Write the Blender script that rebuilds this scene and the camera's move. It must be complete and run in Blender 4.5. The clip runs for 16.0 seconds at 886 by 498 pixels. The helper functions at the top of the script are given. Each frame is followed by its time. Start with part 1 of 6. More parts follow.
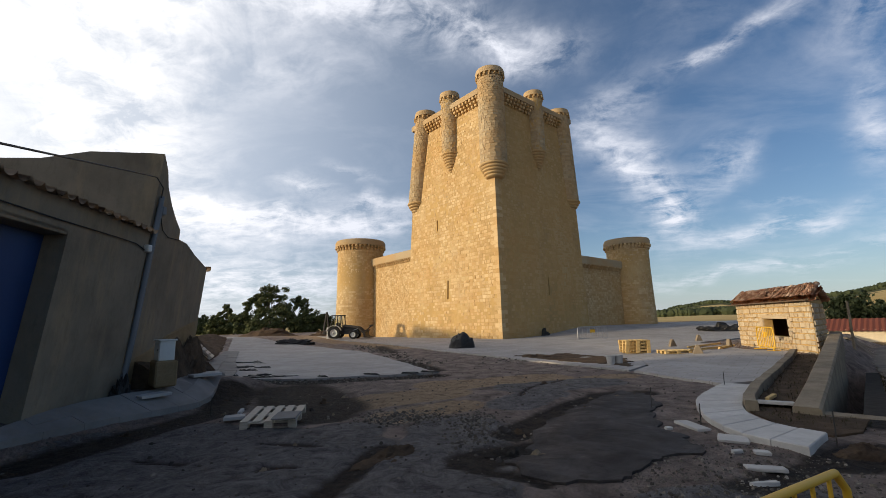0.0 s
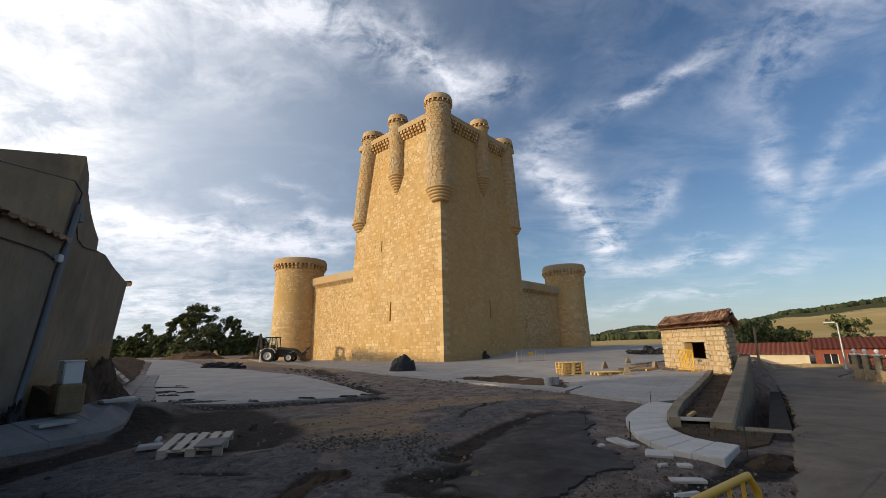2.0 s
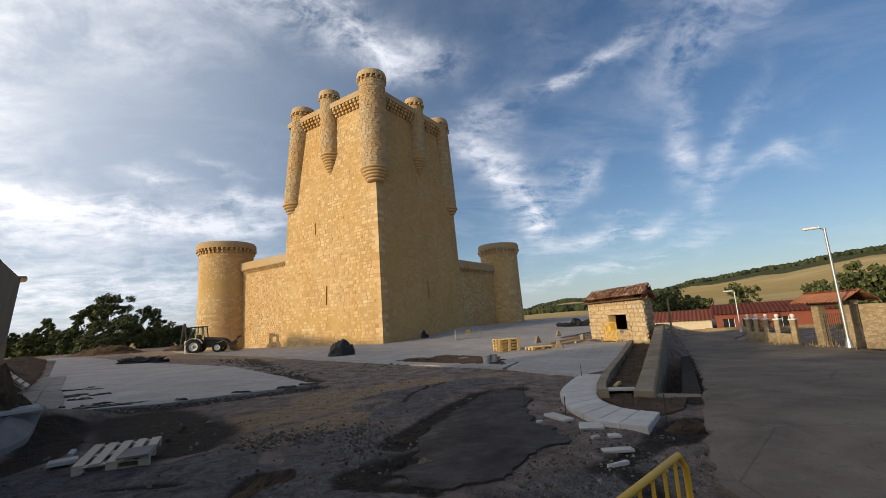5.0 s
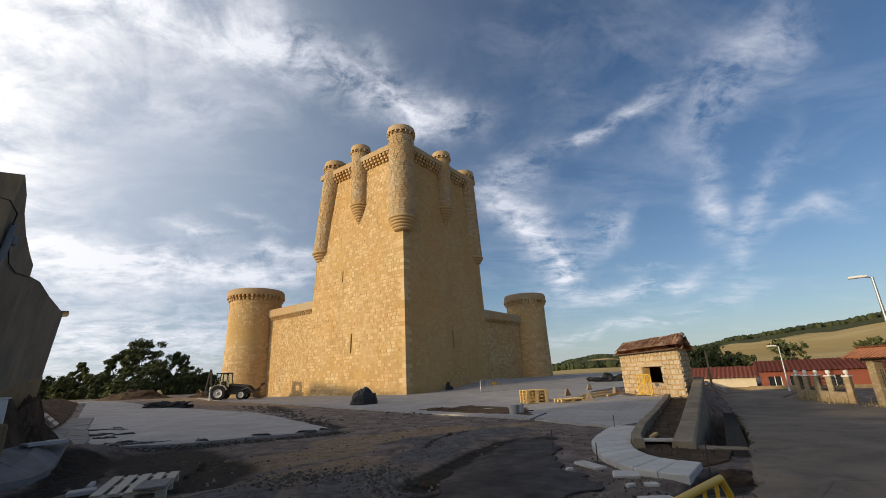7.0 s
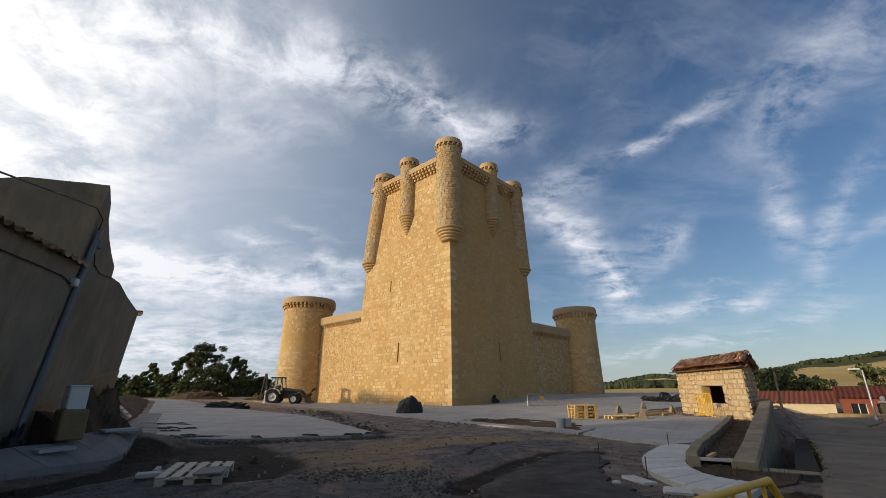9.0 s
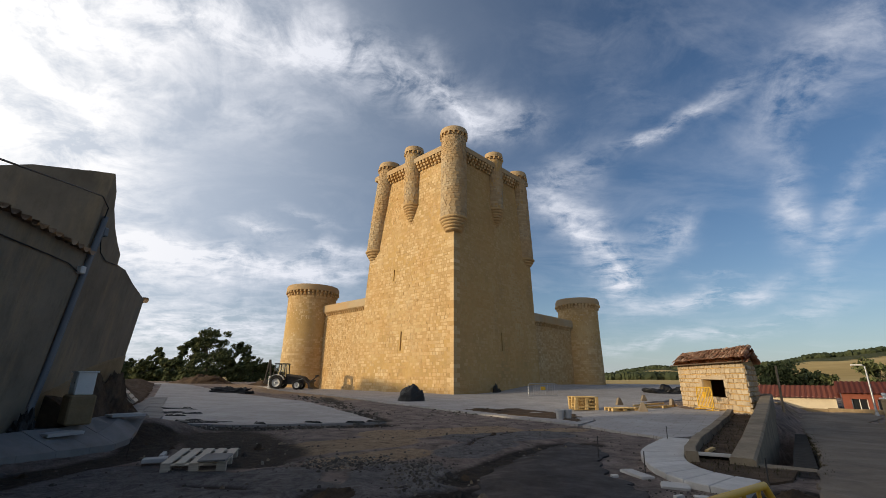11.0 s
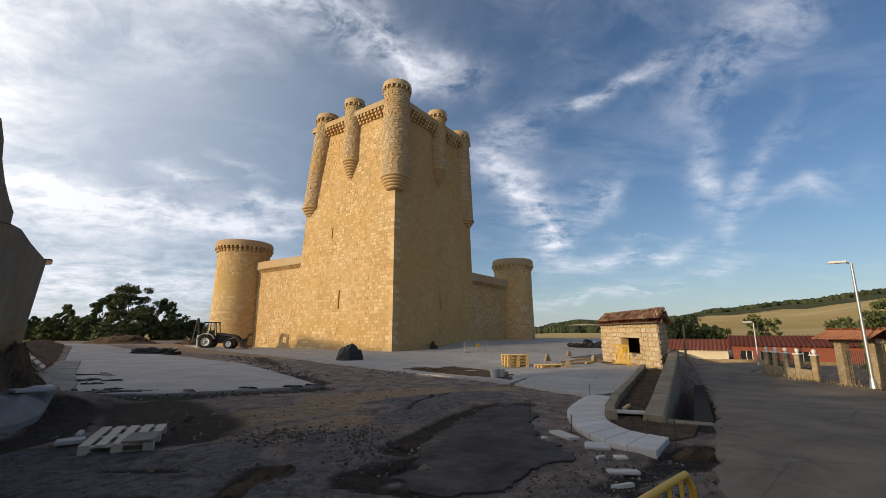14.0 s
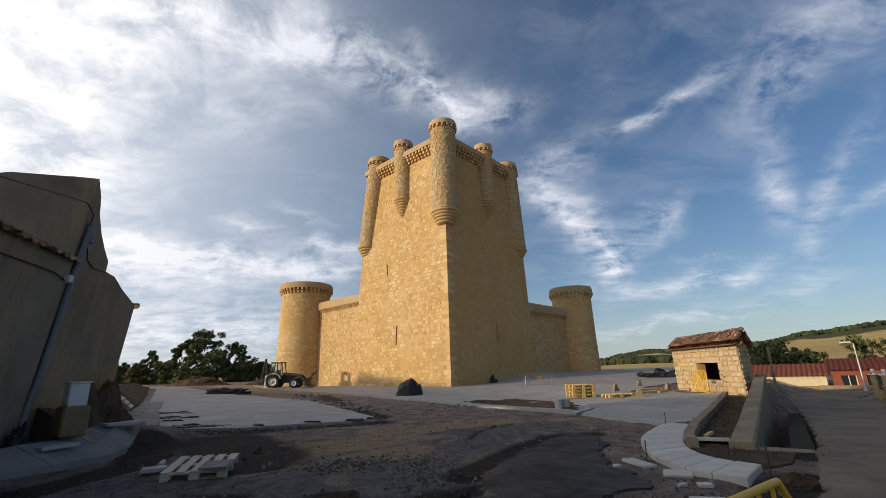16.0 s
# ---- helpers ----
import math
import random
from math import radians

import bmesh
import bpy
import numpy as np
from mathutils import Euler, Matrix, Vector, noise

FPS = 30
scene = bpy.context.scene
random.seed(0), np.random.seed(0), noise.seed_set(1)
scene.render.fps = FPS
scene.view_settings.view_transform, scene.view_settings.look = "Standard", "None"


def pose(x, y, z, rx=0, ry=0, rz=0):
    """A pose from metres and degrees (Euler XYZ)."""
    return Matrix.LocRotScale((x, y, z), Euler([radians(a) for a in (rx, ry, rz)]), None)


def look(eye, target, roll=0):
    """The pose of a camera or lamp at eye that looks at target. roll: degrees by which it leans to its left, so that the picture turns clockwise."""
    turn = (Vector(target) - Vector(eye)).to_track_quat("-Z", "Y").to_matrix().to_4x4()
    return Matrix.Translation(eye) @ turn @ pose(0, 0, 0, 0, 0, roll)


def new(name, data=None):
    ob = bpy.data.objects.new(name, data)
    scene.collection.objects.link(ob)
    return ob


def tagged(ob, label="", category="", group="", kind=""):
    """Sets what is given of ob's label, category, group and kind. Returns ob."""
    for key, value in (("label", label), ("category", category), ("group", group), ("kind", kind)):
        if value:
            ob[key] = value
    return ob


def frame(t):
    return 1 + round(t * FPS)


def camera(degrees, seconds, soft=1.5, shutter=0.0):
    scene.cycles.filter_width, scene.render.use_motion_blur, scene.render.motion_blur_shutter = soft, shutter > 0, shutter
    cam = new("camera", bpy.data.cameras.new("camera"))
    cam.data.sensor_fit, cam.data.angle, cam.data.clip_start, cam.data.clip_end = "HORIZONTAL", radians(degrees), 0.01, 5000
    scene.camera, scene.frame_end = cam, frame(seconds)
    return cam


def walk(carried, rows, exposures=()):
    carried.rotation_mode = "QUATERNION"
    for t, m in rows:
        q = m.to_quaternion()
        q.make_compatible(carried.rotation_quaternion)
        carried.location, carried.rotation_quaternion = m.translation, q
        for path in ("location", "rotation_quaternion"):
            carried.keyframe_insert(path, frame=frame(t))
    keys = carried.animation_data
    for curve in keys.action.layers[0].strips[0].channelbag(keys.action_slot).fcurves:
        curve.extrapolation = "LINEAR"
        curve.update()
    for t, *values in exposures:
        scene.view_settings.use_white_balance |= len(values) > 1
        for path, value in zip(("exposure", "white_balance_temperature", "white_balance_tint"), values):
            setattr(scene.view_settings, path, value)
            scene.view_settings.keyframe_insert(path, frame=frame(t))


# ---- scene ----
# ---------------- camera ----------------
cam = camera(91.66, 16.0, soft=0.7)


def aim(x, y, z, yaw, pitch, roll):
    """A camera pose from its place, its turn to the left, its tilt upwards and its lean, in degrees."""
    a, p = radians(yaw), radians(pitch)
    ahead = Vector((-math.sin(a) * math.cos(p), math.cos(a) * math.cos(p), math.sin(p)))
    return look((x, y, z), Vector((x, y, z)) + ahead, roll)


PATH = [
    (0.0, aim(0.054, -0.030, 1.709, 7.52, 9.70, -1.50)),
    (0.5, aim(0.053, 0.006, 1.741, 4.51, 8.85, -1.34)),
    (1.0, aim(0.044, 0.015, 1.543, 4.41, 14.81, -2.73)),
    (1.5, aim(0.075, -0.059, 1.585, 3.85, 13.51, -0.20)),
    (2.0, aim(0.029, -0.031, 1.645, -0.14, 12.51, -1.27)),
    (2.5, aim(-0.013, -0.014, 1.749, -2.70, 10.43, -2.91)),
    (3.0, aim(-0.012, -0.019, 1.758, -4.48, 10.10, -1.69)),
    (3.5, aim(-0.049, 0.024, 1.777, -7.22, 9.62, -4.16)),
    (3.7, aim(-0.044, -0.003, 1.812, -8.72, 9.23, -4.13)),
    (5.8, aim(-0.074, 0.001, 1.804, -8.09, 9.93, -3.28)),
    (6.0, aim(-0.079, 0.021, 1.775, -7.48, 10.35, -2.23)),
    (6.5, aim(-0.088, 0.031, 1.710, -6.76, 12.46, -4.00)),
    (7.0, aim(-0.043, 0.042, 1.513, -5.50, 16.44, -2.68)),
    (7.5, aim(-0.017, 0.023, 1.393, -2.85, 18.22, -1.58)),
    (8.0, aim(0.007, -0.000, 1.466, -2.24, 16.16, 0.08)),
    (8.5, aim(0.024, 0.002, 1.387, 0.08, 17.62, 0.36)),
    (9.0, aim(0.036, 0.002, 1.352, 1.08, 18.23, -0.36)),
    (9.5, aim(0.034, -0.008, 1.360, 0.95, 18.08, -0.08)),
    (10.0, aim(0.049, -0.029, 1.370, 1.67, 17.71, 0.61)),
    (12.5, aim(0.032, -0.028, 1.551, 0.58, 14.48, 0.17)),
    (13.0, aim(0.023, -0.005, 1.583, -0.84, 13.74, 0.05)),
    (13.5, aim(-0.010, 0.011, 1.603, -2.87, 13.70, -0.34)),
    (14.0, aim(-0.047, 0.011, 1.718, -6.68, 11.08, 0.02)),
    (14.5, aim(-0.059, 0.042, 1.709, -7.19, 11.16, -0.76)),
    (15.0, aim(-0.059, 0.047, 1.675, -6.53, 12.38, -0.48)),
    (15.5, aim(-0.022, 0.039, 1.576, -2.77, 14.25, -0.34)),
    (16.0, aim(-0.011, 0.022, 1.512, 0.52, 15.73, -1.69)),
]
walk(cam, PATH, [(0.0, 0.15), (6.0, 0.15), (7.5, 0.02), (10.0, 0.0), (13.0, 0.02), (14.0, 0.1), (15.0, 0.1), (16.0, 0.05)])

# ---------------- sky and sun ----------------
SUN = Vector((-0.93, -0.33, 0.18)).normalized()
scene.view_settings.exposure = 0.15
world = bpy.data.worlds.new("sky")
scene.world = world
world.use_nodes = True
wt = world.node_tree
wt.nodes.clear()


def wn(kind, **props):
    n = wt.nodes.new(kind)
    for k, v in props.items():
        if k == "operation":
            n.operation = v
    return n


def wlink(value, socket):
    if isinstance(value, bpy.types.NodeSocket):
        wt.links.new(value, socket)
    else:
        socket.default_value = value


def wmath(op, a, b=0.0, c=0.0):
    n = wn("ShaderNodeMath", operation=op)
    for i, v in enumerate((a, b, c)):
        wlink(v, n.inputs[i])
    return n.outputs[0]


def wvec(op, a, b=(0, 0, 0)):
    n = wn("ShaderNodeVectorMath", operation=op)
    wlink(a, n.inputs[0])
    wlink(b, n.inputs[1])
    return n.outputs["Value" if op == "DOT_PRODUCT" else "Vector"]


way = wvec("NORMALIZE", wn("ShaderNodeTexCoord").outputs["Generated"])
sky = wn("ShaderNodeTexSky")
sky.sky_type, sky.sun_disc = "NISHITA", False
sky.sun_elevation = math.asin(SUN.z)
sky.sun_rotation = math.atan2(SUN.x, SUN.y)
sky.air_density, sky.dust_density, sky.ozone_density = 1.0, 0.6, 2.0
sep = wn("ShaderNodeSeparateXYZ")
wlink(way, sep.inputs[0])
up = wmath("MAXIMUM", sep.outputs[2], 0.0)
# the layer of thin cloud lies on a flat sheet high above
flat = wn("ShaderNodeCombineXYZ")
lift = wmath("ADD", up, 0.16)
wlink(wmath("DIVIDE", sep.outputs[0], lift), flat.inputs[0])
wlink(wmath("DIVIDE", sep.outputs[1], lift), flat.inputs[1])


def wnoise(vec, scale, detail, rough, distort, turn=0.0, stretch=1.0):
    mp = wn("ShaderNodeMapping")
    wlink(vec, mp.inputs[0])
    mp.inputs["Rotation"].default_value = (0, 0, radians(turn))
    mp.inputs["Scale"].default_value = (stretch, 1, 1)
    n = wn("ShaderNodeTexNoise")
    wlink(mp.outputs[0], n.inputs["Vector"])
    n.inputs["Scale"].default_value, n.inputs["Detail"].default_value = scale, detail
    n.inputs["Roughness"].default_value, n.inputs["Distortion"].default_value = rough, distort
    return n.outputs[0]


streak = wnoise(flat.outputs[0], 2.2, 10, 0.62, 0.7, 38, 0.6)
broad = wnoise(flat.outputs[0], 0.8, 4, 0.55, 0.5, 20, 0.8)
fine = wnoise(flat.outputs[0], 7.0, 8, 0.66, 0.6, 38, 0.75)
# main clouds: two ends of each as azimuth and height in degrees, half width, weight
HIGH_CLOUDS = (
    (-58, 31, -40, 38.0, 4.6, 0.95), (-42, 38.5, -23, 40.4, 3.8, 0.85), (-24, 40.4, -9, 38.2, 2.7, 1.05), (-10, 38.2, 3, 34.0, 2.1, 1.05), (2, 34.2, 12, 31.5, 1.9, 0.70),
    (-37, 30, -18, 32, 2.8, 0.42), (-54, 24, -40, 25, 6.5, 0.80), (-50, 17, -38, 19, 4.5, 0.55),
    (24.3, 28.2, 31, 29.3, 0.9, 0.85), (31, 29.2, 37.3, 31, 0.8, 0.50), (38.5, 26, 48, 31, 2.8, 0.52), (48, 31, 53, 34, 2.4, 0.4),
    (40.2, 22, 40.6, 14, 1.4, 0.58), (46.6, 19.6, 41.8, 10, 1.1, 0.52), (46, 13, 52, 15, 0.9, 0.5), (25, 16.0, 29.4, 18.2, 1.5, 0.58), (11, 41, 40, 34, 5.5, 0.10),
)
LOW_CLOUDS = (
    (13.1, 22.7, 19.0, 26.2, 1.5, 0.62), (14.3, 20.4, 20.9, 12.4, 2.3, 0.98), (18.6, 10.2, 23.4, 13.2, 1.4, 0.80), (24.2, 9.3, 36.1, 9.8, 0.9, 0.85), (29.4, 12.3, 33, 11.7, 0.4, 0.55),
    (19.3, 5.2, 32.7, 5.2, 0.8, 0.65), (32.5, 5.2, 41, 7.0, 0.8, 0.65), (-29.6, 17.0, -23.6, 16.7, 0.9, 0.90), (-23, 19.2, -18, 18.5, 0.7, 0.70), (-22.3, 14.8, -12, 15.6, 0.9, 0.80),
    (-38.7, 13.5, -26.5, 13.0, 1.4, 1.05), (-27, 12.4, -11, 12.9, 1.4, 1.0), (-46, 11, -33, 11, 2.4, 0.7), (-42, 4.5, -18, 6.4, 2.9, 1.0),
)


def skyward(az, el):
    a, e = radians(az), radians(el)
    return Vector((math.sin(a) * math.cos(e), math.cos(a) * math.cos(e), math.sin(e)))


warp = wn("ShaderNodeTexNoise")
wlink(way, warp.inputs["Vector"])
warp.inputs["Scale"].default_value, warp.inputs["Detail"].default_value = 5.0, 7.0
bent = wvec("ADD", way, wvec("MULTIPLY", wvec("SUBTRACT", warp.outputs["Color"], (0.5, 0.5, 0.5)), (0.17, 0.17, 0.17)))
total = 0.0
for az0, el0, az1, el1, wide, weight in HIGH_CLOUDS + LOW_CLOUDS:
    p, q = skyward(az0, el0), skyward(az1, el1)
    mid, along = (p + q).normalized(), (q - p).normalized()
    side = mid.cross(along).normalized()
    across = wmath("DIVIDE", wvec("DOT_PRODUCT", bent, tuple(side)), math.sin(radians(wide * 1.2)))
    length = wmath("DIVIDE", wvec("DOT_PRODUCT", bent, tuple(along)), (q - p).length * 0.62)
    r2 = wmath("ADD", wmath("MULTIPLY", across, across), wmath("MULTIPLY", length, length))
    front = wmath("GREATER_THAN", wvec("DOT_PRODUCT", bent, tuple(mid)), 0.0)
    total = wmath("ADD", total, wmath("MULTIPLY", wmath("MULTIPLY", wmath("EXPONENT", wmath("MULTIPLY", r2, -1.0)), weight), front))
veil = wmath("MULTIPLY", wmath("MAXIMUM", wmath("SUBTRACT", wmath("ADD", wmath("MULTIPLY", streak, 0.6), wmath("MULTIPLY", broad, 0.6)), 0.60), 0.0), 0.9)
puff = wn("ShaderNodeTexNoise")
wlink(wvec("MULTIPLY", bent, (1.0, 1.0, 1.5)), puff.inputs["Vector"])
puff.inputs["Scale"].default_value, puff.inputs["Detail"].default_value = 8.0, 10.0
puff.inputs["Roughness"].default_value, puff.inputs["Distortion"].default_value = 0.62, 0.35
grain = wmath("ADD", wmath("MULTIPLY", wmath("SUBTRACT", puff.outputs[0], 0.5), 1.7), wmath("ADD", wmath("MULTIPLY", wmath("SUBTRACT", fine, 0.5), 1.5), wmath("MULTIPLY", wmath("SUBTRACT", streak, 0.5), 0.9)))
ragged = wmath("MINIMUM", wmath("MAXIMUM", wmath("ADD", wmath("MULTIPLY", grain, 1.6), 0.46), 0.0), 1.25)
shape = wmath("MULTIPLY", wmath("MULTIPLY", total, ragged), 0.98)
toward = wmath("MAXIMUM", wvec("DOT_PRODUCT", way, tuple(SUN)), 0.0)
cover = wn("ShaderNodeClamp")
west = wmath("MULTIPLY", wmath("POWER", wmath("MAXIMUM", wvec("DOT_PRODUCT", way, tuple(skyward(-62, 15))), 0.0), 2.4), 0.86)
wlink(wmath("ADD", shape, wmath("ADD", veil, wmath("MULTIPLY", wmath("ADD", wmath("POWER", toward, 2.0), wmath("MULTIPLY", wmath("POWER", toward, 0.8), 0.24)), 0.92))), cover.inputs[0])
white = wn("ShaderNodeMix")
white.data_type = "RGBA"
wlink(wmath("POWER", toward, 1.5), white.inputs["Factor"])
white.inputs["A"].default_value, white.inputs["B"].default_value = (6.9, 7.1, 7.8, 1), (13.0, 12.5, 11.4, 1)
tint = wn("ShaderNodeMix")
tint.data_type, tint.blend_type = "RGBA", "MULTIPLY"
tint.inputs["Factor"].default_value = 1.0
wlink(sky.outputs[0], tint.inputs["A"])
tint.inputs["B"].default_value = (0.70, 0.80, 0.96, 1)
# pale summer haze low over the horizon
haze = wn("ShaderNodeMix")
haze.data_type = "RGBA"
wlink(wmath("MAXIMUM", west, wmath("MULTIPLY", wmath("POWER", wmath("SUBTRACT", 1.0, up), 9.0), 0.60)), haze.inputs["Factor"])
wlink(tint.outputs["Result"], haze.inputs["A"])
haze.inputs["B"].default_value = (4.7, 5.35, 6.3, 1)
mixed = wn("ShaderNodeMix")
mixed.data_type = "RGBA"
wlink(cover.outputs[0], mixed.inputs["Factor"])
wlink(haze.outputs["Result"], mixed.inputs["A"])
wlink(white.outputs["Result"], mixed.inputs["B"])
bg = wn("ShaderNodeBackground")
wlink(mixed.outputs["Result"], bg.inputs["Color"])
bg.inputs["Strength"].default_value = 0.115
wlink(bg.outputs[0], wn("ShaderNodeOutputWorld").inputs["Surface"])

sun = new("sun", bpy.data.lights.new("sun", "SUN"))
sun.data.energy, sun.data.angle, sun.data.color = 3.5, radians(1.5), (1.0, 0.80, 0.52)
sun.matrix_world = look(SUN * 200, (0, 0, 0))

# ---------------- materials ----------------


class Mat:
    """Builds one procedural material, node by node."""

    def __init__(self, name, rough=0.85, metal=0.0, spec=0.3):
        self.m = bpy.data.materials.new(name)
        self.m.use_nodes = True
        self.t = self.m.node_tree
        self.b = self.t.nodes["Principled BSDF"]
        self.b.inputs["Roughness"].default_value = rough
        self.b.inputs["Metallic"].default_value = metal
        self.b.inputs["Specular IOR Level"].default_value = spec
        self.co = self.t.nodes.new("ShaderNodeTexCoord").outputs["Object"]
        self.pos = self.t.nodes.new("ShaderNodeNewGeometry")

    def link(self, v, s):
        if isinstance(v, bpy.types.NodeSocket):
            self.t.links.new(v, s)
        else:
            s.default_value = v

    def noise(self, scale, detail=6, rough=0.6, vec=None, distort=0.0, stretch=(1, 1, 1)):
        mp = self.t.nodes.new("ShaderNodeMapping")
        mp.inputs["Scale"].default_value = stretch
        self.link(vec or self.pos.outputs["Position"], mp.inputs[0])
        n = self.t.nodes.new("ShaderNodeTexNoise")
        self.link(mp.outputs[0], n.inputs["Vector"])
        n.inputs["Scale"].default_value, n.inputs["Detail"].default_value = scale, detail
        n.inputs["Roughness"].default_value, n.inputs["Distortion"].default_value = rough, distort
        return n.outputs[0]

    def voronoi(self, scale, feature="F1", vec=None, stretch=(1, 1, 1)):
        mp = self.t.nodes.new("ShaderNodeMapping")
        mp.inputs["Scale"].default_value = stretch
        self.link(vec or self.pos.outputs["Position"], mp.inputs[0])
        n = self.t.nodes.new("ShaderNodeTexVoronoi")
        n.feature = feature
        n.inputs["Scale"].default_value = scale
        self.link(mp.outputs[0], n.inputs["Vector"])
        return n

    def ramp(self, v, *stops):
        n = self.t.nodes.new("ShaderNodeValToRGB")
        e = n.color_ramp.elements
        while len(e) < len(stops):
            e.new(0.5)
        for el, (p, c) in zip(e, stops):
            el.position = p
            el.color = (*c, 1) if len(c) == 3 else c
        self.link(v, n.inputs[0])
        return n.outputs[0]

    def mix(self, f, a, b, blend="MIX"):
        n = self.t.nodes.new("ShaderNodeMix")
        n.data_type, n.blend_type = "RGBA", blend
        self.link(f, n.inputs["Factor"])
        for v, s in ((a, n.inputs["A"]), (b, n.inputs["B"])):
            self.link((*v, 1) if isinstance(v, tuple) and len(v) == 3 else v, s)
        return n.outputs["Result"]

    def math(self, op, a, b=0.0):
        n = self.t.nodes.new("ShaderNodeMath")
        n.operation = op
        self.link(a, n.inputs[0])
        self.link(b, n.inputs[1])
        return n.outputs[0]

    def random(self):
        return self.t.nodes.new("ShaderNodeObjectInfo").outputs["Random"]

    def island(self):
        return self.pos.outputs["Random Per Island"]

    def color(self, v):
        self.link((*v, 1) if isinstance(v, tuple) and len(v) == 3 else v, self.b.inputs["Base Color"])
        return self

    def bump(self, h, strength=0.4, dist=0.02):
        n = self.t.nodes.new("ShaderNodeBump")
        n.inputs["Strength"].default_value, n.inputs["Distance"].default_value = strength, dist
        self.link(h, n.inputs["Height"])
        self.t.links.new(n.outputs[0], self.b.inputs["Normal"])
        return self

    def rough(self, v):
        self.link(v, self.b.inputs["Roughness"])
        return self


def stone_material(name, dark, mid, light, per_object=False, joints=0.0):
    m = Mat(name, 0.92, spec=0.15)
    big = m.noise(0.22, 4, 0.6)
    grain = m.noise(9.0, 8, 0.7)
    pick = m.random() if per_object else m.island()
    base = m.ramp(m.math("ADD", m.math("MULTIPLY", pick, 0.42), m.math("ADD", 0.08, m.math("MULTIPLY", grain, 0.42))), (0.15, dark), (0.5, mid), (0.9, light))
    stain = m.noise(0.5, 5, 0.65, stretch=(1, 1, 0.35))
    base = m.mix(m.ramp(big, (0.38, (0, 0, 0)), (0.66, (0.75, 0.75, 0.75))), base, m.mix(0.62, base, (0.47, 0.255, 0.075)))
    base = m.mix(m.ramp(stain, (0.55, (0, 0, 0)), (0.8, (0.55, 0.55, 0.55))), base, m.mix(0.6, base, (0.16, 0.13, 0.10)))
    h = grain
    if joints:
        v = m.voronoi(joints, "DISTANCE_TO_EDGE", stretch=(1, 1, 1.6))
        gap = m.ramp(v.outputs["Distance"], (0.0, (0, 0, 0)), (0.09, (1, 1, 1)))
        cell = m.voronoi(joints, "F1", stretch=(1, 1, 1.6))
        tone = m.t.nodes.new("ShaderNodeSeparateColor")
        m.link(cell.outputs["Color"], tone.inputs[0])
        base = m.mix(0.45, base, m.ramp(tone.outputs[0], (0.1, dark), (0.55, mid), (0.95, light)))
        base = m.mix(gap, m.mix(0.55, base, dark), base)
        h = m.math("ADD", m.math("MULTIPLY", gap, 0.8), m.math("MULTIPLY", grain, 0.3))
    return m.color(base).bump(h, 0.55, 0.03).m


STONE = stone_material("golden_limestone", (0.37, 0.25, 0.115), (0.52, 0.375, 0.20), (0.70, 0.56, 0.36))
# narrower, slightly darker tone range, for the keep's right face
STONE_SOFT = stone_material("even_ochre_limestone", (0.40, 0.265, 0.115), (0.47, 0.32, 0.15), (0.56, 0.405, 0.22))
STONE_ONE = stone_material("golden_limestone_block", (0.37, 0.25, 0.115), (0.52, 0.375, 0.20), (0.70, 0.56, 0.36), per_object=True)
STONE_RUBBLE = stone_material("golden_rubble_masonry", (0.34, 0.228, 0.11), (0.49, 0.345, 0.175), (0.61, 0.46, 0.27), joints=2.6)
STONE_FENCE = stone_material("grey_fence_rubble", (0.20, 0.155, 0.10), (0.31, 0.25, 0.165), (0.43, 0.355, 0.25), joints=6.5)
STONE_GREY = stone_material("greyed_limestone", (0.29, 0.23, 0.15), (0.41, 0.325, 0.21), (0.53, 0.435, 0.295))
HUT_STONE = stone_material("pale_limestone_block", (0.34, 0.275, 0.19), (0.46, 0.39, 0.285), (0.57, 0.50, 0.385), per_object=True)
mm = Mat("lime_mortar", 0.95, spec=0.1)
mo = mm.ramp(mm.noise(0.35, 6, 0.65, stretch=(1, 1, 0.6)), (0.32, (0.40, 0.275, 0.125)), (0.5, (0.49, 0.325, 0.135)), (0.68, (0.52, 0.385, 0.205)))
mo = mm.mix(mm.ramp(mm.noise(3, 8, 0.7), (0.35, (0.55, 0.55, 0.55)), (0.62, (0, 0, 0))), mo, mm.mix(0.5, mo, (0.27, 0.175, 0.075)))
MORTAR = mm.color(mo).bump(mm.noise(14, 6, 0.7), 0.5, 0.03).m
# near-black, puts the shade of unlit insides and the trench into the colour
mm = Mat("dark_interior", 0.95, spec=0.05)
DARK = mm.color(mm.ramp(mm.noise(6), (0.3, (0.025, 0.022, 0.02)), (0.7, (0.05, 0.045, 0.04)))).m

mm = Mat("cement_render", 0.93, spec=0.12)
pl = mm.ramp(mm.noise(0.7, 7, 0.65), (0.3, (0.165, 0.138, 0.105)), (0.7, (0.27, 0.228, 0.172)))
pl = mm.mix(mm.ramp(mm.noise(1.6, 6, 0.7, stretch=(1, 1, 0.25)), (0.5, (0, 0, 0)), (0.75, (0.7, 0.7, 0.7))), pl, (0.36, 0.275, 0.165))
pl = mm.mix(mm.ramp(mm.noise(5, 8, 0.72, stretch=(1, 1, 0.4)), (0.36, (0.5, 0.5, 0.5)), (0.48, (0, 0, 0))), pl, mm.mix(0.5, pl, (0.11, 0.085, 0.06)))
PLASTER = mm.color(pl).bump(mm.math("ADD", mm.noise(3, 6), mm.math("MULTIPLY", mm.noise(40, 6, 0.7), 0.4)), 0.35, 0.03).m
mm = Mat("adobe_plinth", 0.95, spec=0.1)
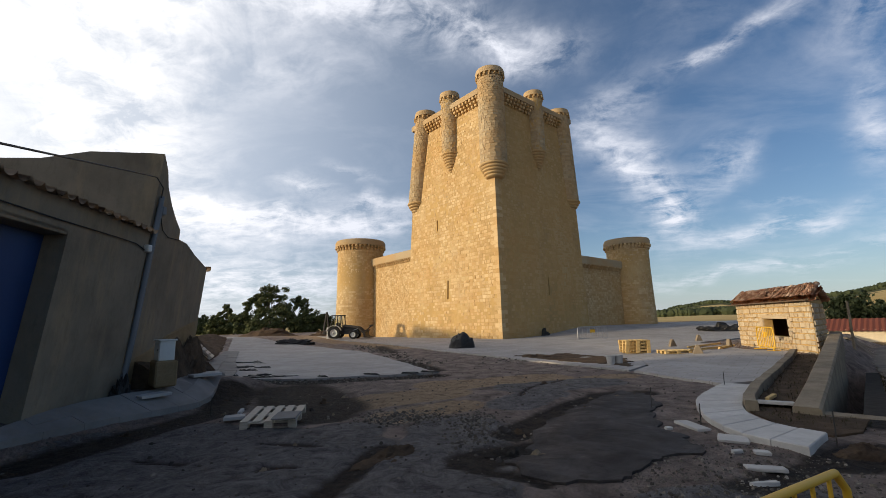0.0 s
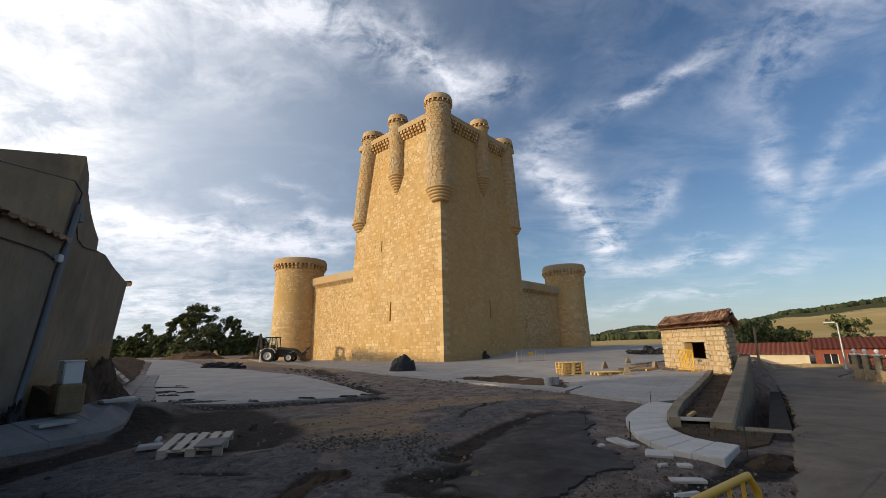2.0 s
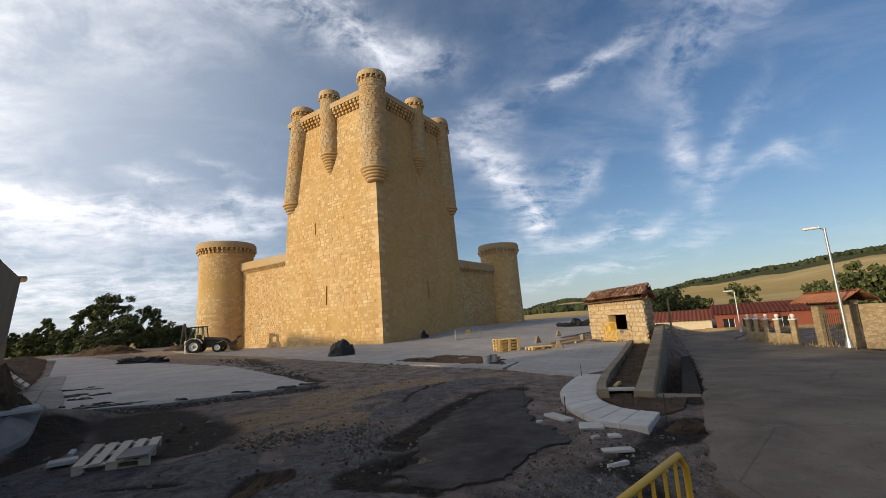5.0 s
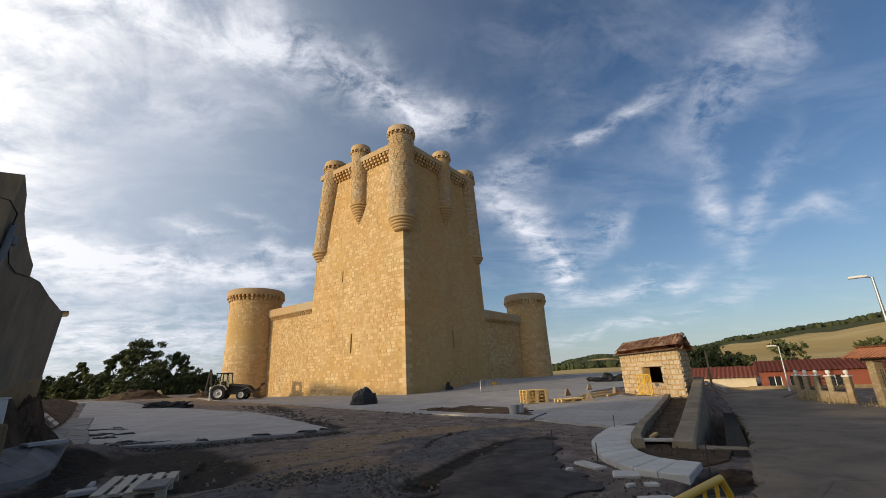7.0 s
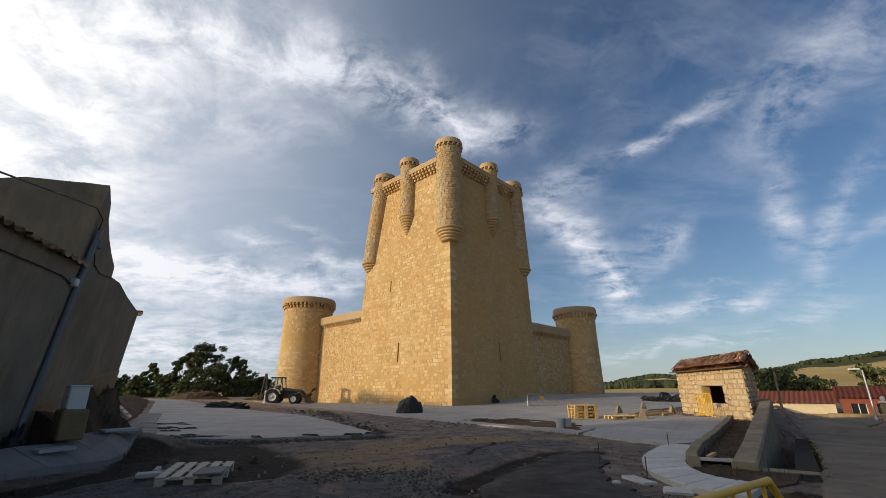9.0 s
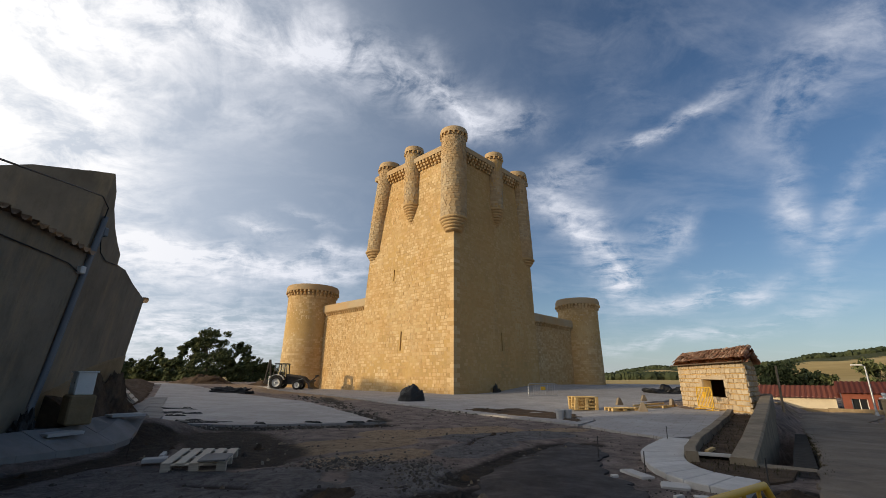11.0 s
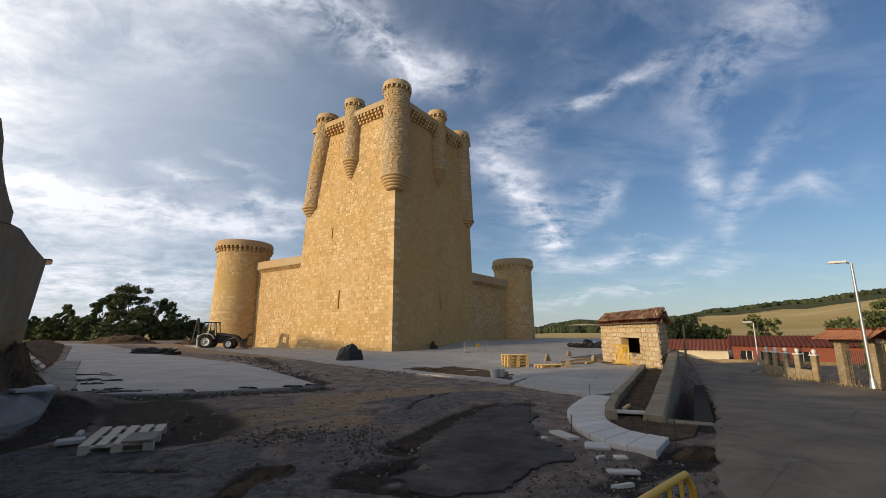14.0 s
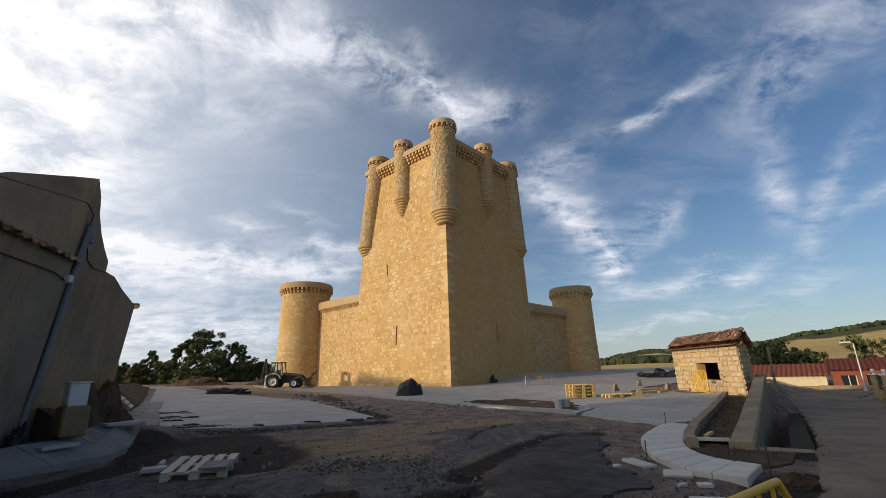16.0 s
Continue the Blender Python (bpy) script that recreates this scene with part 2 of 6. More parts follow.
ADOBE = mm.color(mm.ramp(mm.noise(1.2, 8, 0.7), (0.3, (0.19, 0.135, 0.075)), (0.7, (0.33, 0.245, 0.145)))).bump(mm.noise(12, 8, 0.7), 0.6, 0.04).m

# earth, gravel and broken asphalt of the building site
mm = Mat("site_earth", 0.9, spec=0.2)
n1, n2, n3 = mm.noise(0.32, 6, 0.62, distort=0.6), mm.noise(1.7, 8, 0.7, distort=0.4), mm.noise(22, 6, 0.75)
n4, n5 = mm.noise(6.5, 7, 0.75), mm.noise(3.1, 9, 0.76, distort=1.2)
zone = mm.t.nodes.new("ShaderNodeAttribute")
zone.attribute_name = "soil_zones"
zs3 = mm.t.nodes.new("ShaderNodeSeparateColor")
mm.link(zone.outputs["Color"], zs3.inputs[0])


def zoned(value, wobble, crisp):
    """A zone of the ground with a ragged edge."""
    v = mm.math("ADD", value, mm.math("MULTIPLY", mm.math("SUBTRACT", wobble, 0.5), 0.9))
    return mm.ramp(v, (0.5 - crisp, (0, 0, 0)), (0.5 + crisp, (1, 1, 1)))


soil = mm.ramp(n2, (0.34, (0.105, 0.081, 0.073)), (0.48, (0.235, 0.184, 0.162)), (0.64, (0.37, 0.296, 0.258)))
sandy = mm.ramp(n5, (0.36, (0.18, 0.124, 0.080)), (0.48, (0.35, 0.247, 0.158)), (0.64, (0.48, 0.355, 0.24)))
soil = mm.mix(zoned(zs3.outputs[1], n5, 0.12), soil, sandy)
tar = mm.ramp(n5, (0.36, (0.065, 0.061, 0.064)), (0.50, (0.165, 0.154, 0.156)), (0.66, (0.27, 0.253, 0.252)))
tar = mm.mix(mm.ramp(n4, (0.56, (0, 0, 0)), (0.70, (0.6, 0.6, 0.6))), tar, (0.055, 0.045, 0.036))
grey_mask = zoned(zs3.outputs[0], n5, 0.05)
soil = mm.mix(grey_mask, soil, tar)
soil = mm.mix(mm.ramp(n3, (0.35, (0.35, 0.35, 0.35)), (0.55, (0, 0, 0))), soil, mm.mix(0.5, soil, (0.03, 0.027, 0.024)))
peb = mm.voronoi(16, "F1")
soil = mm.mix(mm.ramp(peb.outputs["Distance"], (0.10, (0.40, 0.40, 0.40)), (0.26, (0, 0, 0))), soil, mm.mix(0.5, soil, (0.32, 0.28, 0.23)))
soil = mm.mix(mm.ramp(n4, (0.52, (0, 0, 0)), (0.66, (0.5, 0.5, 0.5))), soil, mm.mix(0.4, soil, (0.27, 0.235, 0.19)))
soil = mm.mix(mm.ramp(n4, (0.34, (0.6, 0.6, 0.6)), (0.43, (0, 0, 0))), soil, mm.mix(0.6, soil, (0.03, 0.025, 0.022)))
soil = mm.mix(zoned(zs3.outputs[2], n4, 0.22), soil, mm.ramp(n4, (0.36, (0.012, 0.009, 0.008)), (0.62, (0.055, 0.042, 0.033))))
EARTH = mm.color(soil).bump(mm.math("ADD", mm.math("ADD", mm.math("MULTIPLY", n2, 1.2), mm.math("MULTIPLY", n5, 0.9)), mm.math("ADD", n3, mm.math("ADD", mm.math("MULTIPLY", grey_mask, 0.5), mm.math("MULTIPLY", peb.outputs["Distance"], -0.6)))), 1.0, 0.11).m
mm = Mat("heaped_soil", 0.95, spec=0.08)
SOIL = mm.color(mm.ramp(mm.noise(2.0, 9, 0.72), (0.3, (0.038, 0.027, 0.020)), (0.7, (0.135, 0.096, 0.066)))).bump(mm.noise(7, 9, 0.75), 1.0, 0.08).m
mm = Mat("road_asphalt", 0.85, spec=0.25)
rd = mm.ramp(mm.noise(0.45, 7, 0.65, distort=0.5), (0.34, (0.120, 0.094, 0.069)), (0.5, (0.185, 0.148, 0.111)), (0.66, (0.245, 0.198, 0.151)))
rd = mm.mix(mm.ramp(mm.noise(1.9, 8, 0.72, distort=0.7), (0.50, (0, 0, 0)), (0.70, (0.6, 0.6, 0.6))), rd, (0.25, 0.212, 0.17))
rd = mm.mix(mm.ramp(mm.noise(0.16, 5, 0.6, stretch=(1, 2.2, 1)), (0.50, (0, 0, 0)), (0.60, (0.55, 0.55, 0.55))), rd, mm.mix(0.5, rd, (0.05, 0.042, 0.034)))
rd = mm.mix(mm.ramp(mm.noise(9, 6, 0.78), (0.56, (0, 0, 0)), (0.68, (0.7, 0.7, 0.7))), rd, (0.065, 0.052, 0.039))
rd = mm.mix(mm.ramp(mm.noise(60, 4, 0.8), (0.4, (0.35, 0.35, 0.35)), (0.65, (0, 0, 0))), rd, (0.050, 0.042, 0.033))
ck = mm.voronoi(0.33, "DISTANCE_TO_EDGE")
rd = mm.mix(mm.ramp(mm.math("ADD", ck.outputs["Distance"], mm.math("MULTIPLY", mm.math("SUBTRACT", mm.noise(1.3, 8, 0.7), 0.5), 0.006)), (0.0, (0.45, 0.45, 0.45)), (0.006, (0, 0, 0))), rd, (0.035, 0.029, 0.023))
ASPHALT = mm.color(rd).bump(mm.math("ADD", mm.noise(70, 5, 0.8), mm.math("MULTIPLY", mm.noise(4, 6, 0.7), 1.5)), 0.5, 0.012).m
mm = Mat("fresh_bitumen", 0.8, spec=0.2)
wet = mm.ramp(mm.noise(1.1, 7, 0.68, distort=0.5), (0.34, (0.022, 0.018, 0.017)), (0.5, (0.046, 0.040, 0.039)), (0.66, (0.078, 0.070, 0.068)))
wet = mm.mix(mm.ramp(mm.noise(5, 8, 0.72), (0.36, (0.7, 0.7, 0.7)), (0.48, (0, 0, 0))), wet, (0.024, 0.020, 0.018))
BITUMEN = mm.color(wet).rough(mm.ramp(mm.noise(2.2, 5), (0.35, (0.6, 0.6, 0.6)), (0.65, (0.9, 0.9, 0.9)))).bump(mm.math("ADD", mm.noise(35, 7, 0.8), mm.noise(5, 7, 0.7)), 0.6, 0.02).m
mm = Mat("dry_fields", 0.95, spec=0.05)
fl = mm.ramp(mm.noise(0.004, 5, 0.6), (0.32, (0.33, 0.235, 0.09)), (0.5, (0.47, 0.345, 0.15)), (0.68, (0.54, 0.43, 0.23)))
fl = mm.mix(mm.ramp(mm.noise(0.03, 8, 0.7, stretch=(0.3, 1.6, 1)), (0.42, (0.4, 0.4, 0.4)), (0.56, (0, 0, 0))), fl, (0.30, 0.22, 0.10))
FIELD = mm.color(fl).m
mm = Mat("scrub", 0.95, spec=0.05)
SCRUB = mm.color(mm.ramp(mm.noise(0.06, 8, 0.7), (0.3, (0.035, 0.045, 0.018)), (0.6, (0.085, 0.085, 0.038)), (0.8, (0.24, 0.20, 0.12)))).m


def foliage(name, a, b):
    m = Mat(name, 0.8, spec=0.2)
    col = m.ramp(m.math("ADD", m.math("MULTIPLY", m.island(), 0.6), m.math("MULTIPLY", m.noise(0.6, 4), 0.4)), (0.2, a), (0.8, b))
    return m.color(col).m


LEAF = foliage("leaves", (0.045, 0.058, 0.022), (0.135, 0.15, 0.06))
PINE = foliage("pine_wood", (0.025, 0.034, 0.016), (0.055, 0.065, 0.028))
DRY = foliage("dry_grass", (0.20, 0.15, 0.065), (0.40, 0.31, 0.15))

# pale paving
mm = Mat("pale_paving", 0.88, spec=0.2)
pv = mm.ramp(mm.noise(0.5, 7, 0.66, distort=0.5), (0.30, (0.28, 0.264, 0.255)), (0.70, (0.40, 0.38, 0.367)))
pv = mm.mix(mm.ramp(mm.noise(2.6, 8, 0.72), (0.54, (0, 0, 0)), (0.72, (0.75, 0.75, 0.75))), pv, (0.27, 0.235, 0.20))
bk = mm.t.nodes.new("ShaderNodeTexBrick")
mp = mm.t.nodes.new("ShaderNodeMapping")
mp.inputs["Rotation"].default_value = (0, 0, radians(32))
mm.link(mm.pos.outputs["Position"], mp.inputs[0])
mm.link(mp.outputs[0], bk.inputs["Vector"])
bk.inputs["Scale"].default_value, bk.inputs["Mortar Size"].default_value = 1.0, 0.012
bk.inputs["Brick Width"].default_value, bk.inputs["Row Height"].default_value = 0.8, 0.4
for nm, cc in (("Color1", (1, 1, 1, 1)), ("Color2", (0.88, 0.88, 0.88, 1)), ("Mortar", (0.62, 0.6, 0.58, 1))):
    bk.inputs[nm].default_value = cc
pv = mm.mix(0.8, pv, bk.outputs["Color"], "MULTIPLY")
PAVING = mm.color(pv).bump(mm.math("ADD", mm.noise(3, 6), mm.math("MULTIPLY", mm.noise(50, 5), 0.4)), 0.3, 0.02).m
# dusty slabs, their colour darkened to carry the shade beside the house
mm = Mat("shade_darkened_dusty_slabs", 0.9, spec=0.15)
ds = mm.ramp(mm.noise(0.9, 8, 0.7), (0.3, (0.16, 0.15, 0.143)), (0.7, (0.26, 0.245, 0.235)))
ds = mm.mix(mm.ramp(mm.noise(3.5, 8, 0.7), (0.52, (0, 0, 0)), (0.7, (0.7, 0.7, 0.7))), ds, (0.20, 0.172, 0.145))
DUSTY_SHADED = mm.color(ds).bump(mm.noise(30, 6, 0.7), 0.3, 0.01).m
mm = Mat("pale_slab", 0.85, spec=0.2)
sl = mm.mix(mm.math("MULTIPLY", mm.random(), 0.5), mm.ramp(mm.noise(4, 8, 0.7), (0.3, (0.40, 0.385, 0.37)), (0.7, (0.56, 0.54, 0.52))), (0.36, 0.34, 0.32))
SLAB = mm.color(sl).bump(mm.noise(40, 6, 0.7), 0.25, 0.01).m
mm = Mat("old_concrete", 0.9, spec=0.2)
CONCRETE = mm.color(mm.ramp(mm.noise(1.5, 9, 0.7), (0.28, (0.14, 0.108, 0.075)), (0.72, (0.30, 0.245, 0.175)))).bump(mm.noise(18, 8, 0.75), 0.5, 0.03).m


def wood(name, a, b):
    m = Mat(name, 0.8, spec=0.2)
    g = m.noise(3.0, 7, 0.65, vec=m.co, stretch=(1.5, 14, 14))
    col = m.mix(m.math("MULTIPLY", m.random(), 0.5), m.ramp(g, (0.3, a), (0.7, b)), a)
    return m.color(col).bump(g, 0.4, 0.004).m


PALLET_WOOD = wood("weathered_pallet_wood", (0.40, 0.34, 0.27), (0.66, 0.58, 0.48))
YELLOW_WOOD = wood("yellow_pine", (0.45, 0.30, 0.12), (0.68, 0.50, 0.24))


def painted(name, col, rough=0.5, metal=0.0, wear=(0.2, 0.15, 0.1), amount=0.5):
    m = Mat(name, rough, metal, 0.4)
    n = m.noise(6, 8, 0.7)
    c = m.ramp(m.noise(1.3, 5), (0.3, tuple(v * 0.8 for v in col)), (0.7, col))
    return m.color(m.mix(m.ramp(n, (0.6, (0, 0, 0)), (0.72, (amount, amount, amount))), c, wear)).bump(m.noise(30, 4), 0.1, 0.005).m


YELLOW = painted("yellow_paint", (0.70, 0.42, 0.035), 0.5)
BLUE = painted("blue_door_paint", (0.012, 0.045, 0.15), 0.55, wear=(0.02, 0.05, 0.12))
ZINC = painted("galvanised_steel", (0.45, 0.46, 0.47), 0.45, 0.8, (0.3, 0.3, 0.3))
GREYTUBE = painted("grey_plastic", (0.17, 0.19, 0.215), 0.5, wear=(0.1, 0.1, 0.1))
WHITEPAINT = painted("white_paint", (0.72, 0.71, 0.68), 0.5, wear=(0.45, 0.42, 0.38))
CREAM = painted("cream_render", (0.66, 0.56, 0.40), 0.9, wear=(0.45, 0.36, 0.25))
REDWALL = painted("red_brick_render", (0.25, 0.075, 0.045), 0.9, wear=(0.16, 0.05, 0.03))
BLACK = painted("black_plastic", (0.016, 0.016, 0.017), 0.6, wear=(0.04, 0.04, 0.04))
RUBBER = painted("tyre_rubber", (0.018, 0.018, 0.018), 0.85, wear=(0.06, 0.055, 0.045))
IRON = painted("black_iron", (0.02, 0.02, 0.022), 0.55, 0.4, (0.06, 0.03, 0.015))
STEELGREY = painted("dusty_steel", (0.062, 0.055, 0.05), 0.7, 0.3, (0.2, 0.15, 0.1))
mm = Mat("cab_glass", 0.03, spec=0.5)
mm.color((0.75, 0.8, 0.8))
mm.b.inputs["Transmission Weight"].default_value = 1.0
GLASS = mm.m
mm = Mat("window_glass", 0.1, spec=0.5)
PANE = mm.color((0.02, 0.022, 0.025)).m


def tile_material(name, a, b, c):
    m = Mat(name, 0.9, spec=0.15)
    col = m.ramp(m.math("ADD", m.math("MULTIPLY", m.random(), 0.6), m.math("MULTIPLY", m.noise(5, 7, 0.7), 0.4)), (0.2, a), (0.5, b), (0.85, c))
    return m.color(col).bump(m.noise(30, 6), 0.3, 0.01).m


TILE = tile_material("old_clay_tile", (0.30, 0.15, 0.088), (0.47, 0.26, 0.155), (0.60, 0.42, 0.29))
TILE_GREY = tile_material("lichened_clay_tile", (0.13, 0.10, 0.075), (0.24, 0.18, 0.13), (0.32, 0.25, 0.18))
TILE_RED = tile_material("red_clay_tile", (0.30, 0.125, 0.07), (0.39, 0.17, 0.095), (0.47, 0.24, 0.145))

# ---------------- building blocks ----------------


def mesh_of(bm, name, material, smooth=False):
    me = bpy.data.meshes.new(name)
    bm.normal_update()
    bm.to_mesh(me)
    bm.free()
    me.materials.append(material)
    if smooth:
        me.shade_smooth()
        me.set_sharp_from_angle(angle=radians(38))
    return me


def part(name, bm, material, parent, label="", smooth=False):
    ob = new(name, mesh_of(bm, name, material, smooth))
    ob.parent = parent
    if label:
        tagged(ob, label)
    return ob


def piece(name, me, parent, m):
    ob = new(name, me)
    ob.parent = parent
    ob.matrix_basis = m
    return ob


def thing(name, m, label, category, group="", kind=""):
    ob = new(name)
    ob.empty_display_size = 0.2
    ob.matrix_basis = m
    return tagged(ob, label, category, group, kind)


def solo(name, bm, material, label, category, group="", kind="", m=None, smooth=False):
    ob = new(name, mesh_of(bm, name, material, smooth))
    if m is not None:
        ob.matrix_basis = m
    return tagged(ob, label, category, group, kind)


def box(bm, sx, sy, sz, m=None, bevel=0.0):
    """A box that stands on its own origin, bevelled."""
    m = m or Matrix()
    vs = bmesh.ops.create_cube(bm, size=1.0, matrix=m @ Matrix.Translation((0, 0, sz / 2)) @ Matrix.Diagonal((sx, sy, sz, 1)))["verts"]
    if bevel:
        es = {e for v in vs for e in v.link_edges}
        bmesh.ops.bevel(bm, geom=list(es), offset=bevel, segments=1, affect="EDGES")
    return bm


def tube(bm, a, b, r, seg=8, r2=None):
    a, b = Vector(a), Vector(b)
    d = b - a
    q = d.to_track_quat("Z", "Y").to_matrix().to_4x4()
    bmesh.ops.create_cone(bm, cap_ends=True, segments=seg, radius1=r, radius2=r if r2 is None else r2, depth=d.length,
                          matrix=Matrix.Translation((a + b) / 2) @ q)
    return bm


def lathe(bm, profile, seg=32, m=None, a0=0.0, a1=360.0, caps=True):
    """A turned body from rows of radius and height."""
    m = m or Matrix()
    full = abs(a1 - a0) >= 359.9
    n = seg if full else seg + 1
    rings = []
    for r, z in profile:
        rings.append([bm.verts.new(m @ Vector((r * math.cos(radians(a0 + (a1 - a0) * i / seg)), r * math.sin(radians(a0 + (a1 - a0) * i / seg)), z))) for i in range(n)])
    for lo, hi in zip(rings, rings[1:]):
        for i in range(seg):
            j = (i + 1) % n
            bm.faces.new((lo[i], lo[j], hi[j], hi[i]))
    if full and caps:
        bm.faces.new(rings[-1])
        bm.faces.new(rings[0][::-1])
    return bm


def holed(bm, P, cu, cv, holes, depth, inward):
    """A face P(u, v) cut along cu and cv, with pockets of that depth where holes (u0, u1, v0, v1) lie."""
    cu = sorted({*cu, *(h[0] for h in holes), *(h[1] for h in holes)})
    cv = sorted({*cv, *(h[2] for h in holes), *(h[3] for h in holes)})
    for u0, u1 in zip(cu, cu[1:]):
        for v0, v1 in zip(cv, cv[1:]):
            c = ((u0 + u1) / 2, (v0 + v1) / 2)
            if any(h[0] < c[0] < h[1] and h[2] < c[1] < h[3] for h in holes):
                continue
            bm.faces.new([bm.verts.new(P(u, v)) for u, v in ((u0, v0), (u1, v0), (u1, v1), (u0, v1))])
    for u0, u1, v0, v1 in holes:
        o = [P(u, v) for u, v in ((u0, v0), (u1, v0), (u1, v1), (u0, v1))]
        i = [p + inward * depth for p in o]
        for k in range(4):
            n = (k + 1) % 4
            bm.faces.new([bm.verts.new(p) for p in (o[k], o[n], i[n], i[k])])
    return bm


def courses(width, height, course, mean, rng, keep=None):
    """Stones of a wall: rows of u, v, width, height."""
    v = 0.0
    while v < height - 0.08:
        h = min(course * rng.uniform(0.82, 1.2), height - v)
        u = -rng.uniform(0, mean * 0.4)
        while u < width - 0.05:
            w = mean * rng.uniform(0.55, 1.5)
            a, b = max(u, 0.0), min(u + w, width)
            if width - b < mean * 0.3:
                b = width
            if b - a > 0.06 and (keep is None or keep(a, b, v, v + h)):
                yield a, v, b - a, h
            u = b if b > a else u + w
        v += h


def stone_sheet(name, P, out, rows, proud, joint, rng, material, parent, label=""):
    """Many stones as one body: each a small block with slanting sides."""
    verts, faces = [], []
    for u, v, w, h in rows:
        k = len(verts)
        d = proud * rng.uniform(0.45, 1.25)
        j = joint
        jit = lambda s: rng.uniform(-s, s)
        base = ((u + j * .4, v + j * .4), (u + w - j * .4, v + j * .4), (u + w - j * .4, v + h - j * .4), (u + j * .4, v + h - j * .4))
        top = ((u + j * 1.3, v + j * 1.3), (u + w - j * 1.3, v + j * 1.3), (u + w - j * 1.3, v + h - j * 1.3), (u + j * 1.3, v + h - j * 1.3))
        verts += [P(*b) - out * 0.01 for b in base]
        verts += [P(t[0] + jit(j * .8), t[1] + jit(j * .8)) + out * (d + jit(0.012)) for t in top]
        faces += [(k + 4, k + 5, k + 6, k + 7)] + [(k + i, k + (i + 1) % 4, k + 4 + (i + 1) % 4, k + 4 + i) for i in range(4)]
    me = bpy.data.meshes.new(name)
    me.from_pydata(verts, [], faces)
    me.materials.append(material)
    ob = new(name, me)
    ob.parent = parent
    return tagged(ob, label, kind="stuff")


def round_sheet(name, radius, z0, z1, rng, parent, a0=0.0, a1=360.0, course=0.27, mean=0.42, proud=0.018, material=None):
    """Coursed stones round a drum; radius is a function of the height."""
    verts, faces = [], []
    r0 = radius((z0 + z1) / 2)
    span = radians(a1 - a0)
    for u, v, w, h in courses(r0 * span, z1 - z0, course, mean, rng):
        k, d = len(verts), proud * rng.uniform(0.3, 1.3)
        for jn, lift in ((0.006, -0.01), (0.020, d)):
            for uu, vv in ((u + jn, v + jn), (u + w - jn, v + jn), (u + w - jn, v + h - jn), (u + jn, v + h - jn)):
                a, z = radians(a0) + uu / r0, z0 + vv
                verts.append(((radius(z) + lift) * math.cos(a), (radius(z) + lift) * math.sin(a), z))
        faces += [(k + 4, k + 5, k + 6, k + 7)] + [(k + i, k + (i + 1) % 4, k + 4 + (i + 1) % 4, k + 4 + i) for i in range(4)]
    me = bpy.data.meshes.new(name)
    me.from_pydata(verts, [], faces)
    me.materials.append(material)
    ob = new(name, me)
    ob.parent = parent
    return tagged(ob, "", kind="stuff")


def block_meshes(name, material, rng, n=8):
    """Some unit stones, one wide, one high and one deep, with worn edges; y is the depth."""
    out = []
    for _ in range(n):
        bm = bmesh.new()
        j = lambda: rng.uniform(-0.06, 0.06)
        b = [bm.verts.new((x, 0.0, z)) for x, z in ((-.49, -.48), (.49, -.48), (.49, .48), (-.49, .48))]
        t = [bm.verts.new((x + j(), -1.0 + j() * 3, z + j())) for x, z in ((-.44, -.41), (.44, -.41), (.44, .41), (-.44, .41))]
        bm.faces.new(t)
        for i in range(4):
            bm.faces.new((b[i], b[(i + 1) % 4], t[(i + 1) % 4], t[i]))
        out.append(mesh_of(bm, name, material))
    return out


def smooth01(v):
    v = min(max(v, 0.0), 1.0)
    return v * v * (3 - 2 * v)


def pipe_curve(name, pts, r, material, parent=None, label="", category="", kind=""):
    cu = bpy.data.curves.new(name, "CURVE")
    cu.dimensions, cu.bevel_depth, cu.bevel_resolution = "3D", r, 2
    sp = cu.splines.new("POLY")
    sp.points.add(len(pts) - 1)
    for p, q in zip(sp.points, pts):
        p.co = (*q, 1)
    cu.materials.append(material)
    ob = new(name, cu)
    if parent:
        ob.parent = parent
    return tagged(ob, label, category, kind=kind)

# ---------------- ground ----------------
WALL_A, WALL_B = Vector((5.0, 8.35)), Vector((13.1, 19.4))
WALL_D = (WALL_B - WALL_A).normalized()
WALL_N = Vector((WALL_D.y, -WALL_D.x))


def wall_frame(x, y):
    """Along and to the side of the low wall by the road."""
    p = Vector((x, y)) - WALL_A
    return p.dot(WALL_D), p.dot(WALL_N)


def ridge(az):
    """Height of the skyline in degrees over the azimuth in degrees."""
    rows = ((-180, 0.6), (-60, 0.9), (-36, 0.9), (-20, 0.3), (10, -0.1), (18, 0.0), (21, 0.8), (24, 1.15), (27, 1.0), (31, 0.75), (35, 1.4), (39, 2.1), (46, 2.7), (53, 3.4), (70, 4.2), (110, 3.0), (180, 0.6))
    for (a0, e0), (a1, e1) in zip(rows, rows[1:]):
        if a0 <= az <= a1:
            return e0 + (e1 - e0) * smooth01((az - a0) / (a1 - a0))
    return 0.5


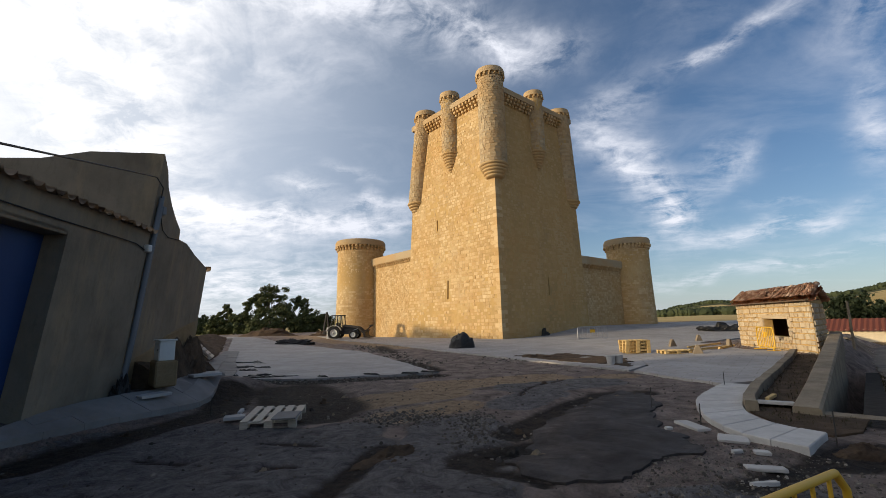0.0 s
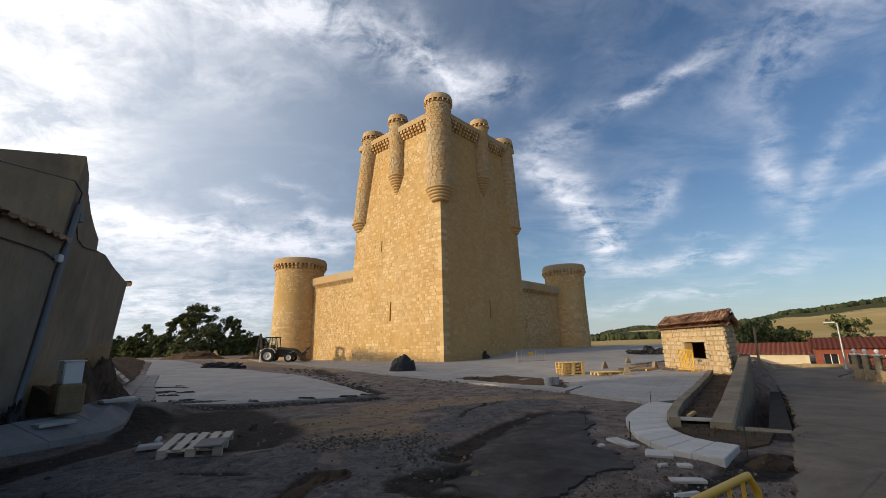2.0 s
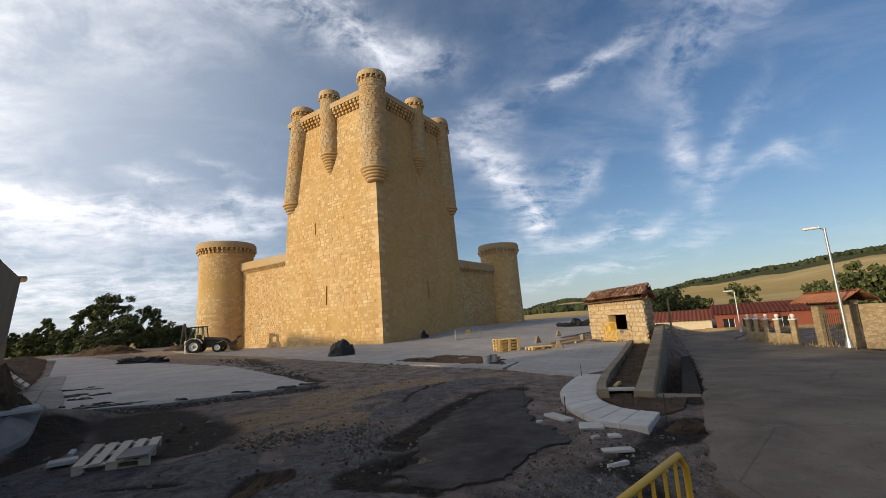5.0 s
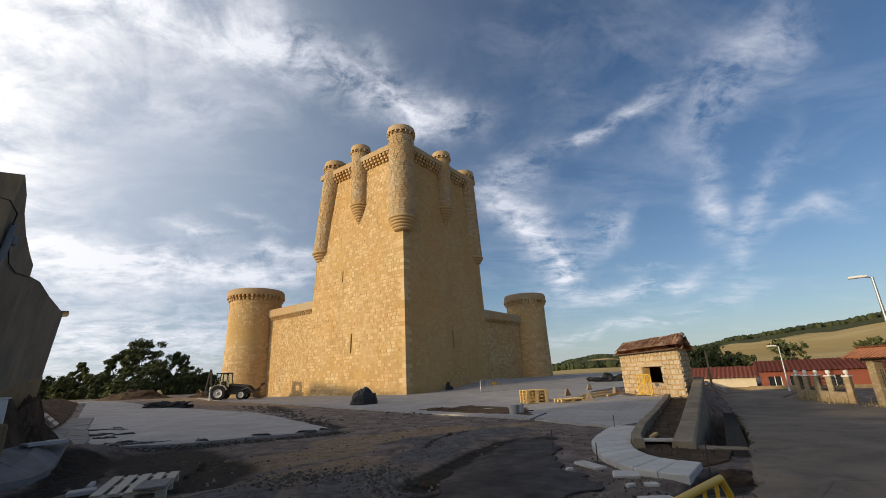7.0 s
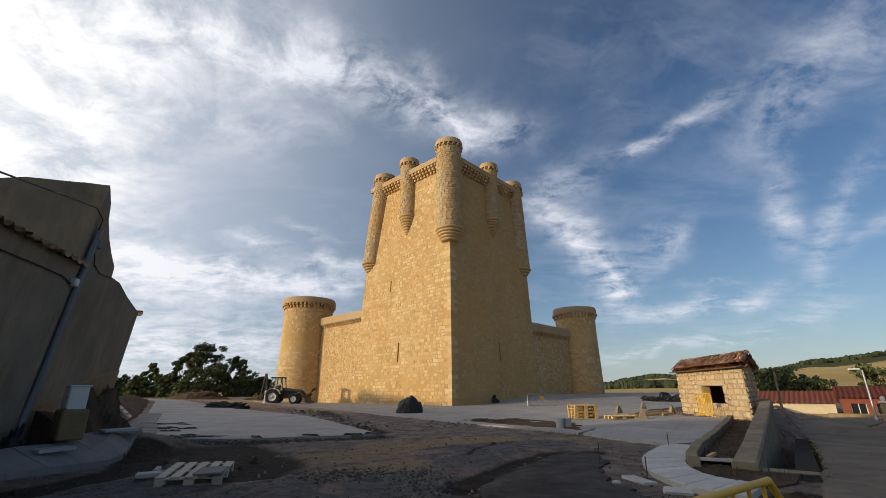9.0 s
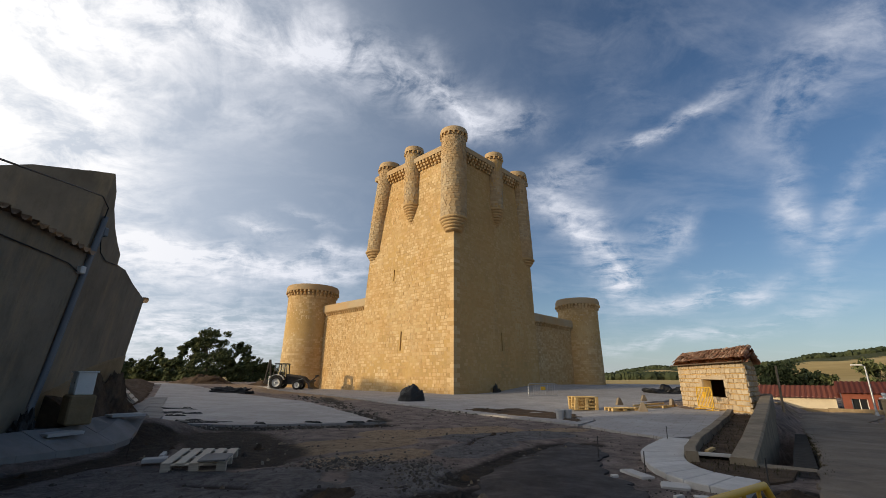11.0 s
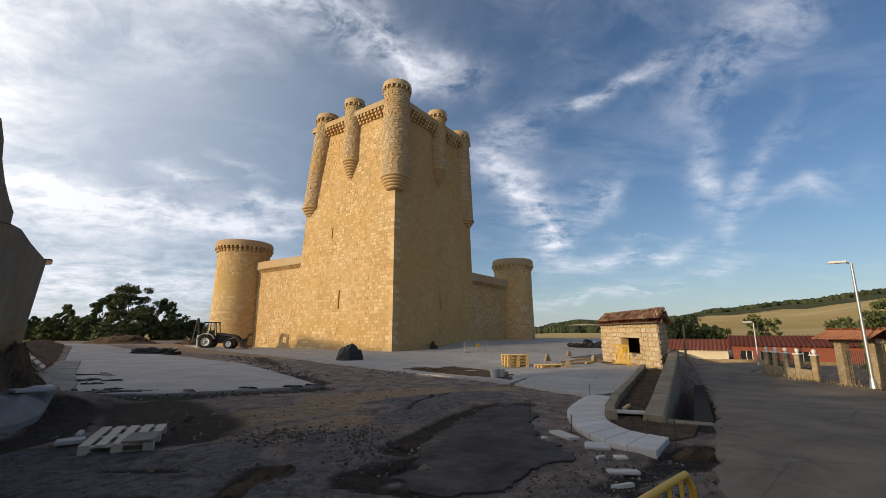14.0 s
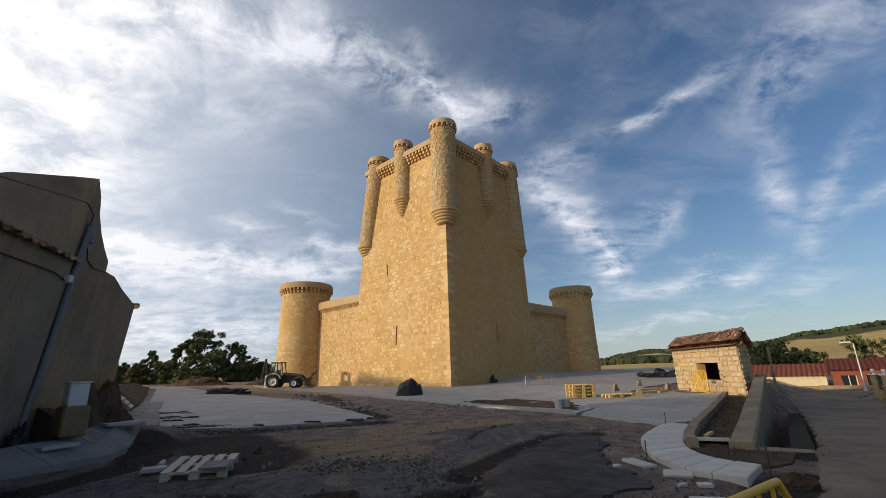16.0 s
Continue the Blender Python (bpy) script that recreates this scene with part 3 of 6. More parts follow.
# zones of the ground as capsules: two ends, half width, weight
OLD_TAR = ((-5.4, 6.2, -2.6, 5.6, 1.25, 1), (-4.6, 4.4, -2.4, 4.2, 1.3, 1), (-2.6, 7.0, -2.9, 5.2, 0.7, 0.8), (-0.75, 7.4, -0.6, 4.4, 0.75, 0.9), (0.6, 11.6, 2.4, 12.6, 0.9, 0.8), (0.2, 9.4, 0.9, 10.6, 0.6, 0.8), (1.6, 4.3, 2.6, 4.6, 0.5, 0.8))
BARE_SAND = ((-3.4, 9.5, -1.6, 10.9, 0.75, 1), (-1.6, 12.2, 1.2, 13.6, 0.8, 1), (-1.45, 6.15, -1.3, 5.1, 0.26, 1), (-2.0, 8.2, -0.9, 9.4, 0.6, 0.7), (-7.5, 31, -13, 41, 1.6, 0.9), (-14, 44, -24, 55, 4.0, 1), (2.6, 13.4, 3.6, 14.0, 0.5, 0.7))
# dark zones: damp bitumen rim, cracks, bands beside paving and walkway
DARK_SOIL = ((-5.7, 11.6, -3.9, 9.0, 1.0, 1), (-4.1, 9.2, -3.5, 8.3, 0.6, 0.9), (-8.6, 12.75, -5.9, 13.1, 0.40, 1), (-5.9, 13.1, -2.2, 14.55, 0.38, 1), (-6.0, 8.9, -7.0, 11.0, 0.45, 1), (-6.2, 5.0, -5.95, 8.9, 0.40, 0.9),
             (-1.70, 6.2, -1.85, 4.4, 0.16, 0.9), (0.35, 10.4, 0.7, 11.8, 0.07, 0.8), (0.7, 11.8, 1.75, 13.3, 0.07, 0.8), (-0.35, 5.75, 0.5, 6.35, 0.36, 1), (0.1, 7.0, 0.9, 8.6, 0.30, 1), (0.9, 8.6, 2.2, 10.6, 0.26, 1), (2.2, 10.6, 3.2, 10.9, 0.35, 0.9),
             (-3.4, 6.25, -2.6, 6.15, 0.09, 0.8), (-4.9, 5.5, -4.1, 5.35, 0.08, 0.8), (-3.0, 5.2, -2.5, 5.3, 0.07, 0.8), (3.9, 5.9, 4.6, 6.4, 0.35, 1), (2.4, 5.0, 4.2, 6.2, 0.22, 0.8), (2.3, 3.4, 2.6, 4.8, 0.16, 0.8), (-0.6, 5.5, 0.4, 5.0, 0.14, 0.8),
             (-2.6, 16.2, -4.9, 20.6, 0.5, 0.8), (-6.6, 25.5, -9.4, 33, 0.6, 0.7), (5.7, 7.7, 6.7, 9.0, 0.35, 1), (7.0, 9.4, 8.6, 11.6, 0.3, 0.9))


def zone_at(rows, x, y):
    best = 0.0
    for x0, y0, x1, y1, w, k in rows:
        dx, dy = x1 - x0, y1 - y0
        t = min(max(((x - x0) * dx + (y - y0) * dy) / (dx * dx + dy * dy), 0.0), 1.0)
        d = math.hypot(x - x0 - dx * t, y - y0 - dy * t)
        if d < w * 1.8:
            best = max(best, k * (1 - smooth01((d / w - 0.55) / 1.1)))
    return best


def height(x, y):
    r = math.hypot(x, y)
    z = 0.0
    if r < 24 and x < 4.8:
        z += 0.03 * zone_at(OLD_TAR, x, y) - 0.055 * zone_at(DARK_SOIL, x, y)
    z += 0.8 * smooth01((x - 1) / 9) * smooth01((y - 38) / 14)
    z += 0.55 * smooth01((-x - 15) / 16) * smooth01((y - 14) / 25)
    z += 0.42 * smooth01((-x - 6.5) / 1.2) * smooth01((14 - y) / 3)
    z += 0.16 * smooth01((x - 4) / 6) * smooth01((y - 14) / 6) * smooth01((40 - y) / 6)
    s, q = wall_frame(x, y)
    z += -0.75 * smooth01((s + 1) / 20) * smooth01((q - 0.3) / 0.5) * smooth01((120 - s) / 60)
    if 0.4 < s < 12.5 and 0.1 < q < 1.1:
        z -= 1.2 * smooth01((s - 0.4) / 0.4) * smooth01((12.5 - s) / 1.5) * smooth01((q - 0.1) / 0.12) * smooth01((1.1 - q) / 0.15)
    if r > 160:
        az = math.degrees(math.atan2(x, y))
        far = math.tan(radians(ridge(az))) * 1150
        roll = 5 * math.sin(x * 0.011 + 1) * math.sin(y * 0.008)
        z += (far + 1.6) * smooth01((r - 200) / 950) + roll * smooth01((r - 200) / 400) * smooth01((1000 - r) / 300)
        z -= 0.02 * max(r - 1250, 0)
    if r < 60:
        z += 0.035 * noise.noise((x * 0.5, y * 0.5, 0)) + 0.022 * noise.noise((x * 2.1, y * 2.1, 3)) + (0.012 * noise.noise((x * 5.3, y * 5.3, 6)) if r < 14 else 0)
    return z


def spread(lo, hi, fine0, fine1, step):
    a = list(np.arange(fine0, fine1, step))
    d, p = step, fine1
    while p < hi:
        a.append(p)
        d = min(d * 1.08, 55)
        p += d
    a.append(hi)
    d, p = step, fine0
    while p > lo:
        d = min(d * 1.12, 55)
        p -= d
        a.insert(0, max(p, lo))
    return a


xs, ys = spread(-3500, 3500, -8, 8, 0.12), spread(-2500, 4200, 3, 16, 0.12)
gv = [(x, y, height(x, y)) for y in ys for x in xs]
gf, nx = [], len(xs)
for j in range(len(ys) - 1):
    for i in range(nx - 1):
        gf.append((j * nx + i, j * nx + i + 1, (j + 1) * nx + i + 1, (j + 1) * nx + i))
me = bpy.data.meshes.new("ground")
me.from_pydata(gv, [], gf)
for m in (EARTH, FIELD, SCRUB):
    me.materials.append(m)
mats = []
for f in gf:
    x, y, z = (sum(gv[k][c] for k in f) / 4 for c in range(3))
    r, az = math.hypot(x, y), math.degrees(math.atan2(x, y))
    top = math.tan(radians(ridge(az))) * 1150
    if r < 85 + 12 * noise.noise((x * .03, y * .03, 0)):
        mats.append(0)
    elif az > 17 and top > 12 and z > top * (0.62 + 0.12 * noise.noise((x * .004, y * .004, 5))) or (-60 < az < 16 and r > 500):
        mats.append(2)
    else:
        mats.append(1)
me.polygons.foreach_set("material_index", mats)
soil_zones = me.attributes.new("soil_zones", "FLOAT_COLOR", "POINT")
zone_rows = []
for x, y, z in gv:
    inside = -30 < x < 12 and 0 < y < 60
    zone_rows += [zone_at(rows, x, y) if inside else 0.0 for rows in (OLD_TAR, BARE_SAND, DARK_SOIL)] + [1.0]
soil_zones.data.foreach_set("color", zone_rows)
me.shade_smooth()
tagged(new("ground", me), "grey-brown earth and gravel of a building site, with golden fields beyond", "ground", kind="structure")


def draped(name, outline, up_by, material, label, category, step=0.8, skirt=0.14, kind="structure", jag=0.0):
    """A flat layer with that outline that follows the ground."""
    bm = bmesh.new()
    pts = []
    for (x0, y0), (x1, y1) in zip(outline, outline[1:] + outline[:1]):
        n = max(1, int(math.hypot(x1 - x0, y1 - y0) / (0.12 if jag else 1.0)))
        for i in range(n):
            x, y = x0 + (x1 - x0) * i / n, y0 + (y1 - y0) * i / n
            pts.append((x + jag * (noise.noise((x * 2.3, y * 2.3, 1)) + 0.6 * noise.noise((x * 6.1, y * 6.1, 4))), y + jag * (noise.noise((x * 2.3, y * 2.3, 9)) + 0.6 * noise.noise((x * 6.1, y * 6.1, 2)))))
    bm.faces.new([bm.verts.new((x, y, 0)) for x, y in pts])
    bmesh.ops.triangulate(bm, faces=bm.faces[:])
    lo = [min(p[k] for p in pts) for k in (0, 1)]
    hi = [max(p[k] for p in pts) for k in (0, 1)]
    for k in (0, 1):
        c = math.ceil(lo[k] / step) * step
        while c < hi[k]:
            co, no = [0, 0, 0], [0, 0, 0]
            co[k], no[k] = c, 1
            bmesh.ops.bisect_plane(bm, geom=bm.verts[:] + bm.edges[:] + bm.faces[:], plane_co=co, plane_no=no)
            c += step
    for v in bm.verts:
        v.co.z = height(v.co.x, v.co.y) + up_by
    for f in bm.faces:
        if f.normal.z < 0:
            f.normal_flip()
    edge = [e for e in bm.edges if e.is_boundary]
    ret = bmesh.ops.extrude_edge_only(bm, edges=edge)["geom"]
    for v in ret:
        if isinstance(v, bmesh.types.BMVert):
            v.co.z -= skirt
    ob = new(name, mesh_of(bm, name, material))
    return tagged(ob, label, category, kind=kind)


draped("pavement_left", [(-8.7, 13.0), (-6.0, 13.6), (-2.2, 15.1), (-4.6, 19.6), (-9.0, 27.0), (-15.5, 34.5), (-27, 46), (-34, 52), (-35, 50), (-28.8, 43.8), (-18.9, 28.2), (-14.4, 20.5), (-11.4, 15.4)], 0.06, PAVING,
       "pale grey paved area dusted with earth, part finished", "pavement")
draped("pavement_middle", [(-24, 54.5), (-9.8, 36.2), (-3.0, 25.2), (0.0, 20.6), (2.6, 16.9), (4.0, 14.9), (4.9, 16.2), (3.2, 19.2), (1.5, 21.4), (4.6, 24.0), (5.6, 20.0), (10.6, 21.2), (11.2, 27), (30, 46), (45, 60), (38, 76), (16, 64), (10, 52.0), (0, 40.6), (-11.6, 50.6), (-19, 56.0)], 0.06, PAVING,
       "pale paving that runs along the foot of the keep", "pavement")
draped("pavement_right", [(4.1, 14.7), (5.25, 11.6), (6.4, 12.2), (8.6, 15.4), (11.4, 19.4), (10.5, 20.95), (5.62, 19.8), (4.95, 16.0)], 0.07, PAVING,
       "pale paving between the site road and the stone hut", "pavement")
ROAD = [(2.2, -6), (2.3, 2.0), (3.3, 4.4), (4.8, 6.4), (6.6, 8.6), (8.9, 11.6), (12.2, 16.2), (17.6, 24.0), (21, 30.5), (29, 33.0), (25.6, 28), (21.6, 24.6), (20.7, 20.6), (20.4, 17.5), (19.4, 14.8), (40, 6), (30, -10)]
draped("road", ROAD, 0.045, ASPHALT, "worn grey-brown asphalt road sloping down beside the trench", "road", step=0.5, skirt=0.07, jag=0.13)
draped("asphalt_patch", [(2.7, 11.2), (3.2, 10.9), (3.1, 9.5), (2.7, 8.6), (2.35, 7.1), (2.65, 6.95), (2.45, 6.3), (2.0, 5.85), (1.45, 5.4), (1.3, 5.0), (0.6, 4.95), (0.2, 5.25), (0.0, 5.7), (0.35, 6.6), (0.5, 7.4), (0.9, 8.3), (1.6, 9.6), (2.1, 10.4)], 0.03, BITUMEN,
       "dark patch of fresh bitumen on the site road", "asphalt patch", step=0.25, skirt=0.06, kind="stuff", jag=0.16)

# ---------------- castle ----------------
BETA = radians(42)
KEEP, SIDE, TOP = Vector((0.0, 41.1, 0.0)), 15.0, 25.35
DL, DR = Vector((-math.cos(BETA), math.sin(BETA), 0)), Vector((math.sin(BETA), math.cos(BETA), 0))
NL, NR = -DR, -DL
LEAN = 0.026
FAR_LEAN = 0.064


def keep_point(u, v, z):
    """u along the left face, v along the right one, both from the near corner, at that height, with the batter."""
    b, far = LEAN * max(z, 0), FAR_LEAN * max(z, 0) - 0.3
    k, ku = (SIDE - 2 * b) / SIDE, (SIDE - b - far) / SIDE
    return KEEP + DL * (b + u * ku) + DR * (b + v * k) + Vector((0, 0, z))


rng = random.Random(4)
keep = thing("castle_keep", Matrix(), "tall square keep of golden limestone with round bartizans", "castle keep")
PL = lambda u, z: keep_point(u, 0, z)
PR = lambda v, z: keep_point(0, v, z)
SLITS_L = [(7.55, 7.77, 4.2, 6.2), (9.6, 9.76, 12.0, 13.3)]
SLITS_R = [(7.75, 7.93, 4.3, 6.2)]
zs = list(np.linspace(-1.0, TOP, 14))
us = list(np.linspace(0, SIDE, 9))
for P, slits, inward in ((PL, SLITS_L, -NL), (PR, SLITS_R, -NR)):
    part("wall", holed(bmesh.new(), P, us, zs, slits, 0.7, inward), MORTAR, keep)
    for u0, u1, z0, z1 in slits:
        bm = bmesh.new()
        bm.faces.new([bm.verts.new(P(u, z) + inward * 0.68) for u, z in ((u0, z0), (u1, z0), (u1, z1), (u0, z1))])
        part("arrow_slit", bm, DARK, keep, "dark narrow arrow slit")
for f in (lambda u, z: keep_point(u, SIDE, z), lambda v, z: keep_point(SIDE, v, z)):
    part("wall", holed(bmesh.new(), f, [0, SIDE], [-1, TOP], [], 0, Vector((0, 1, 0))), STONE_RUBBLE, keep)


def clear_of(slits):
    return lambda a, b, v0, v1: not any(a < s[1] + 0.02 and b > s[0] - 0.02 and v0 < s[3] and v1 > s[2] for s in slits)


def pointed(rows, plaster):
    """Leaves out stones where old mortar covers the wall, above all in a belt over the foot."""
    for r in rows:
        n = noise.noise((r[0] * 0.25, r[1] * 0.4, plaster)) + 0.5 * noise.noise((r[0] * 0.9, r[1] * 1.1, plaster + 4))
        belt = 0.45 * smooth01((r[1] - 1.0) / 0.8) * smooth01((4.2 - r[1]) / 1.4)
        if rng.random() > max(0.0, 0.06 + 0.5 * n) + belt:
            yield r


left_rows = list(pointed(courses(SIDE, TOP + 0.3, 0.34, 0.42, rng, clear_of(SLITS_L)), 2))
right_rows = list(pointed(courses(SIDE, TOP + 0.3, 0.32, 0.44, rng, clear_of(SLITS_R)), 9))
near = sorted(left_rows, key=lambda s: (s[0] - 2) ** 2 + (s[1] * 1.4) ** 2)[:290]
blocks = block_meshes("stone", STONE_ONE, rng)
wall_left = thing("masonry", Matrix(), "", "")
wall_left.parent = keep
chosen = set(near)
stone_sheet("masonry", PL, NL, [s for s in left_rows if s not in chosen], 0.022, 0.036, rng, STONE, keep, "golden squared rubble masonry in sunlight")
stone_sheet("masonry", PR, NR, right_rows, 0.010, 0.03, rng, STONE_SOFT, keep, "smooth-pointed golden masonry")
turn_l = Matrix.Rotation(math.atan2(-DL.y, -DL.x), 4, "Z")
for u, z, w, h in near:
    c = PL(u + w / 2, z + h / 2)
    piece("stone", rng.choice(blocks), wall_left, Matrix.Translation(c) @ turn_l @ Matrix.Diagonal((w * rng.uniform(0.84, 0.98), 0.026 * rng.uniform(0.5, 1.2), h * rng.uniform(0.84, 0.98), 1)))
# quoins up the near corner
z, k = 0.0, 0
quoin = thing("quoins", Matrix(), "", "")
quoin.parent = keep
while z < 15.6:
    h = rng.uniform(0.34, 0.46)
    bm = bmesh.new()
    a, b = (0.85, 0.45) if k % 2 else (0.45, 0.85)
    q0, q1 = keep_point(0, 0, z + .012), keep_point(0, 0, z + h - .012)
    out = (NL + NR) * 0.030
    ring = lambda q: [bm.verts.new(p) for p in (q + out, q + DL * a + NL * 0.030, q + DL * a + DR * 0.1, q + DL * 0.1 + DR * b, q + DR * b + NR * 0.030)]
    lo, hi = ring(q0), ring(q1)
    for i in range(5):
        bm.faces.new((lo[i], lo[(i + 1) % 5], hi[(i + 1) % 5], hi[i]))
    bm.faces.new(hi)
    bm.faces.new(lo[::-1])
    bmesh.ops.recalc_face_normals(bm, faces=bm.faces)
    part("quoin", bm, STONE_ONE, quoin)
    z, k = z + h, k + 1

# roof deck, corbel table and parapet
bm = bmesh.new()
bm.faces.new([bm.verts.new(keep_point(u, v, TOP + 0.3)) for u, v in ((0, 0), (SIDE, 0), (SIDE, SIDE), (0, SIDE))])
part("roof_deck", bm, CONCRETE, keep)
bm = bmesh.new()
box(bm, 0.32, 0.66, 0.34, Matrix.Translation((0, -0.33, 0.40)), 0.05)
box(bm, 0.32, 0.48, 0.30, Matrix.Translation((0, -0.24, 0.10)), 0.05)
box(bm, 0.32, 0.26, 0.28, Matrix.Translation((0, -0.13, -0.18)), 0.05)
corbel_mesh = mesh_of(bm, "corbel", STONE_ONE)
for P, d, nrm, sgn in ((PL, DL, NL, 1), (PR, DR, NR, -1)):
    turn = Matrix.Rotation(math.atan2(-nrm.x, nrm.y) + math.pi, 4, "Z")
    n = 22
    for i in range(n):
        u = 1.2 + (SIDE - 2.4) * i / (n - 1)
        piece("corbel", corbel_mesh, keep, Matrix.Translation(P(u, TOP - 0.55)) @ turn)
    bm = bmesh.new()
    a, b = P(0, TOP + 0.2), P(SIDE, TOP + 0.2)
    prof = ((0.0, 0), (0.70, 0), (0.70, 0.55), (0.5, 0.78), (0.0, 0.78))
    rings = [[bm.verts.new(p + nrm * o + Vector((0, 0, zz))) for o, zz in prof] for p in (a.lerp(b, t) for t in np.linspace(0, 1, 12))]
    for r0, r1 in zip(rings, rings[1:]):
        for i in range(5):
            bm.faces.new((r0[i], r0[(i + 1) % 5], r1[(i + 1) % 5], r1[i]))
    bmesh.ops.recalc_face_normals(bm, faces=bm.faces)
    part("parapet", bm, STONE_GREY, keep)


def bartizan(c, r, z0, z1, rings, inward=Vector((0, 0, 0)), tip=0.22):
    """A round turret on stepped rings that grows out of the wall."""
    body = thing("turret", Matrix.Translation(c), "", "")
    body.parent = keep
    step = 0.29
    zc = z0 + step * rings
    body_r = lambda z: r * (0.97 + 0.03 * min(1.0, (z1 - z) / 3))
    part("shaft", lathe(bmesh.new(), [(r * 0.95, zc - 0.1), (r * 0.985, zc), (r * 0.985, (zc + z1) * 0.55), (r * 0.955, z1 - 0.7)], 40), MORTAR, body, smooth=True)
    round_sheet("masonry", body_r, zc, z1 - 0.72, rng, body, material=STONE_GREY)
    for i in range(rings):
        ri = r * (tip + (1.10 - tip) * ((i + 1) / rings) ** 0.85)
        za = z0 + step * i
        part("corbel_ring", lathe(bmesh.new(), [(ri - 0.20, za - 0.03), (ri - 0.05, za + 0.03), (ri, za + 0.09), (ri, za + 0.19), (ri - 0.05, za + 0.24), (ri - 0.16, za + step)], 40), STONE, body, smooth=True)
    part("corbel_tip", lathe(bmesh.new(), [(0.05, z0 - 0.45 * (tip < 0.4) - 0.1), (r * tip * 0.6, z0 - 0.2 * (tip < 0.4)), (r * tip, z0 + 0.04)], 20), STONE, body, smooth=True)
    n = max(9, int(r * 13))
    cm = mesh_of(box(bmesh.new(), 0.19, 0.28, 0.34, None, 0.03), "corbel", STONE_ONE)
    for i in range(n):
        piece("corbel", cm, body, Matrix.Rotation(2 * math.pi * i / n, 4, "Z") @ Matrix.Translation((0, -r * 0.97 - 0.07, z1 - 1.04)))
    part("crown", lathe(bmesh.new(), [(r * 0.9, z1 - 0.72), (r * 1.11, z1 - 0.72), (r * 1.12, z1 - 0.4), (r * 1.06, z1 - 0.12), (r * 0.8, z1), (r * 0.4, z1 + 0.08)], 40), STONE_GREY, body, smooth=True)
    # the shaft leans with the wall
    lean = Matrix.Translation(-inward * z0) @ Matrix(((1, 0, inward.x, 0), (0, 1, inward.y, 0), (0, 0, 1, 0), (0, 0, 0, 1)))
    for o in body.children:
        if o.name.startswith("corbel") and "ring" not in o.name and "tip" not in o.name:
            o.matrix_basis = Matrix.Translation(inward * (z1 - 1.3 - z0)) @ o.matrix_basis
        else:
            o.data.transform(lean)


ZTOP = 27.8
bartizan(keep_point(0.25, 0.25, 20) - Vector((0, 0, 20)), 1.38, 16.0, ZTOP, 5, tip=0.55)
bartizan(keep_point(SIDE - 0.45, 0.5, 15) - Vector((0, 0, 15)), 1.22, 14.9, ZTOP - 0.2, 5, -DL * 0.165)
bartizan(keep_point(0.5, SIDE - 0.25, 22) - Vector((0, 0, 22)), 1.25, 14.3, ZTOP - 0.6, 5, -DR * 0.085)
bartizan(keep_point(SIDE * 0.49, 0.10, 22) - Vector((0, 0, 22)), 1.05, 18.3, ZTOP + 0.2, 8, tip=0.14)
bartizan(keep_point(0.10, SIDE * 0.53, 22) - Vector((0, 0, 22)), 1.0, 18.2, ZTOP, 8, tip=0.14)


def round_tower(c, zb, zt, r, label):
    t = thing("round_tower", Matrix.Translation(c), label, "castle tower", "corner towers of the curtain wall")
    part("drum", lathe(bmesh.new(), [(r * 1.10, zb - 1), (r * 1.07, zb), (r * 1.02, zb + 4), (r, zb + 8), (r * 0.99, zt - 0.8)], 64), MORTAR, t, smooth=True)
    round_sheet("masonry", lambda z: r * (0.993 + 0.078 * max(0.0, 1 - (z - zb) / 8) ** 1.4), zb - 0.2, zt - 1.0, rng, t, 170, 370, 0.27, 0.38, 0.02, STONE)
    n = 40
    bm = bmesh.new()
    box(bm, 0.26, 0.46, 0.3, Matrix.Translation((0, -0.21, 0.3)), 0.04)
    box(bm, 0.26, 0.28, 0.34, Matrix.Translation((0, -0.12, -0.04)), 0.04)
    cm = mesh_of(bm, "corbel", STONE_ONE)
    for i in range(n):
        piece("corbel", cm, t, Matrix.Rotation(2 * math.pi * i / n, 4, "Z") @ Matrix.Translation((0, -r * 0.97, zt - 1.42)))
    part("parapet", lathe(bmesh.new(), [(r * 0.9, zt - 0.82), (r * 1.10, zt - 0.82), (r * 1.10, zt - 0.3), (r * 1.05, zt), (r * 0.85, zt + 0.05), (r * 0.85, zt - 0.8)], 64), STONE_GREY, t, smooth=True)
    return t


round_tower((-19.9, 59.6, 0), 0.4, 13.5, 3.25, "round golden limestone tower with a corbelled parapet")
round_tower((17.6, 61.8, 0), 0.9, 12.3, 2.72, "round golden limestone tower with a corbelled parapet in half shade")


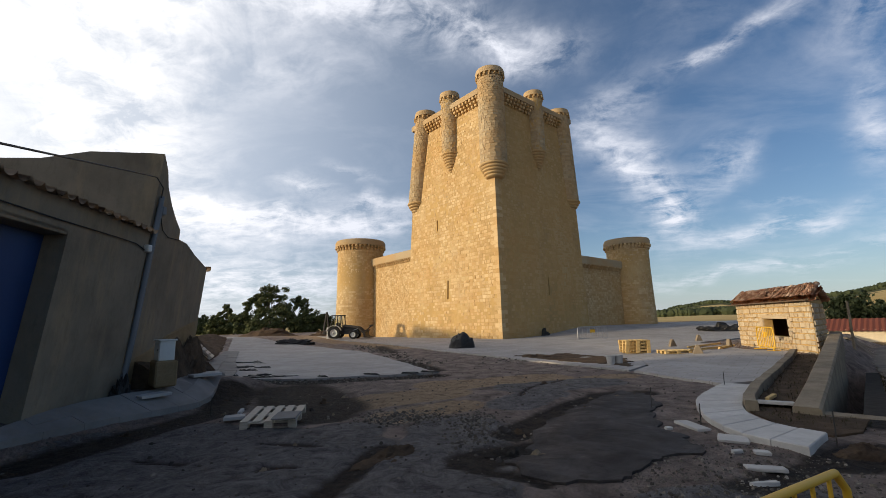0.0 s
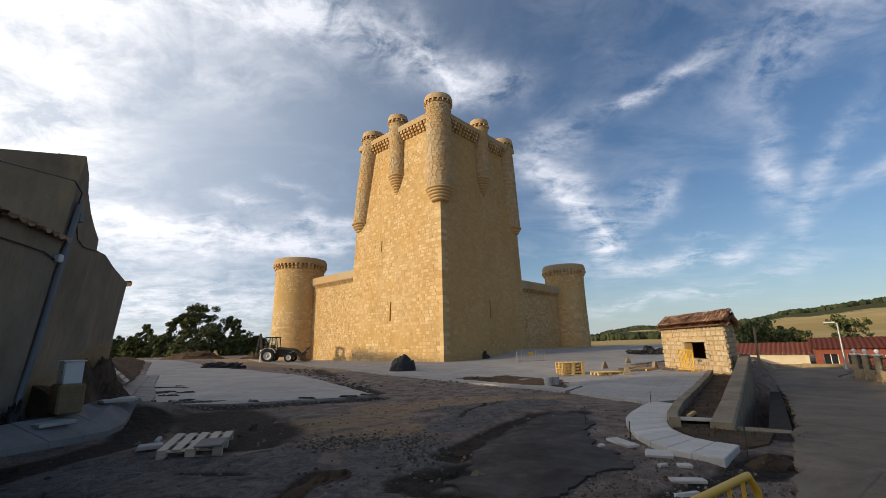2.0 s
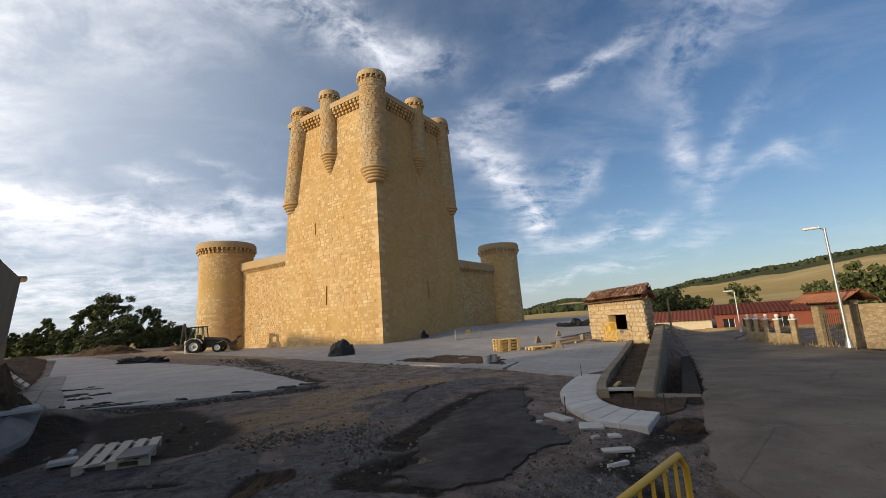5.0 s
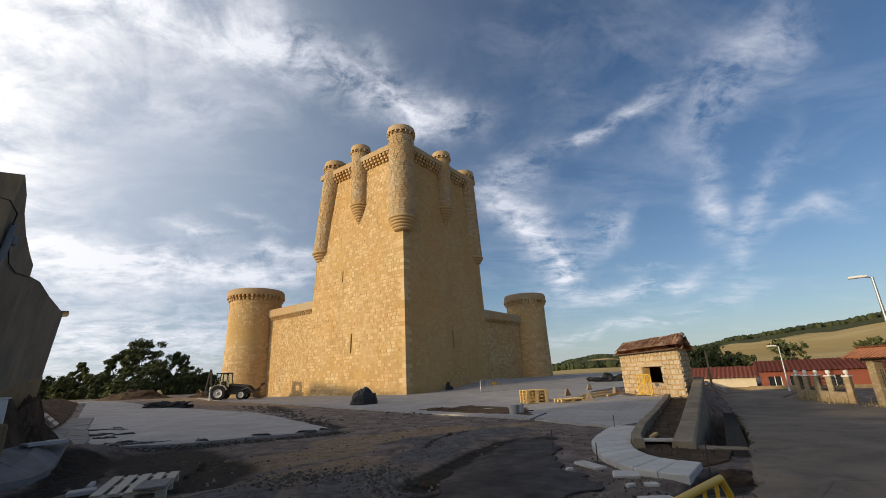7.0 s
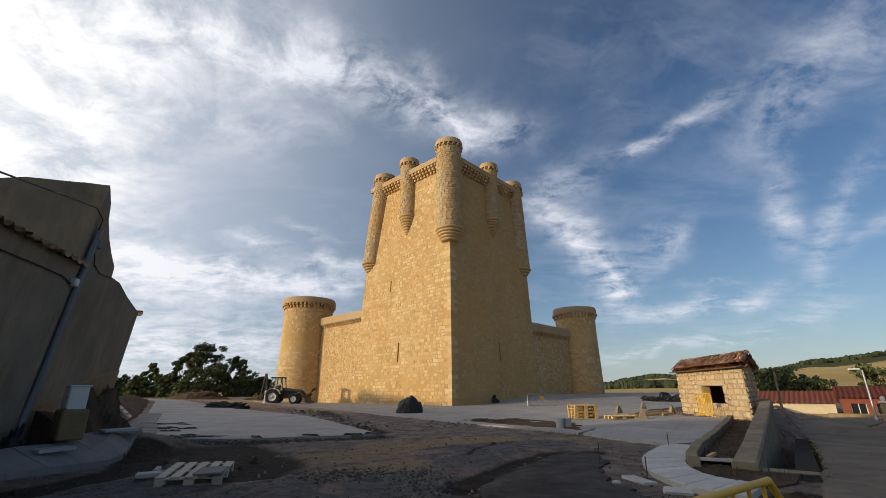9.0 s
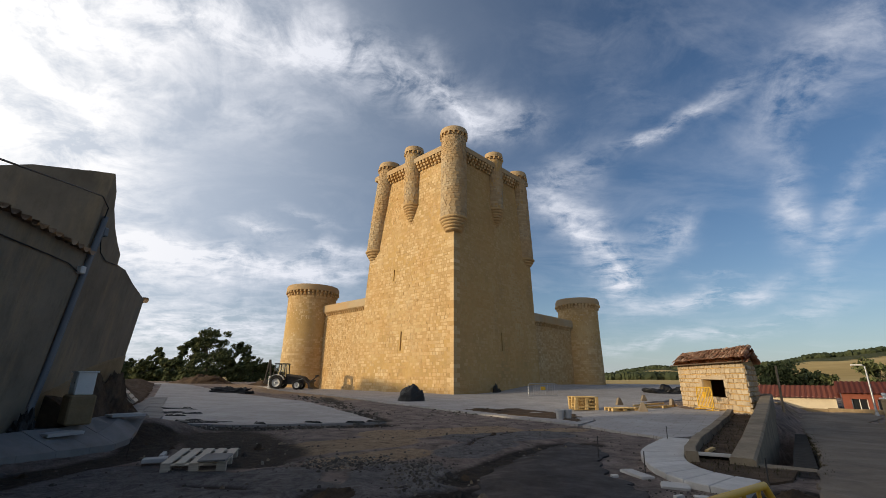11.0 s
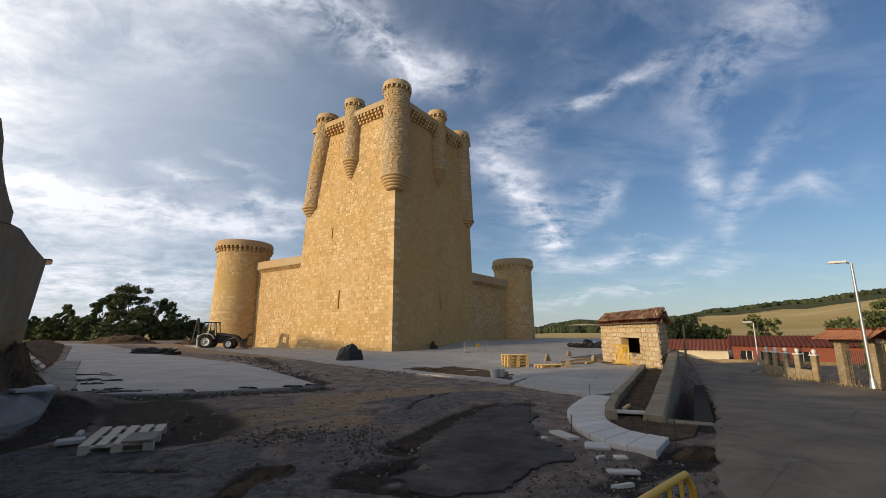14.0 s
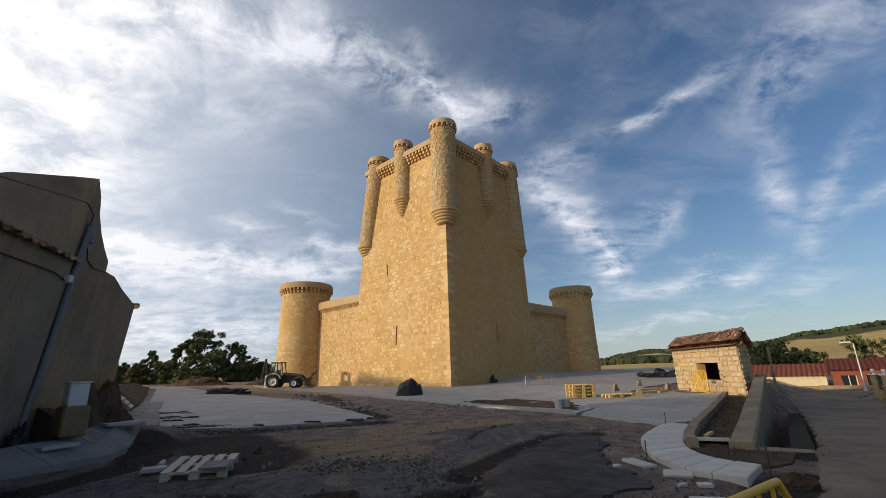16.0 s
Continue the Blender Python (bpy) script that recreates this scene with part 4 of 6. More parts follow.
def curtain(a, b, zt, nrm):
    w = thing("curtain_wall", Matrix(), "golden rubble curtain wall with a corbelled parapet", "castle wall", "curtain walls of the castle")
    a, b = Vector(a), Vector(b)
    d = (b - a).normalized()
    L = (b - a).length
    P = lambda u, z: a + d * u + Vector((0, 0, z)) + nrm * (0.25 - 0.02 * z)
    bm = holed(bmesh.new(), P, list(np.linspace(0, L, 6)), [-1, 3, 6, zt - 1.0], [], 0, -nrm)
    part("wall", bm, MORTAR, w)
    rows = list(courses(L, zt - 1.0, 0.24, 0.33, rng))
    stone_sheet("masonry", P, nrm, rows, 0.028, 0.016, rng, STONE, w)
    bm = bmesh.new()
    prof = ((-1.2, 0), (0.5, 0), (0.5, 0.8), (0.35, 0.95), (-1.2, 0.95))
    rings = [[bm.verts.new(p + nrm * o + Vector((0, 0, zt - 0.75 + zz))) for o, zz in prof] for p in (a.lerp(b, t) for t in np.linspace(0, 1, 9))]
    for r0, r1 in zip(rings, rings[1:]):
        for i in range(5):
            bm.faces.new((r0[i], r0[(i + 1) % 5], r1[(i + 1) % 5], r1[i]))
    bm.faces.new(rings[0])
    bm.faces.new(rings[-1][::-1])
    bmesh.ops.recalc_face_normals(bm, faces=bm.faces)
    part("parapet", bm, STONE_GREY, w)
    turn = Matrix.Rotation(math.atan2(-nrm.x, nrm.y) + math.pi, 4, "Z")
    bm = bmesh.new()
    box(bm, 0.2, 0.5, 0.22, Matrix.Translation((0, -0.2, 0.27)), 0.02)
    box(bm, 0.2, 0.3, 0.28, Matrix.Translation((0, -0.1, 0.0)), 0.02)
    cm = mesh_of(bm, "corbel", STONE_ONE)
    n = int(L / 0.42)
    for i in range(n):
        piece("corbel", cm, w, Matrix.Translation(P(0.2 + i * 0.42, zt - 1.2) - nrm * 0.05) @ turn)
    return w


cl = KEEP + DL * (SIDE - 0.6) + DR * 0.8
cr = KEEP + DR * (SIDE - 1.3) + DL * 0.8
curtain(cl, cl + DL * 13.5, 10.5, NL)
curtain(cr, cr + DR * 11.5, 9.0, NR)

draped("rubble_patch", [(0.9, 20.4), (3.0, 22.4), (4.95, 18.8), (4.35, 15.9), (2.9, 17.5)], 0.075, SOIL,
       "unpaved patch of earth and rubble within the paving", "rubble", step=0.5, skirt=0.03, kind="stuff", jag=0.25)

# ---------------- rendered house by the pavement ----------------
HC, HE = Vector((-7.95, 8.16, 0)), Vector((-9.56, 12.36, 0))
TILT = Matrix(((1, 0, 0.070, 0), (0, 1, 0.065, 0), (0, 0, 1, 0), (0, 0, 0, 1)))
HD = (HE - HC).normalized()
HB = Vector((-HD.y, HD.x, 0))
HL = (HE - HC).length
house = thing("house", Matrix(), "old grey-brown rendered house with a ragged roof verge", "house")


def wall_slab(name, base, d, inward, tops, thick, material, parent, z0=-0.3, label=""):
    """A wall with an uneven top: rows of distance along and height."""
    bm = bmesh.new()
    loop = [(tops[0][0], z0)] + [(tops[-1][0], z0)] + [t for t in reversed(tops)]
    fr = [bm.verts.new(base + d * u + Vector((0, 0, z))) for u, z in loop]
    bk = [bm.verts.new(base + d * u + inward * thick + Vector((0, 0, z))) for u, z in loop]
    bm.faces.new(fr)
    bm.faces.new(bk[::-1])
    n = len(fr)
    for i in range(n):
        bm.faces.new((fr[i], bk[i], bk[(i + 1) % n], fr[(i + 1) % n]))
    bmesh.ops.recalc_face_normals(bm, faces=bm.faces)
    return part(name, bm, material, parent, label)


side_top = [(0, 5.75), (0.35, 5.45), (0.55, 5.1), (0.95, 4.75), (1.35, 4.5), (1.75, 4.3), (1.8, 4.05), (2.4, 4.05), (3.2, 3.85), (HL, 3.62)]
wall_slab("side_wall", HC, HD, HB, side_top, 0.5, PLASTER, house)
up_top = [(0.5, 5.75), (1.5, 5.72), (2.4, 5.5), (3.2, 5.45), (6.5, 5.2)]
wall_slab("upper_wall", HC + HD * 0.02, HB, HD, up_top, 0.5, PLASTER, house, z0=0.0)
wall_slab("back_wall", HE - HD * 0.5, HB, HD, [(0.5, 3.5), (6.5, 3.5)], 0.5, PLASTER, house)
bm = bmesh.new()
bm.faces.new([bm.verts.new(p) for p in (HC + HB * 0.3 + Vector((0, 0, 4.0)), HE + HB * 0.3 + Vector((0, 0, 3.4)), HE + HB * 6.5 + Vector((0, 0, 3.4)), HC + HB * 6.5 + Vector((0, 0, 4.0)))])
part("roof", bm, TILE_GREY, house)
# a band of bare adobe along the foot
bm = bmesh.new()
prof = [(0.1, 0.95), (1.2, 1.2), (2.2, 1.55), (3.2, 1.75), (HL - 0.02, 1.95)]
lo = [bm.verts.new(HC + HD * u - HB * 0.04 + Vector((0, 0, -0.3))) for u, z in prof]
hi = [bm.verts.new(HC + HD * u - HB * 0.025 + Vector((0, 0, z))) for u, z in prof]
rim = [bm.verts.new(HC + HD * u + HB * 0.01 + Vector((0, 0, z + 0.05))) for u, z in prof]
for a, b in ((lo, hi), (hi, rim)):
    for i in range(len(prof) - 1):
        bm.faces.new((a[i], a[i + 1], b[i + 1], b[i]))
part("plinth", bm, ADOBE, house, "worn adobe-coloured plinth")
# a tile that juts out at the far end of the verge
bm = lathe(bmesh.new(), [(0.09, 0), (0.08, 0.22)], 10, Matrix.Translation(HE + Vector((-0.12, 0, 3.6))) @ Matrix.Rotation(radians(90), 4, "Y"), 0, 180)
part("verge_tile", bm, TILE_GREY, house)

# low garage wing with the blue door
GD = Vector((0.27, -0.963, 0)).normalized()
GB = Vector((-0.963, -0.27, 0)).normalized()
GL = 9.0
garage = thing("garage", Matrix(), "low rendered garage wing with a big blue metal door", "garage")
GP = lambda u, z: HC + GD * u - GB * 0.04 + Vector((0, 0, z))
door = (2.4, 5.5, -0.2, 3.35)
part("front_wall", holed(bmesh.new(), GP, [0, GL], [-0.4, 3.88], [door], 0.42, GB), PLASTER, garage)
wall_slab("end_wall", HC + GD * GL, GB, -GD, [(0, 3.75), (5, 5.0)], 0.3, PLASTER, garage)
bm = bmesh.new()
bm.faces.new([bm.verts.new(p) for p in (GP(0, 3.86), GP(GL, 3.86), GP(GL, 4.5) + GB * 5, GP(0, 4.5) + GB * 5)])
part("roof", bm, TILE_GREY, garage)
blue = part("door", bmesh.new(), BLUE, garage, "dark blue sheet-metal door")
for i in range(3):
    bm = bmesh.new()
    w = (door[1] - door[0]) / 3
    p = GP(door[0] + w * (i + 0.5), 0.12) + GB * 0.36
    box(bm, w - 0.02, 0.05, 3.2, Matrix.Translation(p) @ Matrix.Rotation(math.atan2(GD.y, GD.x), 4, "Z"), 0.012)
    part("panel", bm, BLUE, blue)
bm = bmesh.new()
box(bm, door[1] - door[0], 0.4, 0.1, Matrix.Translation(GP((door[0] + door[1]) / 2, 3.3) + GB * 0.2) @ Matrix.Rotation(math.atan2(GD.y, GD.x), 4, "Z"), 0.01)
part("lintel", bm, CONCRETE, garage)
# barrel tiles along the eaves
bm = lathe(bmesh.new(), [(0.105, 0), (0.085, 0.48)], 10, Matrix.Rotation(radians(-90), 4, "X"), 0, 180)
bmesh.ops.solidify(bm, geom=bm.faces[:], thickness=0.018)
eave_tile = mesh_of(bm, "tile", TILE_GREY, True)
for i in range(int(GL / 0.24)):
    for k in range(2):
        p = GP(0.1 + i * 0.24 + rng.uniform(-.02, .02), 3.92 + 0.085 * k + rng.uniform(-.012, .012)) - GB * 0.16 + GB * 0.42 * k
        piece("tile", eave_tile, garage, Matrix.Translation(p) @ Matrix.Rotation(math.atan2(GB.y, GB.x) - math.pi / 2 + rng.uniform(-.06, .06), 4, "Z") @ Matrix.Rotation(radians(10), 4, "X"))

for o in list(house.children_recursive) + list(garage.children_recursive):
    if o.matrix_basis == Matrix():
        o.data.transform(TILT)
    else:
        o.matrix_basis = Matrix.Translation(TILT @ o.matrix_basis.translation - o.matrix_basis.translation) @ o.matrix_basis

# unseen blocks, in place of village houses, added to shade the site
bm = bmesh.new()
box(bm, 16, 30, 8.5, pose(-19, -16, -0.3, 0, 0, -8), 0.05)
box(bm, 14, 34, 9.0, pose(-51, 19, -0.3, 0, 0, 12), 0.05)
solo("wall_street", bm, PLASTER, "unseen plain blocks added to cast shade over the site", "wall", kind="structure")

# ---------------- stone hut ----------------
HP = Vector((11.84, 18.45, 0))
HX = Vector((0.052, 0.9987, 0))
HN = Vector((-0.9987, 0.052, 0))
HS = Vector((0.64, 0.768, 0)).normalized()
HLEN, HDEP, HEAVE = 6.0, 3.0, 2.18
hut = thing("stone_hut", Matrix(), "small pale limestone hut with a clay tile roof", "hut")
FP = lambda u, z: HP + HX * u + Vector((0, 0, z))
SP = lambda u, z: HP + HS * u + Vector((0, 0, z))
win = (1.62, 3.5, 0.74, 1.50)
part("front_wall", holed(bmesh.new(), FP, [0, HLEN], [-0.5, HEAVE], [win], 0.35, -HN), MORTAR, hut)
for P, nrm, ln in ((SP, HN, HDEP), (lambda u, z: HP + HX * HLEN + HS * u + Vector((0, 0, z)), HX, HDEP), (lambda u, z: HP + HS * HDEP + HX * u + Vector((0, 0, z)), -HN, HLEN)):
    part("wall", holed(bmesh.new(), P, [0, ln], [-0.9, HEAVE], [], 0, nrm), MORTAR, hut)
for off in (0.0, HLEN):
    bm = bmesh.new()
    bm.faces.new([bm.verts.new(p) for p in (HP + HX * off + Vector((0, 0, HEAVE)), HP + HX * off + HS * HDEP + Vector((0, 0, HEAVE)), HP + HX * off + HS * HDEP / 2 + Vector((0, 0, 2.64)))])
    part("gable", bm, MORTAR, hut)
bm = bmesh.new()
box(bm, 1.2, HLEN - 0.8, 0.02, Matrix.Translation(HP + HS * HDEP / 2 + HX * HLEN / 2 + Vector((0, 0, 0.05))))
part("inside_floor", bm, DARK, hut)
hblocks = block_meshes("stone", HUT_STONE, rng)
front = thing("front_masonry", Matrix(), "", "")
front.parent = hut
turn_f = Matrix.Rotation(math.atan2(-HX.y, -HX.x), 4, "Z")
for u, z, w, h in courses(HLEN, HEAVE, 0.21, 0.30, rng, lambda a, b, v0, v1: not (a < win[1] and b > win[0] and v0 < win[3] and v1 > win[2])):
    piece("stone", rng.choice(hblocks), front, Matrix.Translation(FP(u + w / 2, z + h / 2)) @ turn_f @ Matrix.Rotation(rng.uniform(-.07, .07), 4, "Y") @ Matrix.Diagonal((w * rng.uniform(0.86, 1.0) - 0.02, 0.05 * rng.uniform(0.5, 1.4), h * rng.uniform(0.82, 1.02) - 0.02, 1)))
# stones cut round the window
for z0, z1, sides in ((0.60, 0.76, 0), (1.48, 1.68, 0), (0.74, 1.12, 1), (1.12, 1.50, 1)):
    if sides:
        for u in (win[0] - 0.14, win[1] + 0.14):
            piece("stone", rng.choice(hblocks), front, Matrix.Translation(FP(u, (z0 + z1) / 2)) @ turn_f @ Matrix.Diagonal((0.28, 0.066, z1 - z0 - 0.02, 1)))
    else:
        piece("sill" if z0 < 1 else "lintel", rng.choice(hblocks), front, Matrix.Translation(FP((win[0] + win[1]) / 2, (z0 + z1) / 2)) @ turn_f @ Matrix.Diagonal((2.3, 0.075, z1 - z0 - 0.02, 1)))
side = thing("side_masonry", Matrix(), "", "")
side.parent = hut
turn_s = Matrix.Rotation(math.atan2(HS.y, HS.x), 4, "Z")
for u, z, w, h in courses(HDEP, HEAVE + 0.4, 0.21, 0.30, rng):
    piece("stone", rng.choice(hblocks), side, Matrix.Translation(SP(u + w / 2, z + h / 2 - 0.4)) @ turn_s @ Matrix.Rotation(rng.uniform(-.07, .07), 4, "Y") @ Matrix.Diagonal((w * rng.uniform(0.86, 1.0) - 0.02, 0.045 * rng.uniform(0.5, 1.4), h * rng.uniform(0.82, 1.02) - 0.02, 1)))
# timber eaves board and roof tiles
bm = bmesh.new()
box(bm, 0.5, HLEN + 0.5, 0.05, Matrix.Translation(HP + HN * 0.06 + HX * HLEN / 2 + Vector((0, 0, HEAVE + 0.0))) @ Matrix.Rotation(math.atan2(HX.y, HX.x) - math.pi / 2, 4, "Z"), 0.008)
part("eaves_board", bm, wood("old_timber", (0.09, 0.065, 0.045), (0.17, 0.125, 0.085)), hut)
bm = lathe(bmesh.new(), [(0.125, 0), (0.10, 0.52)], 10, Matrix.Rotation(radians(-90), 4, "X"), 0, 180)
bmesh.ops.solidify(bm, geom=bm.faces[:], thickness=0.02)
hut_tile = mesh_of(bm, "tile", TILE, True)
bm = lathe(bmesh.new(), [(0.10, 0), (0.125, 0.52)], 8, Matrix.Rotation(radians(-90), 4, "X"), 180, 360)
bmesh.ops.solidify(bm, geom=bm.faces[:], thickness=0.02)
pan_tile = mesh_of(bm, "tile", TILE, True)
slope = math.atan2(2.68 - HEAVE, HDEP / 2 + 0.42)
for sgn, start in ((1, 0.0), (-1, HDEP)):
    dirv = HS * sgn
    for i in range(int((HLEN + 0.5) / 0.27)):
        for k in range(5):
            p = HP + HS * start - dirv * 0.42 + HX * (-0.25 + i * 0.27 + rng.uniform(-.025, .025)) + dirv * (0.42 * k) + Vector((0, 0, HEAVE + 0.05 + math.tan(slope) * 0.42 * k + rng.uniform(-.02, .02)))
            rot = Matrix.Rotation(math.atan2(dirv.y, dirv.x) - math.pi / 2 + rng.uniform(-.05, .05), 4, "Z") @ Matrix.Rotation(slope - 0.05, 4, "X")
            piece("tile", hut_tile, hut, Matrix.Translation(p + Vector((0, 0, 0.05))) @ rot)
            if sgn == 1:
                piece("tile", pan_tile, hut, Matrix.Translation(p + HX * 0.135 + Vector((0, 0, 0.08))) @ rot)
for i in range(15):
    p = HP + HS * (HDEP / 2) + HX * (-0.3 + i * 0.44) + Vector((0, 0, 2.72 + rng.uniform(-.02, .02)))
    piece("ridge_tile", hut_tile, hut, Matrix.Translation(p) @ Matrix.Rotation(rng.uniform(-.08, .08), 4, "Z"))
bm = bmesh.new()
zr = 2.66
vs = [bm.verts.new(p) for p in (HP - HS * 0.4 + HX * -0.2 + Vector((0, 0, HEAVE + 0.04)), HP - HS * 0.4 + HX * (HLEN + 0.2) + Vector((0, 0, HEAVE + 0.04)), HP + HS * HDEP / 2 + HX * (HLEN + 0.2) + Vector((0, 0, zr)), HP + HS * HDEP / 2 + HX * -0.2 + Vector((0, 0, zr)), HP + HS * (HDEP + 0.3) + HX * (HLEN + 0.2) + Vector((0, 0, HEAVE + 0.04)), HP + HS * (HDEP + 0.3) + HX * -0.2 + Vector((0, 0, HEAVE + 0.04)))]
bm.faces.new((vs[0], vs[1], vs[2], vs[3]))
bm.faces.new((vs[3], vs[2], vs[4], vs[5]))
part("roof_bed", bm, CONCRETE, hut)

# ---------------- low wall, trench and kerbs by the road ----------------
bm = bmesh.new()
L = (WALL_B - WALL_A).length
rows = []
for i in range(15):
    t = i / 14
    c = WALL_A + WALL_D * (L * t)
    zt = 0.14 + 0.80 * t ** 1.15 + 0.015 * rng.uniform(-1, 1)
    rows.append([bm.verts.new((*(c + WALL_N * o), z)) for o, z in ((-0.13, -0.4), (-0.13, zt - 0.03), (-0.10, zt), (0.22, zt), (0.26, zt - 0.04), (0.27, -2.2))])
for a, b in zip(rows, rows[1:]):
    for i in range(5):
        bm.faces.new((a[i], a[i + 1], b[i + 1], b[i]))
bm.faces.new(rows[0])
bm.faces.new(rows[-1][::-1])
bmesh.ops.recalc_face_normals(bm, faces=bm.faces)
solo("wall_trench", bm, CONCRETE, "low worn concrete wall climbing beside a dark trench", "low wall", kind="structure")
# edge strip, coloured near-black so the trench's shade is painted on it
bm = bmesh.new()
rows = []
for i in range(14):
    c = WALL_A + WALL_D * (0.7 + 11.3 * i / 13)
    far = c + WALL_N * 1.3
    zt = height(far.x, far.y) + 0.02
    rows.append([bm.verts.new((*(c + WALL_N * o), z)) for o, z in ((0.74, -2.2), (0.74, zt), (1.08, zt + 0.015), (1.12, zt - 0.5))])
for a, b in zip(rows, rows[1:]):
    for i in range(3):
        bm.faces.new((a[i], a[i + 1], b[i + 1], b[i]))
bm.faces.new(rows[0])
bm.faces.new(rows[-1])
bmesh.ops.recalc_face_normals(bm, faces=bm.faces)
solo("trim_trench", bm, DARK, "earth edge between trench and road, coloured near-black to stand for shade", "trench edge", kind="structure")
draped("soil_strip", [(4.2, 7.6), (4.3, 8.6), (4.75, 9.45), (5.8, 10.8), (8.2, 14.4), (11.0, 18.3), (12.0, 18.3), (4.95, 8.6), (5.1, 8.25), (5.75, 8.0), (5.0, 7.1), (4.55, 7.0)], 0.03, SOIL, "bare brown soil between kerb and low wall", "soil", step=0.5, kind="structure")


def strip(name, line, width, z, thick, material, parent=None, label="", category="", kind=""):
    bm = bmesh.new()
    rows = []
    for i, p in enumerate(line):
        a, b = Vector(line[max(i - 1, 0)]), Vector(line[min(i + 1, len(line) - 1)])
        d = (b - a).normalized()
        n = Vector((d.y, -d.x))
        c = Vector(p)
        zz = height(*p) + z
        rows.append([bm.verts.new((*(c + n * o), zz + dz)) for o, dz in ((-width / 2, -thick), (-width / 2, -0.012), (-width / 2 + 0.012, 0), (width / 2 - 0.012, 0), (width / 2, -0.012), (width / 2, -thick))])
    for a, b in zip(rows, rows[1:]):
        for i in range(5):
            bm.faces.new((a[i], a[i + 1], b[i + 1], b[i]))
    bm.faces.new(rows[0])
    bm.faces.new(rows[-1])
    bmesh.ops.recalc_face_normals(bm, faces=bm.faces)
    if parent:
        return part(name, bm, material, parent)
    return solo(name, bm, material, label, category, kind=kind)


def resample(line, n):
    pts = [Vector(p) for p in line]
    # smooth curve through the points
    fine = []
    for i in range(len(pts) - 1):
        p0, p1, p2, p3 = pts[max(i - 1, 0)], pts[i], pts[i + 1], pts[min(i + 2, len(pts) - 1)]
        for k in range(12):
            t = k / 12
            fine.append(0.5 * ((2 * p1) + (p2 - p0) * t + (2 * p0 - 5 * p1 + 4 * p2 - p3) * t * t + (3 * p1 - p0 - 3 * p2 + p3) * t ** 3))
    fine.append(pts[-1])
    acc = [0.0]
    for a, b in zip(fine, fine[1:]):
        acc.append(acc[-1] + (b - a).length)
    out, j = [], 0
    for i in range(n + 1):
        s = acc[-1] * i / n
        while j < len(acc) - 2 and acc[j + 1] < s:
            j += 1
        f = (s - acc[j]) / max(acc[j + 1] - acc[j], 1e-6)
        out.append(fine[j].lerp(fine[j + 1], f))
    return out


kerb_line = [tuple(p) for p in resample([(11.15, 18.7), (9.4, 16.2), (7.4, 13.4), (5.75, 11.0), (4.75, 9.45), (4.35, 8.6)], 26)]
strip("kerb", kerb_line, 0.2, 0.20, 0.4, CONCRETE, label="rough concrete kerb along the curved pavement", category="kerb", kind="structure")
path = thing("pavement_curve", Matrix(), "curved band of pale paving slabs ending in a point", "pavement", kind="structure")
outer = resample([(5.35, 11.75), (4.2, 10.2), (3.62, 9.1), (3.28, 7.75), (3.36, 6.75), (3.75, 6.2)], 15)
inner = resample([(5.9, 11.3), (4.68, 9.5), (4.22, 8.6), (4.05, 7.9), (4.15, 7.3), (4.42, 6.9)], 15)
for i in range(15):
    bm = bmesh.new()
    a, b, c, d = outer[i].lerp(outer[i + 1], 0.015), outer[i].lerp(outer[i + 1], 0.985), inner[i].lerp(inner[i + 1], 0.985), inner[i].lerp(inner[i + 1], 0.015)
    z = 0.085 + rng.uniform(-.006, .006)
    top = [bm.verts.new((*p, height(*p) * 0.3 + z)) for p in (a, b, c, d)]
    low = [bm.verts.new((*p, -0.15)) for p in (a, b, c, d)]
    bm.faces.new(top)
    for k in range(4):
        bm.faces.new((top[k], low[k], low[(k + 1) % 4], top[(k + 1) % 4]))
    bmesh.ops.recalc_face_normals(bm, faces=bm.faces)
    bmesh.ops.bevel(bm, geom=[e for e in bm.edges if all(v.co.z > 0 for v in e.verts)], offset=0.012, segments=1, affect="EDGES")
    part("slab", bm, SLAB, path)


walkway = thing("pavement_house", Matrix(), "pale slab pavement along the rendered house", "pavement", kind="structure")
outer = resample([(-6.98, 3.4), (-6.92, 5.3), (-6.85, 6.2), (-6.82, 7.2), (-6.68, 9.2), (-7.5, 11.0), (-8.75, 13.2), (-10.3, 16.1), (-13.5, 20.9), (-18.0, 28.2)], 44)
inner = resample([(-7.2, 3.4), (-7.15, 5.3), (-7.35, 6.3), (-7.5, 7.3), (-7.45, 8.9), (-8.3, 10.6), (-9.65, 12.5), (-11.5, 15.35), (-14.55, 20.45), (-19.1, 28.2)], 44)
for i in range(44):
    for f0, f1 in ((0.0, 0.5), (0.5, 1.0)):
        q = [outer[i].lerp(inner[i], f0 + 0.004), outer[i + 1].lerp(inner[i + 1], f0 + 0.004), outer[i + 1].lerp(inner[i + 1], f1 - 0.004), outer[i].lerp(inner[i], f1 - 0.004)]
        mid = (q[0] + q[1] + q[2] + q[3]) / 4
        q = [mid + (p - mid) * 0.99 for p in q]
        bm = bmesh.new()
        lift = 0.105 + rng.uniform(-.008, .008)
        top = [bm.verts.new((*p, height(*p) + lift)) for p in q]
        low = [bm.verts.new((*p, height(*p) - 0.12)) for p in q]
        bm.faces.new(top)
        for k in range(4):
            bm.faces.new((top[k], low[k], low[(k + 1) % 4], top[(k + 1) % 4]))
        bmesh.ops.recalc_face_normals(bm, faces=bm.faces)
        part("slab", bm, DUSTY_SHADED, walkway)


